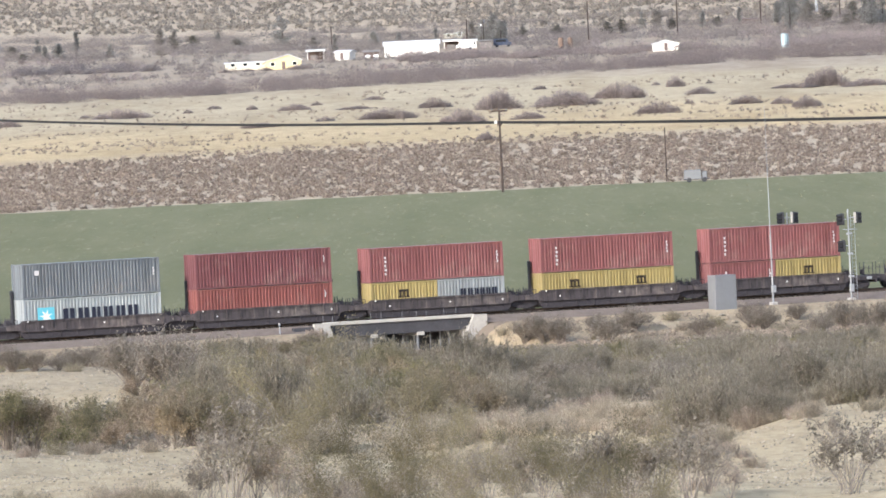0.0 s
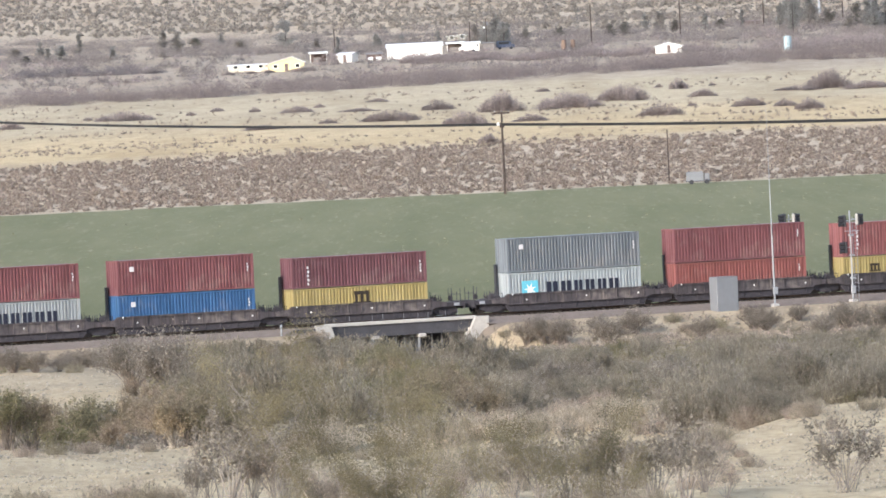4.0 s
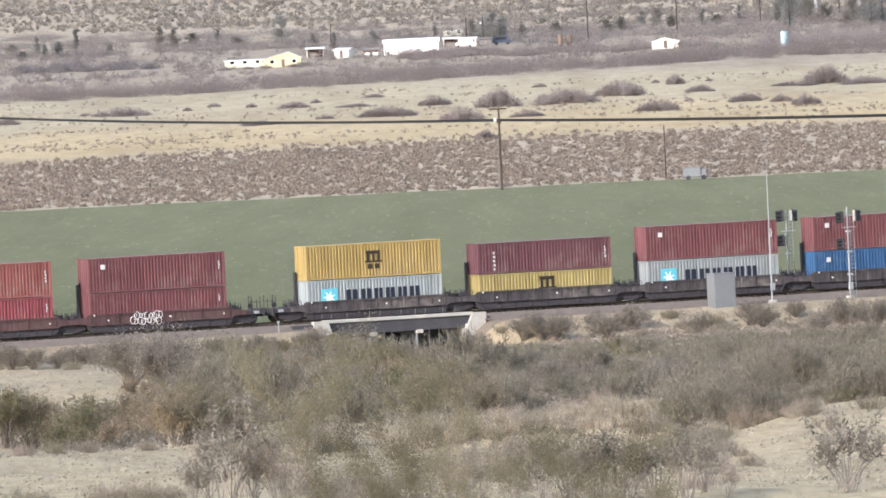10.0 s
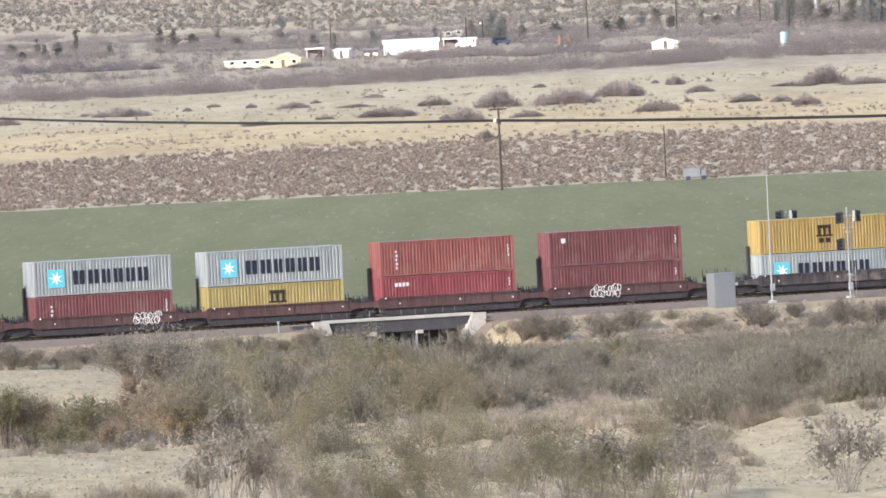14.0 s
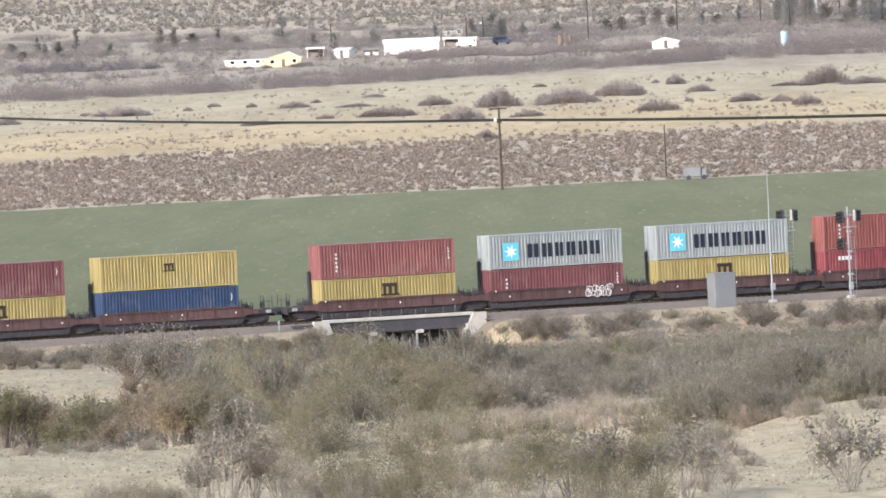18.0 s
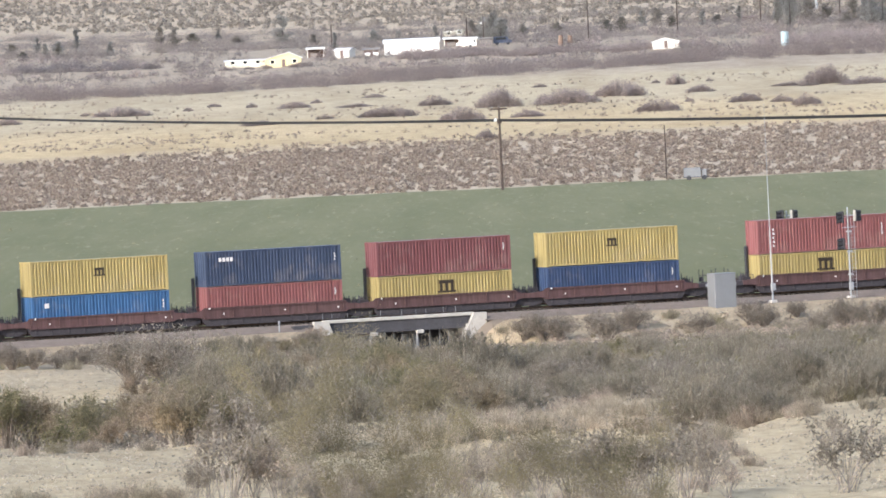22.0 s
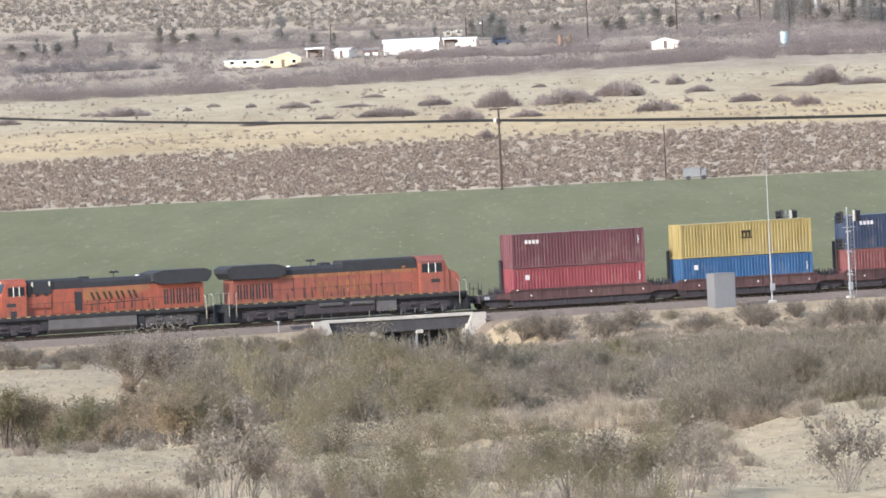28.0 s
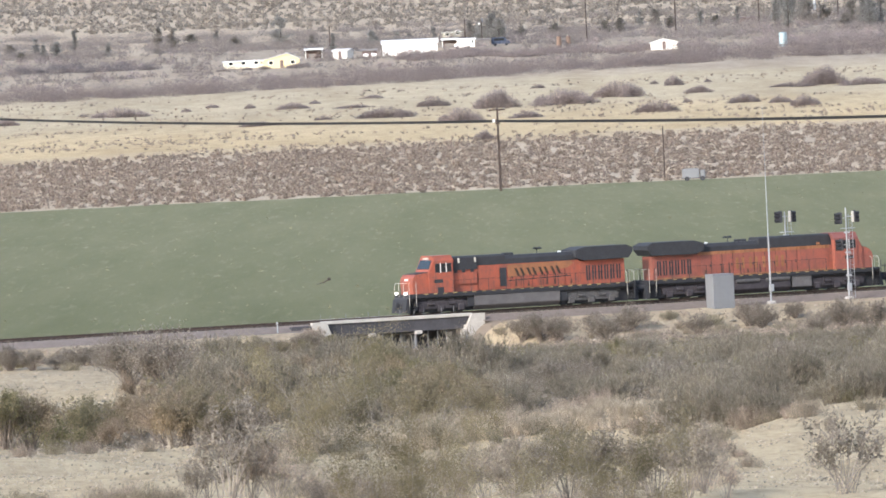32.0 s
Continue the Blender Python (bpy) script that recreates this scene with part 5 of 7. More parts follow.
def open_shed(x, y, w, d, h, label, fill):
    """A roof on posts over a low back wall, with a dark block filling part of it."""
    o = thing("open_shed", Matrix.Translation((x, y, gz(x, y))), label, "shed", "open sheds in the yard")
    part("roof", Geo().prism_x([(-d / 2 - 0.3, h), (d / 2 + 0.3, h + 0.35), (d / 2 + 0.3, h + 0.5), (-d / 2 - 0.3, h + 0.22)], -w / 2 - 0.3, w / 2 + 0.3), M_WHITE, o, "white metal roof")
    part("back_wall", Geo().box(-w / 2, d / 2 - 0.12, -0.5, w / 2, d / 2, h + 0.2), M_RUSTWALL, o)
    for sx in (-1, 1):
        for sy in (-1, 1):
            part("post", Geo().box(sx * (w / 2 - 0.15) - 0.09, sy * (d / 2 - 0.25) - 0.09, -0.5, sx * (w / 2 - 0.15) + 0.09, sy * (d / 2 - 0.25) + 0.09, h + 0.1), M_WWALL, o)
    part("side_panel", Geo().box(w / 2 - 0.1, -d / 2 + 0.4, -0.3, w / 2, d / 2 - 0.4, h), M_WWALL, o)
    # plain dark block under the roof
    part("stored_crate", Geo().cbox(-w * 0.3, -d * 0.2, -0.2, -w * 0.3 + fill, d * 0.3, h * 0.55, 0.06), M_DARKROOF, o)


open_shed(-31.6, 3022, 4.6, 3.0, 2.2, "open-sided shed with a white roof", 1.6)
open_shed(5.0, 3046, 4.4, 3.0, 1.9, "open carport with a white roof", 2.2)
house(-23.6, 3004, 4.2, 4.0, 2.0, 0.5, M_WWALL, M_TINROOF, "small pale blue-white shed with a dark side", 0, True, "shed", turn=-25, name="shed")
house(-16.6, 3002, 4.0, 3.0, 1.7, 0.4, M_RUSTWALL, M_DARKROOF, "dark low shed beside the barn", 0, False, "shed", name="shed")
house(9.2, 3042, 4.8, 3.0, 2.0, 0.3, M_WWALL, M_WHITE, "white site cabin with dark windows", 2, True, "cabin", name="cabin")
house(14.0, 3040, 3.0, 3.0, 1.9, 0.2, M_DARKROOF, M_DARKROOF, "dark box trailer parked in the yard", 0, False, "trailer", name="box_trailer")
house(4.4, 3160, 2.4, 2.0, 1.5, 0.2, M_CREAMWALL, M_CREAMWALL, "small cream trailer behind the yard", 1, False, "trailer", name="cream_trailer")
house(7.4, 3172, 2.6, 2.0, 1.4, 0.3, M_CREAMWALL, M_CREAMWALL, "small cream trailer behind the yard", 1, False, "trailer", name="cream_trailer")
house(60.6, 2953, 6.9, 6.0, 1.7, 0.9, M_WWALL, M_WHITE, "small white house with a pitched roof", 0, True, along_x=False)
house(89.0, 3200, 6.6, 3.0, 1.2, 0.2, M_RUSTWALL, M_RUSTWALL, "low red-brown shed on the slope", 0, False, "shed", name="shed")


def camper(x, y, turn, label, paint):
    o = thing("camper_van", Matrix.Translation((x, y, gz(x, y))) @ pose(0, 0, 0, 0, 0, turn), label, "vehicle", "vehicles in the yard")
    part("body", Geo().prism([(-2.4, 0.5), (2.4, 0.5), (2.4, 1.2), (1.6, 1.45), (1.2, 2.2), (-2.4, 2.3)], -0.95, 0.95), paint, o)
    part("window", Geo().box(-1.9, -0.97, 1.4, 0.9, -0.951, 2.0), M_GLASS, o)
    for k in (-1.5, 1.5):
        part("wheel", Geo().tube((k, -1.0, 0.36), (k, -0.8, 0.36), 0.36, n=12), M_BLACK, o)
        part("wheel", Geo().tube((k, 0.8, 0.36), (k, 1.0, 0.36), 0.36, n=12), M_BLACK, o)


camper(18.6, 3042, 5, "dark blue van parked in the yard", PAINT["navy"])


def yard_light(x, y, h):
    o = thing("yard_light", Matrix.Translation((x, y, gz(x, y))), "dark pole with a white lamp in the far yard", "lamp post")
    part("pole", Geo().tube((0, 0, -0.4), (0, 0, h), 0.13, 0.09, n=8), M_POLE, o)
    part("arm", Geo().tube((0, 0, h * 0.72), (-0.5, -0.3, h * 0.74), 0.05, n=6), M_POLE, o)
    part("lamp", Geo().cbox(-0.85, -0.5, h * 0.70, -0.35, -0.1, h * 0.76, 0.05), M_WHITE, o, "white lamp head")
    part("transformer", Geo().tube((0.25, -0.1, h * 0.80), (0.25, -0.1, h * 0.92), 0.22, n=10), M_ALU, o)


yard_light(13.7, 3058, 8.2)
camper(8.4, 3030, 180, "white van parked in front of the far cabin", M_WHITE)


def water_tank():
    x, y = 90.9, 2926
    o = thing("water_tank", Matrix.Translation((x, y, gz(x, y))), "pale blue upright steel water tank", "water tank")
    part("shell", Geo().tube((0, 0, -0.4), (0, 0, 3.5), 1.0, n=20), M_TANKBLUE, o)
    part("lid", Geo().tube((0, 0, 3.5), (0, 0, 3.7), 1.03, 0.25, n=20), M_TANKBLUE, o)
    part("pipe", Geo().tube((1.08, -0.2, -0.3), (1.08, -0.2, 3.0), 0.05, n=6), M_GALV, o)


water_tank()


def white_tanks():
    for x, y in ((-17.6, 2997), (-15.4, 2997)):
        o = thing("gas_tank", Matrix.Translation((x, y, gz(x, y))), "small white gas tank beside the barn", "gas tank", "white gas tanks")
        part("shell", Geo().tube((-0.7, 0, 0.75), (0.7, 0, 0.75), 0.5, n=14), M_WHITE, o)
        part("dome", Geo().tube((-0.15, 0, 1.2), (0.15, 0, 1.32), 0.16, 0.1, n=8), M_GALV, o)
        for k in (-0.45, 0.45):
            part("leg", Geo().box(k - 0.08, -0.35, -0.3, k + 0.08, 0.35, 0.32), M_CONC, o)


white_tanks()


def rusty_machines():
    for x, y, h in ((33.8, 3000, 3.2), (36.3, 3003, 3.0)):
        o = thing("rusty_machine", Matrix.Translation((x, y, gz(x, y))), "rusty brown upright farm machine in the scrub", "machine", "rusty machines")
        part("drum", Geo().tube((0, 0, 0.8), (0, 0, h), 0.72, 0.6, n=12), M_RUSTRED, o)
        part("hopper", Geo().tube((0, 0, 0.25), (0, 0, 0.8), 0.3, 0.72, n=12), M_RUSTRED, o)
        for k in (-0.6, 0.6):
            part("leg", Geo().tube((k, 0, -0.2), (k * 0.7, 0, 1.4), 0.06, n=6), M_BLACK, o)


rusty_machines()
for i, (x, y, h) in enumerate(((42.0, 3055, 11.2), (67.1, 3100, 11.0), (91.5, 3150, 11.4), (115.4, 3200, 11.0), (-27.5, 3060, 7.5), (9.2, 3070, 7.5))):
    power_pole(x, y, h, False, "thin dark wooden pole among the far scrub")


def lattice(x, y, h):
    o = thing("lattice_tower", Matrix.Translation((x, y, gz(x, y))), "short pale steel tower on the far slope", "tower")
    part("tower", Geo().tube((0, 0, -0.5), (0, 0, h), 0.55, 0.3, n=6), M_GALV, o)
    part("head", Geo().cbox(-0.5, -0.3, h, 0.5, 0.3, h + 0.5, 0.1), M_WHITE, o)


lattice(112.2, 3300, 4.3)


# ---- plants ----
L_OLIVE = leaf_mat("creosote_leaf", [(0.190, 0.172, 0.130), (0.226, 0.204, 0.156), (0.262, 0.237, 0.184), (0.31, 0.283, 0.224)], varied=True)
L_GREY = leaf_mat("grey_sage_leaf", [(0.215, 0.19, 0.16), (0.285, 0.255, 0.22), (0.345, 0.315, 0.275), (0.42, 0.385, 0.34)], varied=True)
L_STRAW = leaf_mat("dry_straw_leaf", [(0.36, 0.31, 0.24), (0.46, 0.40, 0.32), (0.54, 0.48, 0.39)])
# grey-lilac far twigs: distance haze is put into these two colours
L_MAUVE = leaf_mat("bare_tamarisk_twigs", [(0.268, 0.227, 0.222), (0.296, 0.252, 0.244), (0.325, 0.278, 0.268)])
L_FAR = leaf_mat("grey_far_brush_twigs", [(0.215, 0.190, 0.182), (0.245, 0.218, 0.208), (0.275, 0.246, 0.232)])
L_TWIG = leaf_mat("withered_twig_leaf", [(0.205, 0.178, 0.145), (0.26, 0.228, 0.19), (0.335, 0.298, 0.252)])
L_NEAR = leaf_mat("olive_brown_leaf", [(0.212, 0.190, 0.128), (0.252, 0.226, 0.155), (0.295, 0.264, 0.186), (0.345, 0.312, 0.23)], varied=True)
L_BRUSH = leaf_mat("olive_brown_brush_twigs", [(0.198, 0.177, 0.138), (0.232, 0.208, 0.163), (0.266, 0.240, 0.190), (0.315, 0.286, 0.232)])
L_THICKET = leaf_mat("dark_thicket_twigs", [(0.182, 0.160, 0.134), (0.222, 0.198, 0.168), (0.268, 0.240, 0.206), (0.335, 0.303, 0.262)])
L_NEARGREEN = leaf_mat("near_creosote_leaf", [(0.198, 0.174, 0.108), (0.212, 0.187, 0.117), (0.228, 0.201, 0.127)])
L_WEED = leaf_mat("field_weed_leaf", [(0.25, 0.235, 0.15), (0.29, 0.268, 0.175), (0.34, 0.305, 0.21)])
L_PALETREE = leaf_mat("bare_grey_tree_twigs", [(0.175, 0.165, 0.152), (0.205, 0.192, 0.176), (0.235, 0.218, 0.198)])
B_MAUVE = mat("tamarisk_stem", (0.25, 0.21, 0.20), 0.9, 0, 0.2, 3.0)
L_BROWN = leaf_mat("brown_scrub_twigs", [(0.215, 0.172, 0.145), (0.29, 0.238, 0.20), (0.375, 0.318, 0.265)])
L_HILL = leaf_mat("hillside_scrub_leaf", [(0.25, 0.224, 0.198), (0.295, 0.265, 0.235), (0.34, 0.306, 0.27)])
L_DARKFAR = leaf_mat("dark_far_thicket_twigs", [(0.175, 0.158, 0.164), (0.205, 0.186, 0.19), (0.24, 0.218, 0.22)])
# lightened and greyed, so far trees carry haze in their colour
L_TREE = leaf_mat("hazed_tree_leaf", [(0.235, 0.234, 0.232), (0.27, 0.267, 0.26), (0.305, 0.30, 0.288)])
B_STEM = mat("dry_bush_stem", (0.38, 0.33, 0.27), 0.9, 0, 0.25, 6.0, island=0.4)
B_GREY = mat("grey_bush_stem", (0.31, 0.27, 0.235), 0.9, 0, 0.25, 6.0, island=0.4)
B_DARK = mat("dark_bush_stem", (0.22, 0.18, 0.15), 0.9, 0, 0.25, 6.0, island=0.4)
B_TRUNK = mat("tree_bark", (0.10, 0.085, 0.075), 0.9, 0, 0.3)


def leaves_at(rs, pts, size, slim=0.34, rise=0.5):
    """Small slender leaves, one triangle each, at the given points, leaning upwards."""
    k = len(pts)
    a = rs.normal(size=(k, 3))
    a[:, 2] = a[:, 2] * 0.8 + rise
    a /= np.linalg.norm(a, axis=1)[:, None]
    b = np.cross(a, rs.normal(size=(k, 3)))
    b /= np.linalg.norm(b, axis=1)[:, None] + 1e-9
    s = size * rs.uniform(0.55, 1.4, (k, 1))
    v = np.stack([pts - a * s * 0.8 + b * s * slim, pts + a * s, pts - a * s * 0.8 - b * s * slim], 1).reshape(-1, 3)
    i = np.arange(k)[:, None] * 3
    return v, i + np.array([[0, 1, 2]])


def np_mesh(name, v, f, material):
    me = bpy.data.meshes.new(name)
    f = np.asarray(f)
    k, w = f.shape
    me.vertices.add(len(v))
    me.vertices.foreach_set("co", np.asarray(v, np.float32).ravel())
    me.loops.add(k * w)
    me.loops.foreach_set("vertex_index", f.astype(np.int32).ravel())
    me.polygons.add(k)
    me.polygons.foreach_set("loop_start", np.arange(0, k * w, w, dtype=np.int32))
    me.materials.append(material)
    me.update(calc_edges=True)
    return me


def grown(name_seed, h, w, stems, forks, twig, up, bare):
    """The woody part of a desert bush: stems fan out from the root and fork; returns it with the ends of the leafy twigs."""
    rs = np.random.RandomState(name_seed)
    g, tips = Geo(), []
    for i in range(stems):
        a = rs.uniform(0, 6.283)
        r = w / 2 * math.sqrt(rs.uniform(0.03, 1.0))
        hh = h * rs.uniform(0.55, 1.0) * (1 - 0.38 * (r / (w / 2)) ** 2) * up
        end = Vector((math.cos(a) * r, math.sin(a) * r, hh))
        mid = Vector((end.x * 0.42, end.y * 0.42, hh * 0.52)) + Vector(rs.normal(0, 0.05 * w / 2, 3))
        g.tube((rs.normal(0, 0.05) * w, rs.normal(0, 0.05) * w, -0.15), mid, twig * 1.7, twig * 1.2, 3, False)
        g.tube(mid, end, twig * 1.2, twig * 0.5, 3, False)
        tips.append((mid.lerp(end, 0.6), end))
        for k in range(forks):
            t = rs.uniform(bare, 1)
            q0 = mid.lerp(end, t)
            q1 = q0 + Vector((rs.normal(0, 0.15) * w / 2 + end.x * 0.10, rs.normal(0, 0.15) * w / 2 + end.y * 0.10, abs(rs.normal(0.13, 0.07)) * h))
            g.tube(q0, q1, twig * 0.7, twig * 0.35, 3, False)
            tips.append((q0, q1))
    return g, tips, rs


def clump_meshes(seed, h, w, stems, forks, leaves, leaf, leafmat, stemmat, twig=0.010, up=1.0, bare=0.1, spread=0.055, loose=0.12):
    """An open bush: bare stems below, its leaves gathered in small upright tufts at the twig ends, gaps between the tufts."""
    g, tips, rs = grown(seed, h, w, stems, forks, twig, up, bare)
    idx = rs.randint(0, len(tips), leaves)
    rank = rs.uniform(0.4, 1.5, len(tips))
    idx = np.where(rs.uniform(0, 1.5, leaves) < rank[idx], idx, rs.randint(0, len(tips), leaves))
    A = np.array([tuple(q) for q, r in tips])[idx]
    B = np.array([tuple(r) for q, r in tips])[idx]
    t = np.clip(rs.normal(0.85, 0.22, leaves), 0.1, 1.25)
    pts = A + (B - A) * t[:, None] + rs.normal(0, spread, (leaves, 3)) * np.array([1, 1, 1.5])
    far = rs.uniform(0, 1, leaves) < loose
    pts = pts + far[:, None] * rs.normal(0, spread * 2.2, (leaves, 3))
    pts[:, 2] = np.maximum(pts[:, 2], 0.05)
    v, f = leaves_at(rs, pts, leaf, 0.36, 0.7)
    return g.mesh("branchwork", stemmat), np_mesh("foliage", v, f, leafmat)


def wand_meshes(seed, h, w, stems, leaves, leaf, leafmat, stemmat, twig=0.008, dome=0.45, slim=0.13):
    """A close brush of upright wands: slim strands along steep stems, fanning outwards, ragged on top."""
    rs = np.random.RandomState(seed)
    g = Geo()
    a, r = rs.uniform(0, 6.283, stems), w / 2 * np.sqrt(rs.uniform(0, 1, stems))
    lump = 1 + 0.22 * np.sin(a * 2 + seed) + 0.16 * np.sin(a * 5 + 2 * seed)
    r = r * lump
    hh = h * rs.uniform(0.55, 1.0, stems) * (1 - dome * (r / (w / 2)) ** 2 / lump ** 2)
    foot = np.stack([np.cos(a) * r * 0.55, np.sin(a) * r * 0.55, 0 * a - 0.1], -1)
    tip = np.stack([np.cos(a) * r, np.sin(a) * r, hh], -1) + rs.normal(0, 0.06 * h, (stems, 3)) * np.array([1, 1, 0.3])
    for i in range(stems):
        g.tube(foot[i], tip[i], twig * 1.4, twig * 0.5, 3, False)
    idx = rs.randint(0, stems, leaves)
    t = rs.uniform(0.08, 1.03, leaves) ** 0.8
    pts = foot[idx] + (tip[idx] - foot[idx]) * t[:, None] + rs.normal(0, 0.035 * h + 0.02, (leaves, 3))
    pts[:, 2] = np.maximum(pts[:, 2], 0.04)
    v, f = leaves_at(rs, pts, leaf, slim, 1.7)
    return g.mesh("branchwork", stemmat), np_mesh("foliage", v, f, leafmat)


def mound_meshes(seed, h, w):
    """A wide soft thicket of bare upright wands, thin at its edges, made of many low humps."""
    rs = np.random.RandomState(seed)
    g, pts = Geo(), []
    for i in range(22):
        cx, cy = w * 0.42 * rs.uniform(-1, 1), w * 0.25 * rs.normal(0, 0.5)
        far = abs(cx) / (w * 0.5)
        hh, rr = h * rs.uniform(0.74, 1.0) * (1 - 0.85 * far ** 1.8), w * rs.uniform(0.11, 0.19)
        k = 620
        d = rs.normal(size=(k, 3))
        d /= np.linalg.norm(d, axis=1)[:, None]
        d *= rs.uniform(0.2, 1.08, (k, 1))
        pts.append(np.stack([cx + d[:, 0] * rr, cy + d[:, 1] * rr, np.abs(d[:, 2]) * hh + 0.05], -1))
        for j in range(14):
            b, q = rs.uniform(0, 6.283), rs.uniform(0.1, 0.9)
            g.tube((cx + math.cos(b) * rr * q * 0.5, cy + math.sin(b) * rr * q * 0.5, -0.2), (cx + math.cos(b) * rr * q, cy + math.sin(b) * rr * q, hh * math.sqrt(max(0.1, 1 - q * q)) * 1.1), 0.03, 0.012, 3, False)
    v, f = leaves_at(rs, np.concatenate(pts), 0.15, 0.22, 1.0)
    return g.mesh("branchwork", B_MAUVE), np_mesh("foliage", v, f, L_MAUVE)


BUSH = {
    "creosote_bush": [clump_meshes(10 + i, 1.75, 2.1, 22, 4, 5200, 0.040, L_OLIVE, B_DARK, twig=0.012, spread=0.062, loose=0.22) for i in range(4)],
    "greasewood_bush": [clump_meshes(20 + i, 1.6, 1.9, 20, 4, 4400, 0.042, L_NEAR, B_STEM, twig=0.012, spread=0.062, loose=0.22) for i in range(4)],
    "sage_bush": [wand_meshes(30 + i, 1.0, 1.7, 70, 4600, 0.050, L_GREY, B_STEM) for i in range(4)],
    "dry_bush": [wand_meshes(50 + i, 0.9, 1.6, 80, 3800, 0.055, L_STRAW, B_STEM, dome=0.6) for i in range(3)],
    "bare_bush": [clump_meshes(60 + i, 1.6, 1.7, 20, 5, 1500, 0.034, L_GREY, B_GREY, twig=0.008, bare=0.3) for i in range(3)],
    "wispy_bush": [clump_meshes(65 + i, 2.0, 1.8, 18, 5, 1450, 0.055, L_TWIG, B_GREY, twig=0.0085, bare=0.2, spread=0.05) for i in range(3)],
    "mesquite_bush": [wand_meshes(70 + i, 2.3, 4.2, 150, 8600, 0.115, L_BRUSH, B_DARK, twig=0.012) for i in range(3)],
    "grey_thicket": [clump_meshes(80 + i, 2.2, 3.4, 46, 7, 5600, 0.056, L_THICKET, B_DARK, twig=0.016, spread=0.10) for i in range(3)],
    "tamarisk": [mound_meshes(90 + i, 3.4, 8.5) for i in range(4)],
}
BUSH_WORDS = {
    "creosote_bush": ("olive green creosote bush on dry sand", "bush", "creosote bushes"),
    "greasewood_bush": ("olive-brown greasewood bush on dry sand", "bush", "greasewood bushes"),
    "sage_bush": ("low grey sage bush on dry sand", "bush", "sage bushes"),
    "dry_bush": ("straw-coloured dry bush on sand", "bush", "dry bushes"),
    "bare_bush": ("bare-twigged grey desert bush on sand", "bush", "bare bushes"),
    "wispy_bush": ("tall wispy grey-brown desert bush on sand", "bush", "wispy bushes"),
    "mesquite_bush": ("wide olive-brown mesquite thicket in the wash", "bush", "mesquite thickets"),
    "grey_thicket": ("wide grey-brown leafless thicket near the track", "bush", "grey thickets"),
    "tamarisk": ("wide mauve-brown leafless tamarisk on the far sand", "bush", "tamarisk bushes"),
}


def plant(kind, x, y, size=1.0, seed=0, flat=1.0):
    k = seed % len(BUSH[kind])
    m = Matrix.Translation((x, y, gz(x, y) - 0.03)) @ pose(0, 0, 0, 0, 0, (seed * 137.5) % 360)
    o = thing(kind, m, *BUSH_WORDS[kind])
    o.scale = (size * flat, size * flat, size)
    part("branchwork", BUSH[kind][k][0], None, o)
    part("foliage", BUSH[kind][k][1], None, o)
    return o


# slopes below the camera, zone by zone; patches of open sand stay clear
def open_sand(u, y):
    return ((u < -0.0262 and 455 < y < 660) or (u < -0.0195 and 283 < y < 352) or (u > 0.0236 and 248 < y < 318))


ZONES = [    # how many, depth from and to, side from and to, kinds, sizes
    (34, 440, 560, -0.021, 0.002, ("creosote_bush", "mesquite_bush", "creosote_bush", "greasewood_bush"), (0.85, 1.15)),
    (62, 440, 560, 0.0, 0.044, ("mesquite_bush", "mesquite_bush", "mesquite_bush", "creosote_bush"), (0.50, 0.75)),
    (48, 364, 440, 0.004, 0.044, ("mesquite_bush", "mesquite_bush", "mesquite_bush", "grey_thicket"), (0.50, 0.72)),
    (54, 560, 700, -0.0165, 0.044, ("mesquite_bush", "creosote_bush", "grey_thicket"), (0.42, 0.62)),
    (36, 700, 860, -0.030, 0.044, ("creosote_bush", "grey_thicket", "sage_bush"), (0.40, 0.60)),
    (16, 862, 912, -0.043, -0.022, ("grey_thicket", "creosote_bush"), (0.75, 0.95)),
    (10, 205, 234, -0.016, 0.018, ("bare_bush", "dry_bush", "sage_bush"), (0.45, 0.7)),
    (14, 300, 362, 0.0175, 0.0285, ("sage_bush", "dry_bush", "bare_bush"), (0.6, 0.9)),
    (10, 353, 388, -0.043, -0.0165, ("creosote_bush", "creosote_bush", "sage_bush", "creosote_bush"), (0.85, 1.15)),
    (26, 356, 440, -0.0165, 0.004, ("creosote_bush", "greasewood_bush", "creosote_bush", "mesquite_bush"), (0.75, 1.05)),
    (34, 325, 372, -0.007, 0.0165, ("dry_bush", "sage_bush", "dry_bush"), (0.5, 0.8)),
    (24, 285, 325, -0.018, 0.0225, ("sage_bush", "dry_bush", "dry_bush"), (0.4, 0.65)),
    (20, 225, 285, -0.019, 0.0215, ("bare_bush", "dry_bush", "sage_bush"), (0.4, 0.7)),
    (34, 326, 352, 0.0215, 0.044, ("mesquite_bush", "mesquite_bush", "mesquite_bush", "sage_bush"), (0.42, 0.70)),
    (9, 306, 324, 0.0225, 0.044, ("sage_bush", "bare_bush", "dry_bush"), (0.45, 0.75)),
]


def scatter():
    rs = np.random.RandomState(11)
    k = 0
    for count, y0, y1, u0, u1, kinds, (s0, s1) in ZONES:
        made = 0
        while made < count:
            y, u = rs.uniform(y0, y1), rs.uniform(u0, u1)
            if open_sand(u, y):
                continue
            low = 0.68 if y > 540 and -0.012 < u < 0.002 else 1.0     # the wash before the bridge is thinly grown
            plant(kinds[rs.randint(len(kinds))], u * y, y, low * rs.uniform(s0, s1), k)
            made += 1
            k += 1


scatter()
SWAYING = []
SLOPE_BUSHES = {}     # place and size
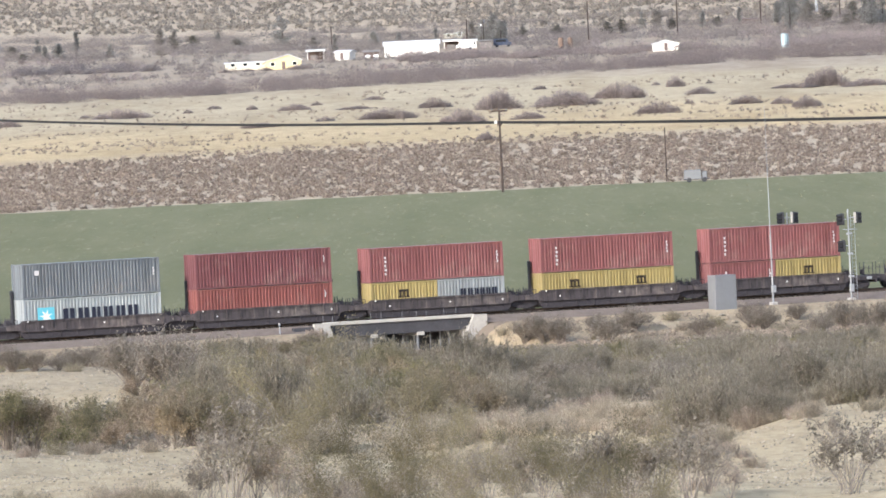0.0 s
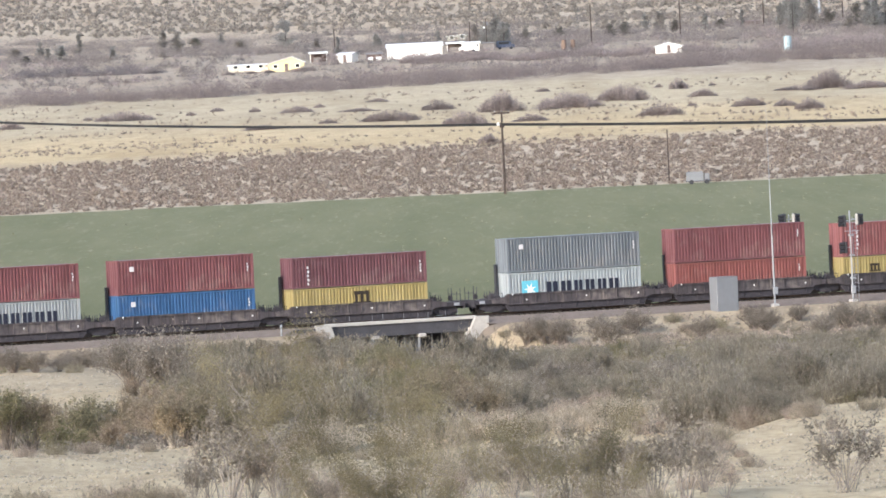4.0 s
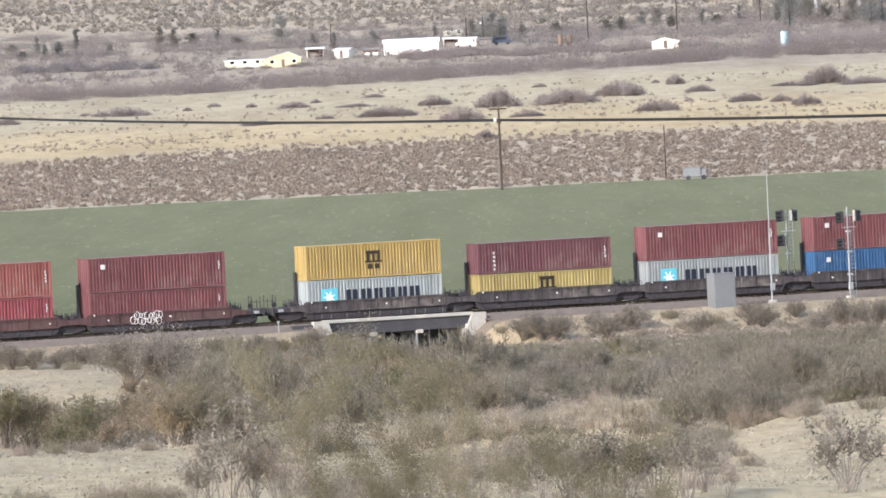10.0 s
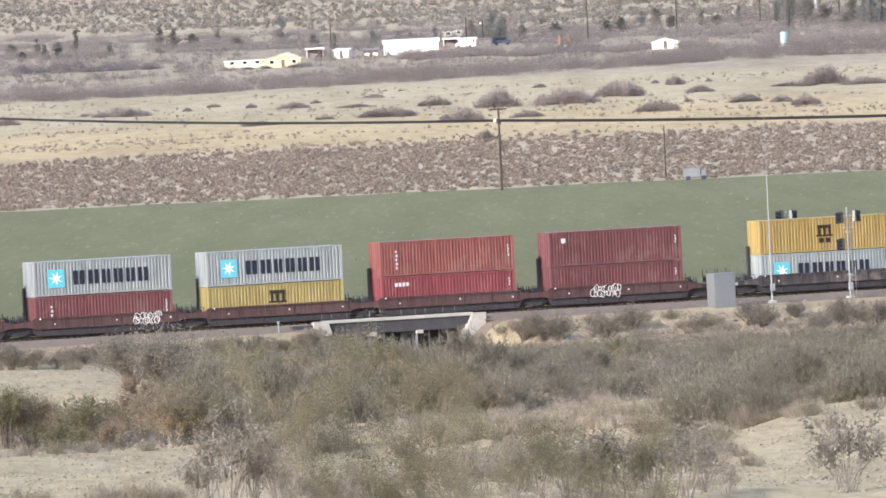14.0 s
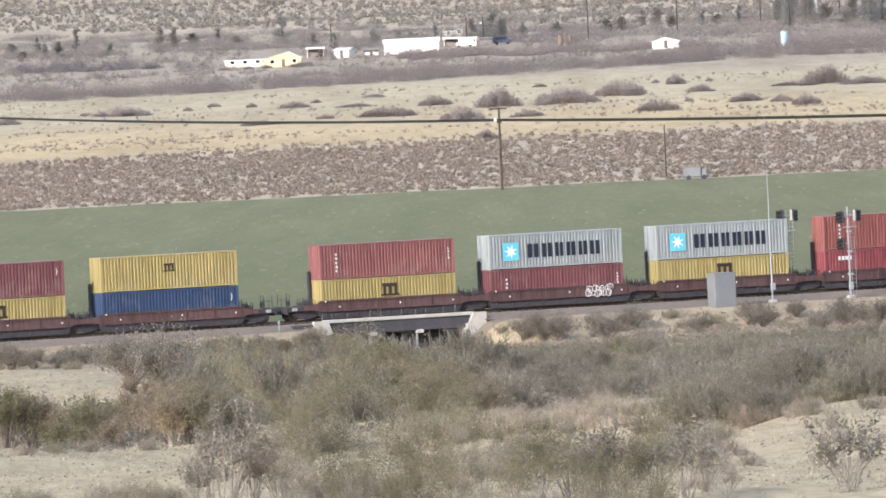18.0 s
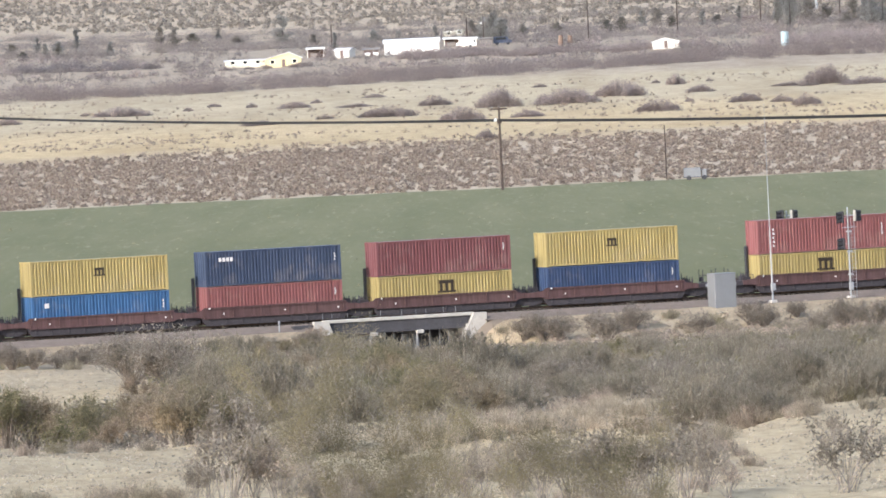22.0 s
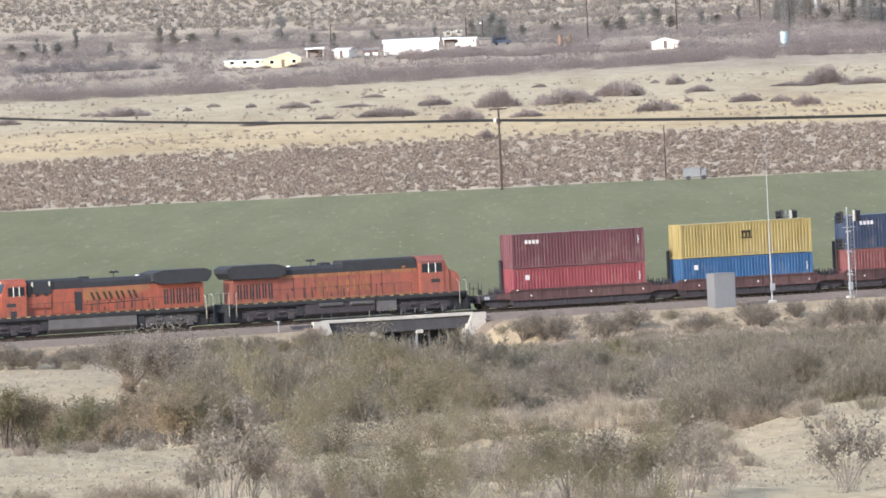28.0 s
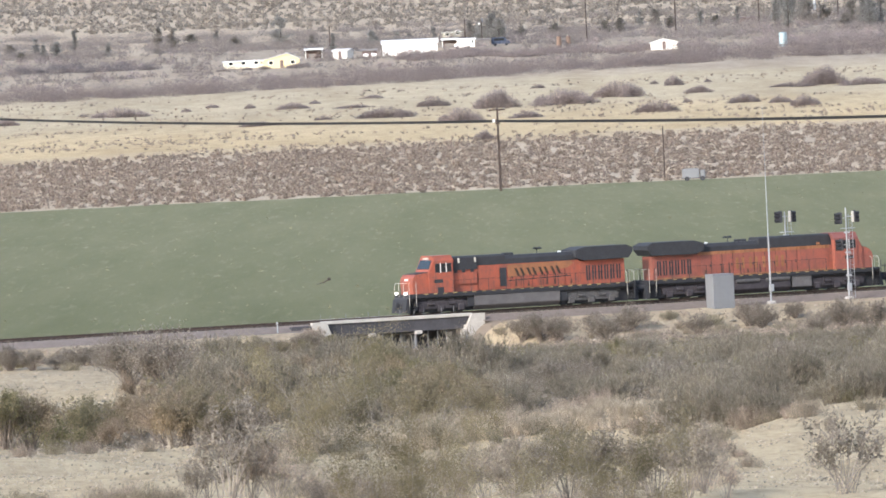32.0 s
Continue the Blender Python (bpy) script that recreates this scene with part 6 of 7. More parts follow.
SLOPE_BUSHES["creosote_bush"] = ((-13.36, 340.0, 1.06), (-12.63, 341.0, 1.10), (-13.63, 389.0, 0.94), (-11.97, 389.0, 1.09), (-11.00, 389.0, 1.06), (-9.38, 364.0, 1.11), (-7.84, 337.0, 1.00), (-7.08, 337.0, 0.88), (-6.06, 394.0, 1.10),
        (-6.95, 394.0, 0.98), (-9.11, 402.0, 0.87), (-12.64, 462.0, 0.79), (-5.96, 465.0, 1.01), (-8.92, 464.0, 1.01), (-4.64, 451.0, 0.84), (-3.28, 450.0, 0.81))
SLOPE_BUSHES["greasewood_bush"] = ((-4.68, 393.0, 1.07), (-14.89, 389.0, 1.06), (-8.27, 337.0, 0.86), (-2.15, 449.0, 0.84), (-3.12, 397.0, 0.67), (-6.29, 371.0, 0.88))
SLOPE_BUSHES["sage_bush"] = ((-12.29, 325.0, 0.49), (-11.46, 327.0, 0.46), (-10.51, 328.0, 0.46), (-8.90, 329.0, 0.43), (-4.57, 337.0, 0.92), (-2.68, 249.0, 0.81), (1.84, 363.0, 0.79), (8.65, 326.0, 0.78), (-9.49, 396.0, 1.08),
        (-10.31, 271.0, 0.71), (-9.94, 272.0, 0.50), (-7.86, 247.0, 0.67), (-7.39, 248.0, 0.62), (-6.81, 247.0, 0.75), (-6.31, 247.0, 0.67), (7.80, 296.0, 0.42), (7.70, 303.0, 0.33), (5.78, 330.0, 0.72),
        (-13.16, 393.0, 0.96), (-5.04, 304.0, 0.83), (-1.57, 251.0, 0.68), (0.88, 307.0, 0.83), (7.22, 305.0, 0.50), (6.89, 314.0, 0.68))
SLOPE_BUSHES["dry_bush"] = ((-12.94, 389.0, 1.36), (-1.37, 340.0, 1.19), (-0.60, 335.0, 1.33), (0.07, 336.0, 1.26), (0.83, 336.0, 1.14), (1.51, 336.0, 1.01), (2.18, 336.0, 0.89), (-4.08, 338.0, 1.43), (-3.41, 340.0, 1.11),
        (-4.66, 337.0, 1.14), (7.43, 333.0, 0.92), (8.12, 332.0, 0.80), (6.95, 332.0, 0.80), (2.87, 337.0, 0.73), (4.23, 337.0, 0.69), (3.37, 336.0, 0.69), (-11.49, 389.0, 0.82), (-2.55, 277.0, 0.67),
        (-3.07, 251.0, 0.91), (-1.10, 259.0, 0.70), (-0.18, 280.0, 0.93), (2.25, 326.0, 0.98), (3.57, 338.0, 0.82), (4.42, 338.0, 0.82), (5.27, 338.0, 0.82), (5.94, 338.0, 0.73), (6.51, 333.0, 0.80))
SLOPE_BUSHES["bare_bush"] = ((-3.85, 247.0, 1.01), (-0.62, 243.0, 0.74), (-1.16, 278.0, 0.47), (1.28, 328.0, 0.67), (-7.02, 248.0, 0.39), (3.26, 328.0, 0.56), (-3.74, 284.0, 0.58), (0.19, 252.0, 0.68), (-1.94, 249.0, 0.51),
        (5.74, 237.0, 0.48), (5.88, 258.0, 0.53))
SLOPE_BUSHES["wispy_bush"] = ((-4.89, 247.0, 1.14), (-5.71, 248.0, 0.49), (-5.42, 249.0, 0.54), (4.06, 229.0, 0.87), (4.85, 237.0, 0.90), (8.27, 238.0, 0.97), (10.24, 304.0, 0.51), (-7.07, 336.0, 0.55), (-4.41, 248.0, 0.81),
        (0.66, 243.0, 0.66), (1.21, 228.0, 0.69), (1.76, 228.0, 0.73), (2.34, 229.0, 0.78), (2.94, 229.0, 0.80), (3.48, 229.0, 0.83), (5.32, 239.0, 0.71))
SLOPE_BUSHES["grey_thicket"] = ((-6.41, 337.0, 0.67), (-14.18, 506.0, 1.06), (-12.39, 500.0, 1.21), (-10.48, 464.0, 0.80), (-15.41, 587.0, 1.01), (-8.71, 417.0, 0.46))
BANK_BUSHES = {}     # place and size
BANK_BUSHES["grey_thicket"] = ((6.45, 934.0, 0.97), (7.92, 932.0, 1.06), (9.30, 930.0, 1.01), (12.34, 936.0, 0.74), (13.07, 921.0, 1.00), (15.41, 937.0, 0.97), (20.83, 929.0, 0.78), (25.34, 940.0, 0.98), (26.25, 936.0, 0.88),
        (32.89, 928.0, 1.10), (34.75, 916.0, 1.09), (29.67, 904.0, 0.85), (-24.70, 640.0, 0.66), (-23.45, 639.0, 0.54), (-22.14, 640.0, 0.41), (29.24, 944.0, 0.61))
BANK_BUSHES["sage_bush"] = ((18.73, 942.0, 1.02), (22.29, 940.0, 1.23), (23.13, 928.0, 1.21), (10.74, 904.0, 0.98), (16.08, 924.0, 1.21), (27.58, 929.0, 1.01), (31.56, 943.0, 1.02), (19.64, 938.0, 0.92), (4.61, 938.0, 0.82),
        (-20.88, 629.0, 0.75), (-10.76, 930.0, 1.31), (-11.45, 927.0, 1.21), (14.00, 937.0, 0.92))
BANK_BUSHES["creosote_bush"] = ((-9.37, 925.0, 0.86), (-11.44, 923.0, 0.80))
for kind, spots in list(SLOPE_BUSHES.items()) + list(BANK_BUSHES.items()):
    for i, (x, y, size) in enumerate(spots):
        o = plant(kind, x, y, size, i + len(kind))
        if kind == "wispy_bush" and i in (0, 3, 4, 5):
            SWAYING.append((o, i))


# how far the wind bends the near creosotes, second by second, in degrees
GUSTS = [(0, -3.2), (1, -4.3), (2, 1.5), (3, 0.5), (4, -3.0), (5, -2.1), (6, -0.6), (7, -7.8), (8, -5.0), (9, -5.5), (10, 1.1), (11, 7.2), (12, 7.5), (13, 4.9), (14, 2.1), (15, -1.5), (16, 3.0), (17, 2.3),
         (18, 1.5), (19, -4.7), (20, -3.2), (21, -2.7), (22, 0.4), (23, 0.6), (24, 3.5), (25, -7.3), (26, -2.0), (27, 4.0), (28, 3.6), (29, 4.6), (30, 4.2), (31, -2.7), (32, 5.2)]
BRANCHES = []


def near_creosote(x, y, boughs, seed, label):
    """A tall thin creosote close to the camera: long bending boughs with tiny leaves on their upper half."""
    rs = np.random.RandomState(seed)
    o = thing("creosote_bush", Matrix.Translation((x, y, gz(x, y) - 0.03)), label, "bush", "near creosote bushes")
    for i, (dx, h, thick) in enumerate(boughs):
        g, tips = Geo(), []
        pts = [Vector((dx * t ** 1.6, 0.25 * math.sin(i * 2.4) * t, h * t)) for t in (0.0, 0.3, 0.55, 0.8, 1.0)]
        for k in range(4):
            g.tube(pts[k], pts[k + 1], 0.0040 - 0.0008 * k, 0.0032 - 0.0008 * k, 4, False)
        for k in range(15):
            t = 1 - 0.6 * rs.uniform(0, 1) ** 1.1
            c = t * 4 if t < 1 else 3.99
            q = pts[int(c)].lerp(pts[int(c) + 1], c - int(c))
            r = q + Vector((rs.normal(0, 0.11) * thick, rs.normal(0, 0.11) * thick, rs.uniform(0.03, 0.2) * thick))
            g.tube(q, r, 0.0015, 0.0008, 3, False)
            tips.append((q, r))
        bough = part("bough", g, B_GREY, o)
        k = int(9000 * thick)
        idx = rs.randint(0, len(tips), k)
        A = np.array([tuple(q) for q, r in tips])[idx]
        B = np.array([tuple(r) for q, r in tips])[idx]
        at = A + (B - A) * rs.uniform(0.2, 1.15, (k, 1)) + rs.normal(0, 0.036, (k, 3))
        v, f = leaves_at(rs, at, 0.0042, 0.5, 0.5)
        part("foliage", np_mesh("foliage", v, f, L_NEARGREEN), None, bough)
        BRANCHES.append((bough, i, seed))
    return o


near_creosote(-0.30, 60.0, ((-0.36, 2.00, 0.9), (-0.37, 1.82, 1.0), (-0.62, 1.74, 1.2), (0.20, 1.84, 0.8), (0.36, 1.62, 0.8), (-0.05, 1.50, 1.4), (0.10, 1.36, 1.5), (-0.77, 1.94, 1.2), (0.55, 1.34, 0.9), (0.04, 1.70, 0.8)), 5, "tall thin olive creosote bush with wind-bent boughs on the near slope")
near_creosote(0.85, 61.0, ((-0.80, 1.62, 1.1), (-0.36, 1.48, 1.1), (-0.24, 1.42, 0.9), (0.10, 1.49, 1.0), (0.26, 1.46, 1.1), (0.0, 1.30, 0.6)), 9, "thin olive creosote bush with short boughs on the near slope")


def sway():
    """Boughs bend with the gusts; the tallest wispy bushes nod a little."""
    for o, i in SWAYING:
        base = o.matrix_basis.copy()
        base = Matrix.LocRotScale(base.translation, base.to_quaternion(), None)
        rows = []
        for k in range(81):
            t = k * 0.4
            a = 0.5 * math.sin(t * 2.1 + i * 1.7) + 0.3 * math.sin(t * 3.7 + i)
            b = 0.4 * math.sin(t * 1.7 + i * 2.3) + 0.3 * math.sin(t * 4.3 + i * 0.6)
            rows.append((t, base @ pose(0, 0, 0, a, b, 0)))
        walk(o, rows)
    for bough, i, seed in BRANCHES:
        share = 1.0 if i == 0 else 0.55 + 0.35 * math.sin(i * 1.9 + seed) ** 2
        walk(bough, [(t, pose(0, 0, 0, 1.2 * math.sin(t * 2.3 + i), share * a + (0 if i == 0 else 1.3 * math.sin(t * 1.9 + i * 2.1)), 0)) for t, a in GUSTS])


def bank_brush():
    """Loose brush along the foot of the railway bank, thick before the bridge and thin on the stony bank beyond it."""
    rs = np.random.RandomState(77)
    for i in range(58):
        s, n = rs.uniform(-30, 4), rs.uniform(10.5, 25)
        kind = ("grey_thicket", "creosote_bush", "sage_bush", "mesquite_bush")[rs.randint(4)]
        q = along(s, n)
        plant(kind, q.x, q.y, rs.uniform(0.40, 0.70) * (1.5 if kind in ("sage_bush", "creosote_bush") else 1.0) * (0.45 if s > -15 else 1.0), i)
    for i in range(30):
        q = along(rs.uniform(6, 47), rs.uniform(9, 30))
        plant("sage_bush" if i % 3 else "dry_bush", q.x, q.y, rs.uniform(0.45, 0.9), i)


bank_brush()
EAST_TAMARISK = [     # place, width, height
    (13.9, 2504, 9.0, 5.0), (28.6, 2509, 12.5, 4.0), (41.7, 2536, 10.8, 4.3), (5.3, 2366, 8.3, 3.5), (9.0, 2108, 3.8, 2.1), (19.2, 2369, 5.9, 1.8), (46.6, 2359, 8.3, 2.9), (55.8, 2627, 3.9, 2.9), (59.6, 2542, 5.7, 2.0),
    (65.9, 2407, 6.0, 2.2), (73.1, 2384, 4.2, 1.7), (77.3, 2359, 5.3, 2.6), (88.9, 2572, 9.6, 4.9), (97.2, 2560, 10.2, 2.0), (82.0, 2567, 10.3, 1.3), (64.1, 2643, 1.6, 0.8), (51.7, 2652, 1.9, 0.9), (24.7, 2673, 2.9, 1.1), (54.5, 2432, 1.9, 1.0)]
WEST_TAMARISK = [
    (-71.9, 2580, 11.6, 2.6), (-96.0, 2534, 5.1, 2.0), (-32.3, 2569, 6.4, 1.8), (-10.1, 2436, 11.0, 2.7), (-0.2, 2532, 6.3, 2.5), (-37.4, 2391, 7.2, 1.2), (-57.2, 2603, 2.1, 1.0), (-51.5, 2629, 3.2, 1.1),
    (-42.4, 2599, 2.3, 1.3), (-27.5, 2602, 2.6, 1.0), (-14.4, 2646, 4.5, 1.1), (-80.8, 2599, 2.1, 0.9), (-24.0, 2432, 3.6, 1.1), (-18.0, 2546, 7.6, 1.0), (-54.5, 2940, 3.2, 1.1), (-48.2, 2944, 2.6, 0.9), (-43.6, 2940, 2.4, 1.2), (-36.2, 2942, 3.4, 1.2), (-6.0, 2960, 7, 2.0), (0.5, 2965, 8, 2.4), (-34.5, 2945, 5, 1.4)]
for i, (x, y, w, h) in enumerate(EAST_TAMARISK + WEST_TAMARISK):
    o = plant("tamarisk", x, y, 1.0, 0)
    o.matrix_basis = Matrix.Translation(o.location) @ pose(0, 0, 0, 0, 0, 180 * (i % 2) + 12 * math.sin(i * 2.1))
    o.scale = (w * 1.2 / 8.5, w * 1.2 / 8.5, h * 0.92 / 3.4)
    for q in o.children:
        q.data = BUSH["tamarisk"][i % 4][0 if q.name.startswith("branchwork") else 1]


def scrub(name, seed, count, y0, y1, spread, size, tris, material, label, accept=None, tall=0.8, leafy=0.27, even=False):
    """Countless small bushes, each a tuft of crossed twigs and leaves, as one sheet of scrub."""
    rs = np.random.RandomState(seed)
    y = rs.uniform(y0, y1, count)
    x = rs.uniform(-1, 1, count) * spread * y
    if even:                             # desert plants keep their distance: one in each cell of a loose grid
        rows = int(math.sqrt(count / 2.6))
        cell = np.arange(count)
        y = y0 + (y1 - y0) * (cell % rows + rs.uniform(0.05, 0.95, count)) / rows
        x = (2 * (cell // rows + rs.uniform(0.05, 0.95, count)) / (count / rows) - 1) * spread * y
    if accept is not None:
        ok = accept(x, y, rs)
        x, y = x[ok], y[ok]
    z = ground_z(x, y)
    k = len(x)
    sz = size * rs.uniform(0.5, 1.5, k)
    d = rs.normal(size=(k, tris, 3))
    d /= np.linalg.norm(d, axis=2)[..., None]
    d *= rs.uniform(0.35, 1.0, (k, tris, 1)) * 0.5
    d[..., 2] = np.abs(d[..., 2]) * 2 * tall + 0.05
    c = np.stack([x, y, z], -1)[:, None, :] + d * sz[:, None, None]
    v, f = leaves_at(rs, c.reshape(-1, 3), 1.0)
    s = np.repeat(np.repeat(sz, tris) * leafy, 3)[:, None]
    cc = np.repeat(c.reshape(-1, 3), 3, 0)
    v = cc + (v - cc) * s
    ob = new(name, np_mesh(name, v, f, material))
    return tagged(ob, label, "scrub", kind="stuff")


patch = lambda size, seed, cut: (lambda x, y, rs: waves(x, y, size, seed) + rs.normal(0, 0.25, len(x)) > cut)
# dense over the flat, thinning out towards the sand on both sides
flat_cover = lambda x, y, rs: rs.uniform(0, 1, len(x)) < np.clip((2132 - 0.28 * np.abs(x - 10) - y) / 70, 0, 1) * np.clip((y - 1612) / np.where(x < -38, 26, 8), 0, 1) * (0.90 - 0.12 * (x > 0) + 0.34 * waves(x, y * 0.06, 3.2, 21))
scrub("brown_scrub", 1, 13000, 1616, 2135, 0.052, 1.04, 18, L_BROWN, "low brown scrub covering the flat beyond the field", flat_cover, tall=0.44)
scrub("sand_scrub", 2, 4900, 2085, 2720, 0.052, 0.8, 12, L_BROWN, "scattered small scrub on pale sand", patch(140, 8, 0.10), tall=0.5)
def thicket_belt(name, seed, humps, x0, x1, edge, deep, tall, wide, label, material=L_MAUVE, patchy=0):
    """A belt of leafless thicket: many soft humps of fine upright twigs behind a wavering front edge."""
    rs = np.random.RandomState(seed)
    x = rs.uniform(x0, x1, humps)
    y = np.interp(x, *edge) + deep * rs.uniform(0, 1, humps) ** 1.3 + 6 * waves(x, 0 * x, 16, seed)
    if patchy:                           # bare ground between the clumps
        keep = waves(x, y * 0.4, patchy, seed) > -0.15
        x, y, humps = x[keep], y[keep], int(keep.sum())
    z = ground_z(x, y)
    h, r = tall * rs.uniform(0.5, 1.15, humps), wide * rs.uniform(0.5, 1.2, humps)
    k = 460
    d = rs.normal(size=(humps, k, 3))
    d /= np.linalg.norm(d, axis=2)[..., None]
    d *= rs.uniform(0.25, 1.06, (humps, k, 1))
    c = np.stack([x, y, z], -1)[:, None, :] + np.stack([d[..., 0] * r[:, None], d[..., 1] * r[:, None], np.abs(d[..., 2]) * h[:, None] + 0.05], -1)
    v, f = leaves_at(rs, c.reshape(-1, 3), 0.17, 0.26, 1.0)
    return tagged(new(name, np_mesh(name, v, f, material)), label, "thicket", kind="stuff")


thicket_belt("tamarisk_belt", 3, 640, -135, 140, ([-135, -72, -8, 40, 68, 100, 140], [2735, 2748, 2772, 2797, 2812, 2828, 2826]), 66, 3.5, 4.4, "belt of mauve-grey leafless thicket along the wash")
thicket_belt("dark_thicket_row", 31, 150, -112, -74, ([-112, -74], [2998, 2980]), 34, 2.2, 3.0, "dark mauve thicket in front of the far trees", L_DARKFAR, 12)
thicket_belt("yard_thicket_row", 32, 240, -8, 72, ([-8, 72], [2950, 2952]), 26, 1.8, 2.6, "mauve thicket below the far yard")
thicket_belt("east_thicket_row", 33, 150, 84, 140, ([84, 140], [2925, 2945]), 60, 2.6, 3.2, "mauve thicket by the far water tank")
thicket_belt("far_brush_belt", 34, 1500, -160, 160, ([-160, 0, 160], [3190, 3080, 2990]), 300, 2.3, 5.0, "grey leafless brush between the far houses and the slope", L_FAR, 34)
scrub("homestead_scrub", 4, 6200, 2845, 3260, 0.055, 2.6, 46, L_FAR, "grey brush between the far houses", patch(40, 10, 0.10), tall=0.55, leafy=0.09)
scrub("mauve_scrub", 14, 1500, 2830, 3120, 0.055, 3.2, 60, L_MAUVE, "patches of mauve-brown thicket round the far houses", patch(46, 13, 0.2), tall=0.45, leafy=0.085)
scrub("hillside_scrub", 5, 7000, 3190, 4300, 0.055, 2.35, 26, L_HILL, "evenly spread desert scrub on the far slope", lambda x, y, rs: y > 3330 - 1.5 * x + 40 * waves(x, y, 90, 15), tall=0.55, leafy=0.25, even=True)
scrub("field_weeds", 11, 420, 965, 1590, 0.045, 0.30, 8, L_WEED, "stray pale weeds in the green field", lambda x, y, rs: x * SP - (y - TRACK_Y) * CP < -9, tall=0.4, leafy=0.3)
bank = lambda x, y, rs: (lambda n: (n > 8.5) & (n < 60))(x * SP - (y - TRACK_Y) * CP)
scrub("bank_scrub", 9, 6200, 850, 960, 0.050, 0.72, 30, L_GREY, "small grey tufts on the sandy bank below the track", bank, tall=0.6, leafy=0.13)
scrub("bank_grass", 10, 4200, 850, 960, 0.050, 0.40, 20, L_STRAW, "pale dry tufts on the sandy bank below the track", bank, tall=0.5, leafy=0.15)
off_sand = lambda x, y, rs: np.array([not open_sand(a / b, b) for a, b in zip(x, y)]) & (x * SP - (y - TRACK_Y) * CP > 16)
def stones(name, seed, count, y0, y1, spread, size, label, accept):
    """Loose stones: little six-cornered lumps half sunk in the sand."""
    rs = np.random.RandomState(seed)
    y = rs.uniform(y0, y1, count)
    x = rs.uniform(-1, 1, count) * spread * y
    ok = accept(x, y, rs)
    x, y = x[ok], y[ok]
    k = len(x)
    s = size * rs.uniform(0.35, 1.6, (k, 1, 1)) ** 1.5
    base = np.array([(1, 0, 0), (0, 1, 0), (-1, 0, 0), (0, -1, 0), (0.1, 0.1, 0.75), (0, 0, -0.5)])[None] * rs.uniform(0.6, 1.3, (k, 6, 3))
    v = np.stack([x, y, ground_z(x, y)], -1)[:, None, :] + base * s
    tri = np.array([(0, 1, 4), (1, 2, 4), (2, 3, 4), (3, 0, 4), (1, 0, 5), (2, 1, 5), (3, 2, 5), (0, 3, 5)])
    f = (np.arange(k)[:, None, None] * 6 + tri[None]).reshape(-1, 3)
    return tagged(new(name, np_mesh(name, v.reshape(-1, 3), f, M_STONE)), label, "stones", kind="stuff")


M_STONE = mat("desert_stone", (0.45, 0.387, 0.297), 0.95, 0, 0.2, 1.0, 8.0, 0.3, island=0.62)
stones("stones", 21, 30000, 240, 360, 0.046, 0.028, "small pale stones strewn over the sand", lambda x, y, rs: np.array([open_sand(a / b, b) or c < 0.25 for a, b, c in zip(x, y, rs.uniform(0, 1, len(x)))]))
stones("bank_stones", 22, 9000, 450, 925, 0.046, 0.075, "pale stones on the sandy bank", lambda x, y, rs: (x * SP - (y - TRACK_Y) * CP > 6))
stones("bank_rocks", 23, 2600, 880, 960, 0.046, 0.24, "pale boulders strewn over the railway bank", lambda x, y, rs: (lambda n, q: (n > 9) & (n < 34) & (q > 3) & (waves(x, y, 14, 44) > 0.0))(x * SP - (y - TRACK_Y) * CP, x * CP + (y - TRACK_Y) * SP))
scrub("brush_cover", 7, 5200, 350, 885, 0.047, 0.95, 34, L_THICKET, "tangled grey brush between the larger bushes", off_sand, tall=0.55, leafy=0.10)
scrub("olive_cover", 8, 3000, 420, 885, 0.047, 1.1, 34, L_OLIVE, "tangled olive brush between the larger bushes", off_sand, tall=0.6, leafy=0.09)
scrub("dry_grass", 6, 15000, 215, 930, 0.047, 0.34, 10, L_STRAW, "thin dry grass and litter between the bushes", lambda x, y, rs: (waves(x, y, 25, 12) + rs.normal(0, 0.4, len(x)) > 0.0) & (x * SP - (y - TRACK_Y) * CP > 9), tall=0.6, leafy=0.12)


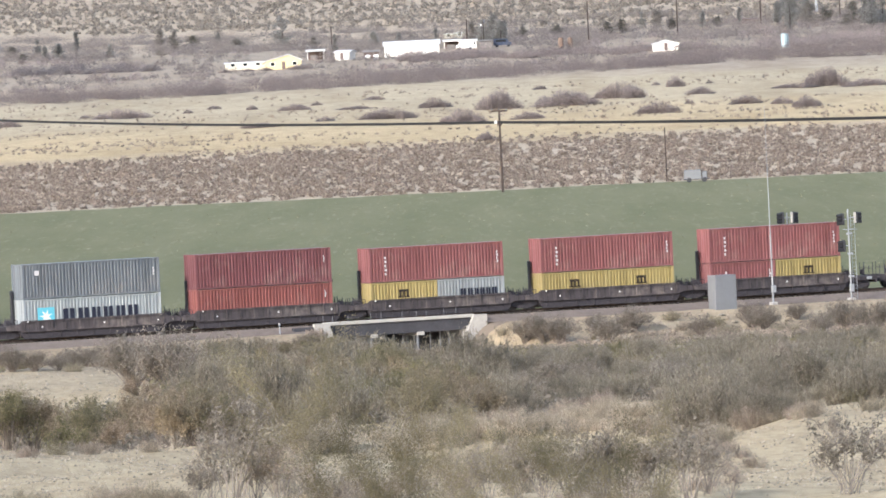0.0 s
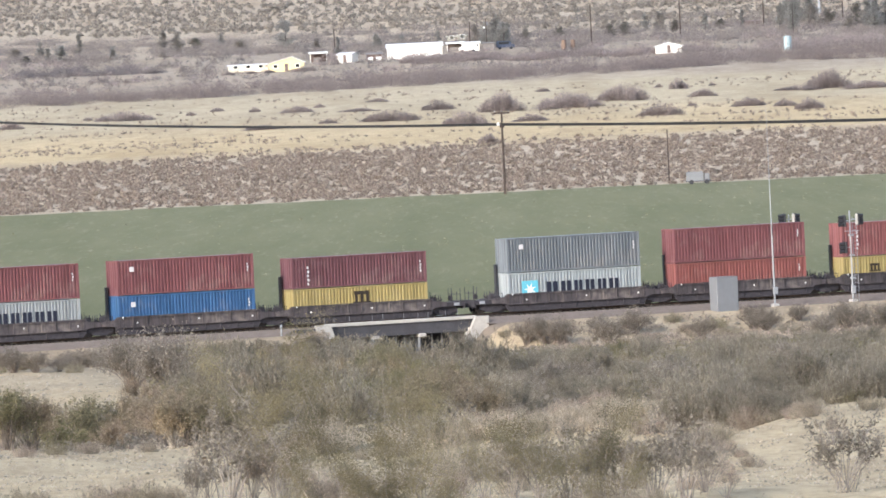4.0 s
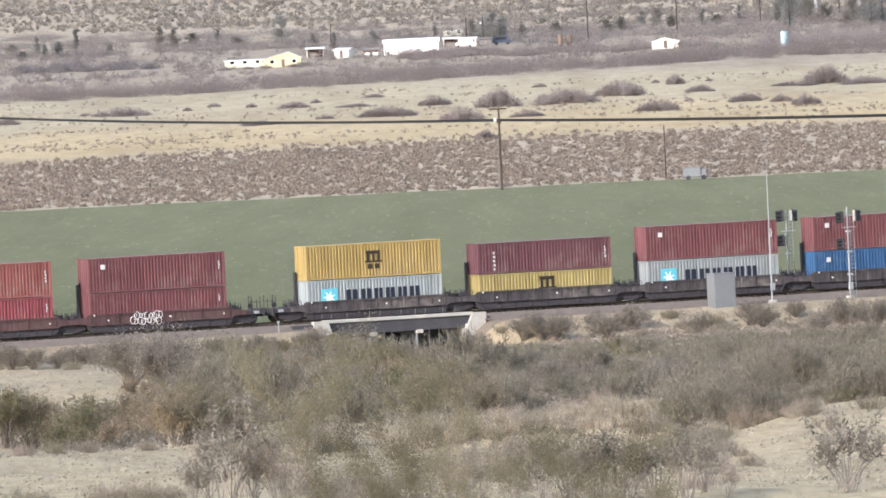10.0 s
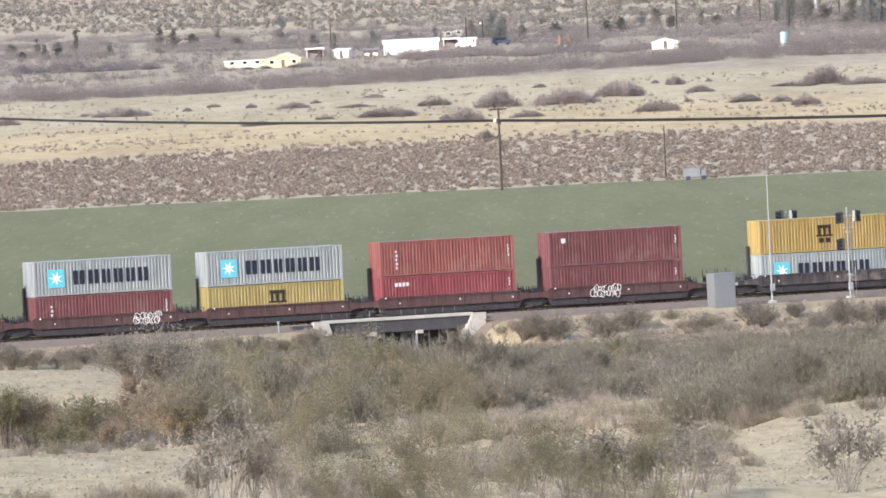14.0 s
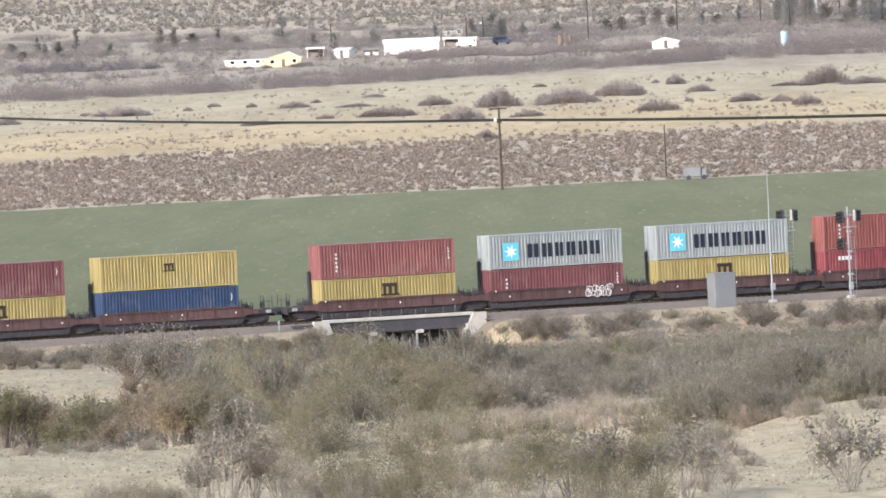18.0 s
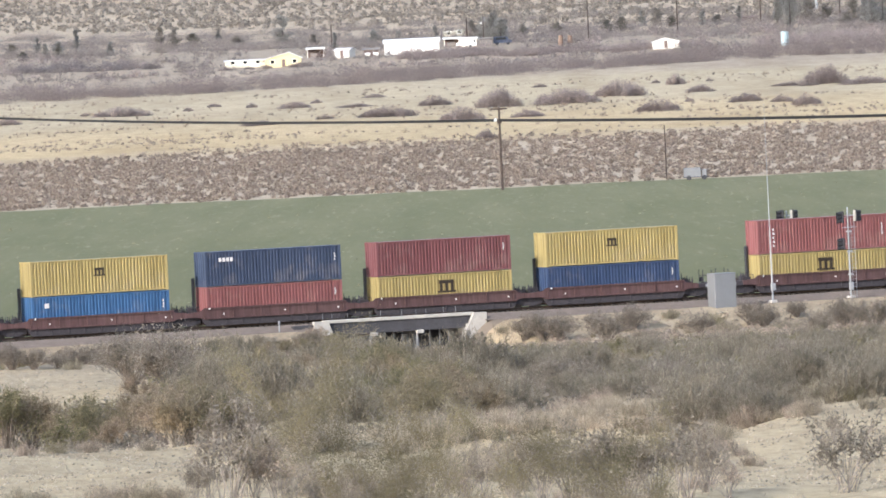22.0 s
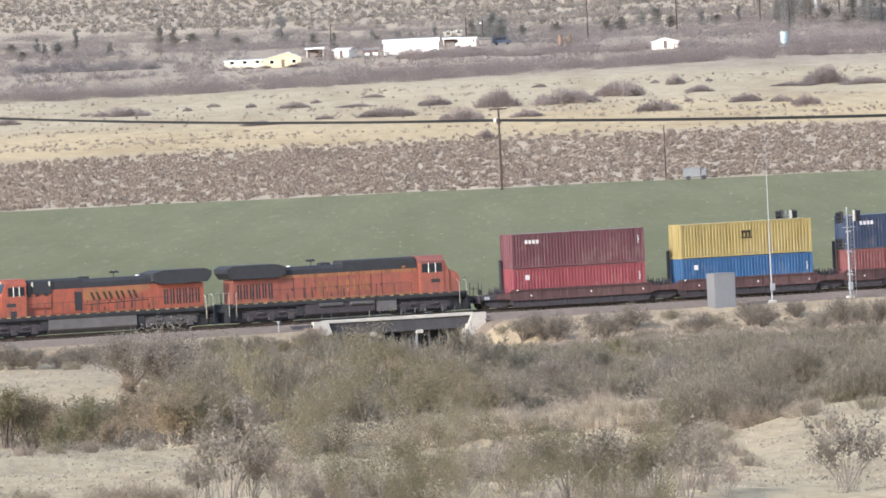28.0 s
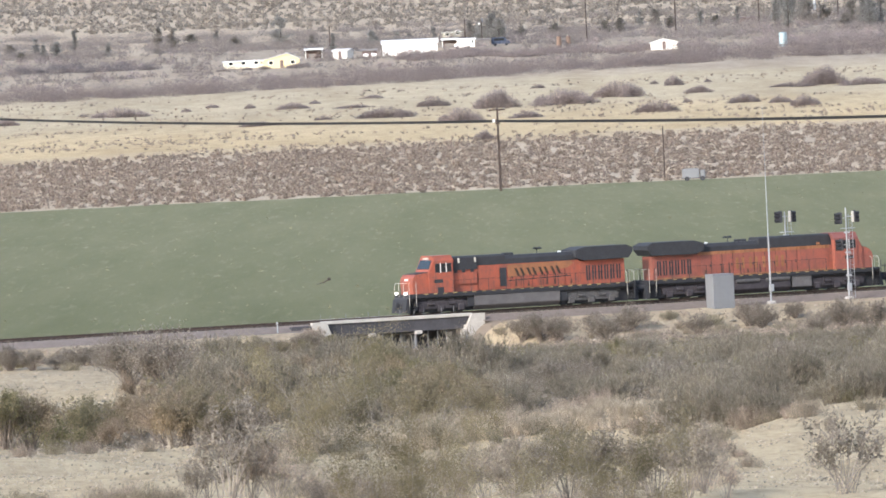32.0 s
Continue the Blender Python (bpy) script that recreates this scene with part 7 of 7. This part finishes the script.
def tree(x, y, h, w, conifer, dark, seed):
    rs = np.random.RandomState(seed)
    label = ("dark narrow conifer among the far scrub" if dark else "grey narrow tree among the far scrub") if conifer else ("dark-leaved tree by the far houses, greyed for haze" if dark else "bare grey tree among the far scrub")
    o = thing("tree", Matrix.Translation((x, y, gz(x, y))), label, "tree", "trees round the far houses")
    g, tips = Geo(), []
    g.tube((0, 0, -0.3), (0.1, 0, h * 0.5), 0.022 * h, 0.014 * h, 7, False).tube((0.1, 0, h * 0.5), (0, 0.1, h * 0.95), 0.014 * h, 0.02, 6, False)
    for i in range(34):
        t = rs.uniform(0.04, 1.0)
        a = rs.uniform(0, 6.283)
        wide = (1.05 - t * 0.8) if conifer else math.sin(math.pi * min(0.93, t * 0.72 + 0.22))
        r = w * 0.68 * wide * rs.uniform(0.5, 1.15)
        p = Vector((0, 0, h * t * 0.88))
        q = p + Vector((math.cos(a) * r, math.sin(a) * r, h * rs.uniform(0.02, 0.14)))
        g.tube(p, q, 0.05, 0.02, 4, False)
        tips.append((p, q))
    part("trunk", g, B_TRUNK if dark else B_MAUVE, o)
    k = 4200 if dark else 2600
    idx = rs.randint(0, len(tips), k)
    A = np.array([tuple(p) for p, q in tips])[idx]
    B = np.array([tuple(q) for p, q in tips])[idx]
    pts = A + (B - A) * rs.uniform(0.15, 1.1, (k, 1)) + rs.normal(0, 0.07 * w, (k, 3))
    pts[:, 2] = np.maximum(pts[:, 2], 0.1)
    v, f = leaves_at(rs, pts, 0.02 * w + 0.11)
    part("crown", np_mesh("crown", v, f, L_TREE if dark else L_PALETREE), None, o)


WEST_TREES = [     # place, height, width, narrow, dark
    (-120.0, 3214, 2.9, 2.9, 0, 0), (-113.8, 3130, 2.5, 2.5, 0, 0), (-112.0, 3198, 5.0, 2.4, 1, 1), (-108.6, 3162, 4.1, 2.1, 1, 1), (-104.4, 3146, 4.9, 2.8, 0, 1), (-102.0, 3232, 5.8, 2.3, 1, 1), (-90.1, 3150, 4.1, 2.2, 1, 1),
    (-74.8, 3102, 8.1, 3.1, 0, 0), (-73.0, 3186, 6.0, 3.5, 0, 0), (-68.9, 3232, 3.2, 3.6, 0, 0), (-61.8, 3246, 3.4, 1.8, 1, 1), (-55.0, 3174, 2.9, 3.8, 0, 0), (-42.5, 3192, 9.0, 4.6, 0, 1), (-33.4, 3156, 3.2, 2.8, 0, 0)]
MIDDLE_TREES = [     # place, height, width, narrow, dark
    (-26.6, 3052, 5.9, 1.7, 1, 1), (-16.7, 3148, 3.8, 3.1, 1, 1), (-9.7, 3192, 2.4, 1.9, 1, 1), (-6.1, 3200, 1.9, 1.9, 0, 0), (0.6, 3184, 3.3, 1.4, 1, 1), (10.7, 3114, 5.9, 4.0, 0, 0), (15.4, 3088, 6.3, 4.6, 0, 1),
    (17.8, 3082, 5.8, 3.1, 0, 1), (24.8, 3126, 3.4, 3.1, 0, 0), (34.5, 3150, 3.1, 2.8, 0, 0), (48.4, 3132, 3.8, 3.1, 0, 0), (52.4, 3138, 4.1, 3.1, 0, 0), (59.2, 3202, 4.5, 2.1, 1, 1), (13.2, 3096, 6.8, 2.6, 0, 1),
    (19.4, 3090, 6.4, 2.4, 0, 1), (16.4, 3072, 8.4, 5.0, 0, 1), (18.3, 3066, 7.6, 3.6, 0, 1)]
EAST_TREES = [     # place, height, width, narrow, dark
    (63.4, 3192, 5.4, 3.5, 0, 0), (66.9, 3152, 3.5, 2.5, 0, 0), (75.1, 3148, 4.9, 1.9, 1, 1), (79.5, 3152, 3.1, 2.5, 0, 0), (86.0, 3170, 5.1, 1.4, 1, 1), (95.8, 3144, 7.5, 2.2, 1, 1), (97.2, 3076, 9.5, 3.4, 0, 1),
    (105.2, 3188, 7.6, 4.1, 0, 1), (108.9, 3128, 5.6, 3.4, 0, 0), (118.0, 3088, 8.6, 2.8, 0, 1), (120.2, 3084, 9.5, 2.8, 0, 1), (122.0, 3064, 9.8, 3.1, 0, 1), (112.7, 3070, 4.0, 3.4, 0, 0), (101.0, 3170, 8.2, 5.0, 0, 1),
    (104.0, 3130, 7.0, 4.6, 0, 0), (99.5, 3200, 7.0, 4.4, 0, 1), (121.0, 3120, 9.0, 5.0, 0, 1), (116.5, 3130, 6.5, 4.2, 0, 0), (118.8, 3060, 8.5, 4.4, 0, 1)]
for i, row in enumerate(WEST_TREES + MIDDLE_TREES + EAST_TREES):
    tree(*row, 200 + i)


motions()
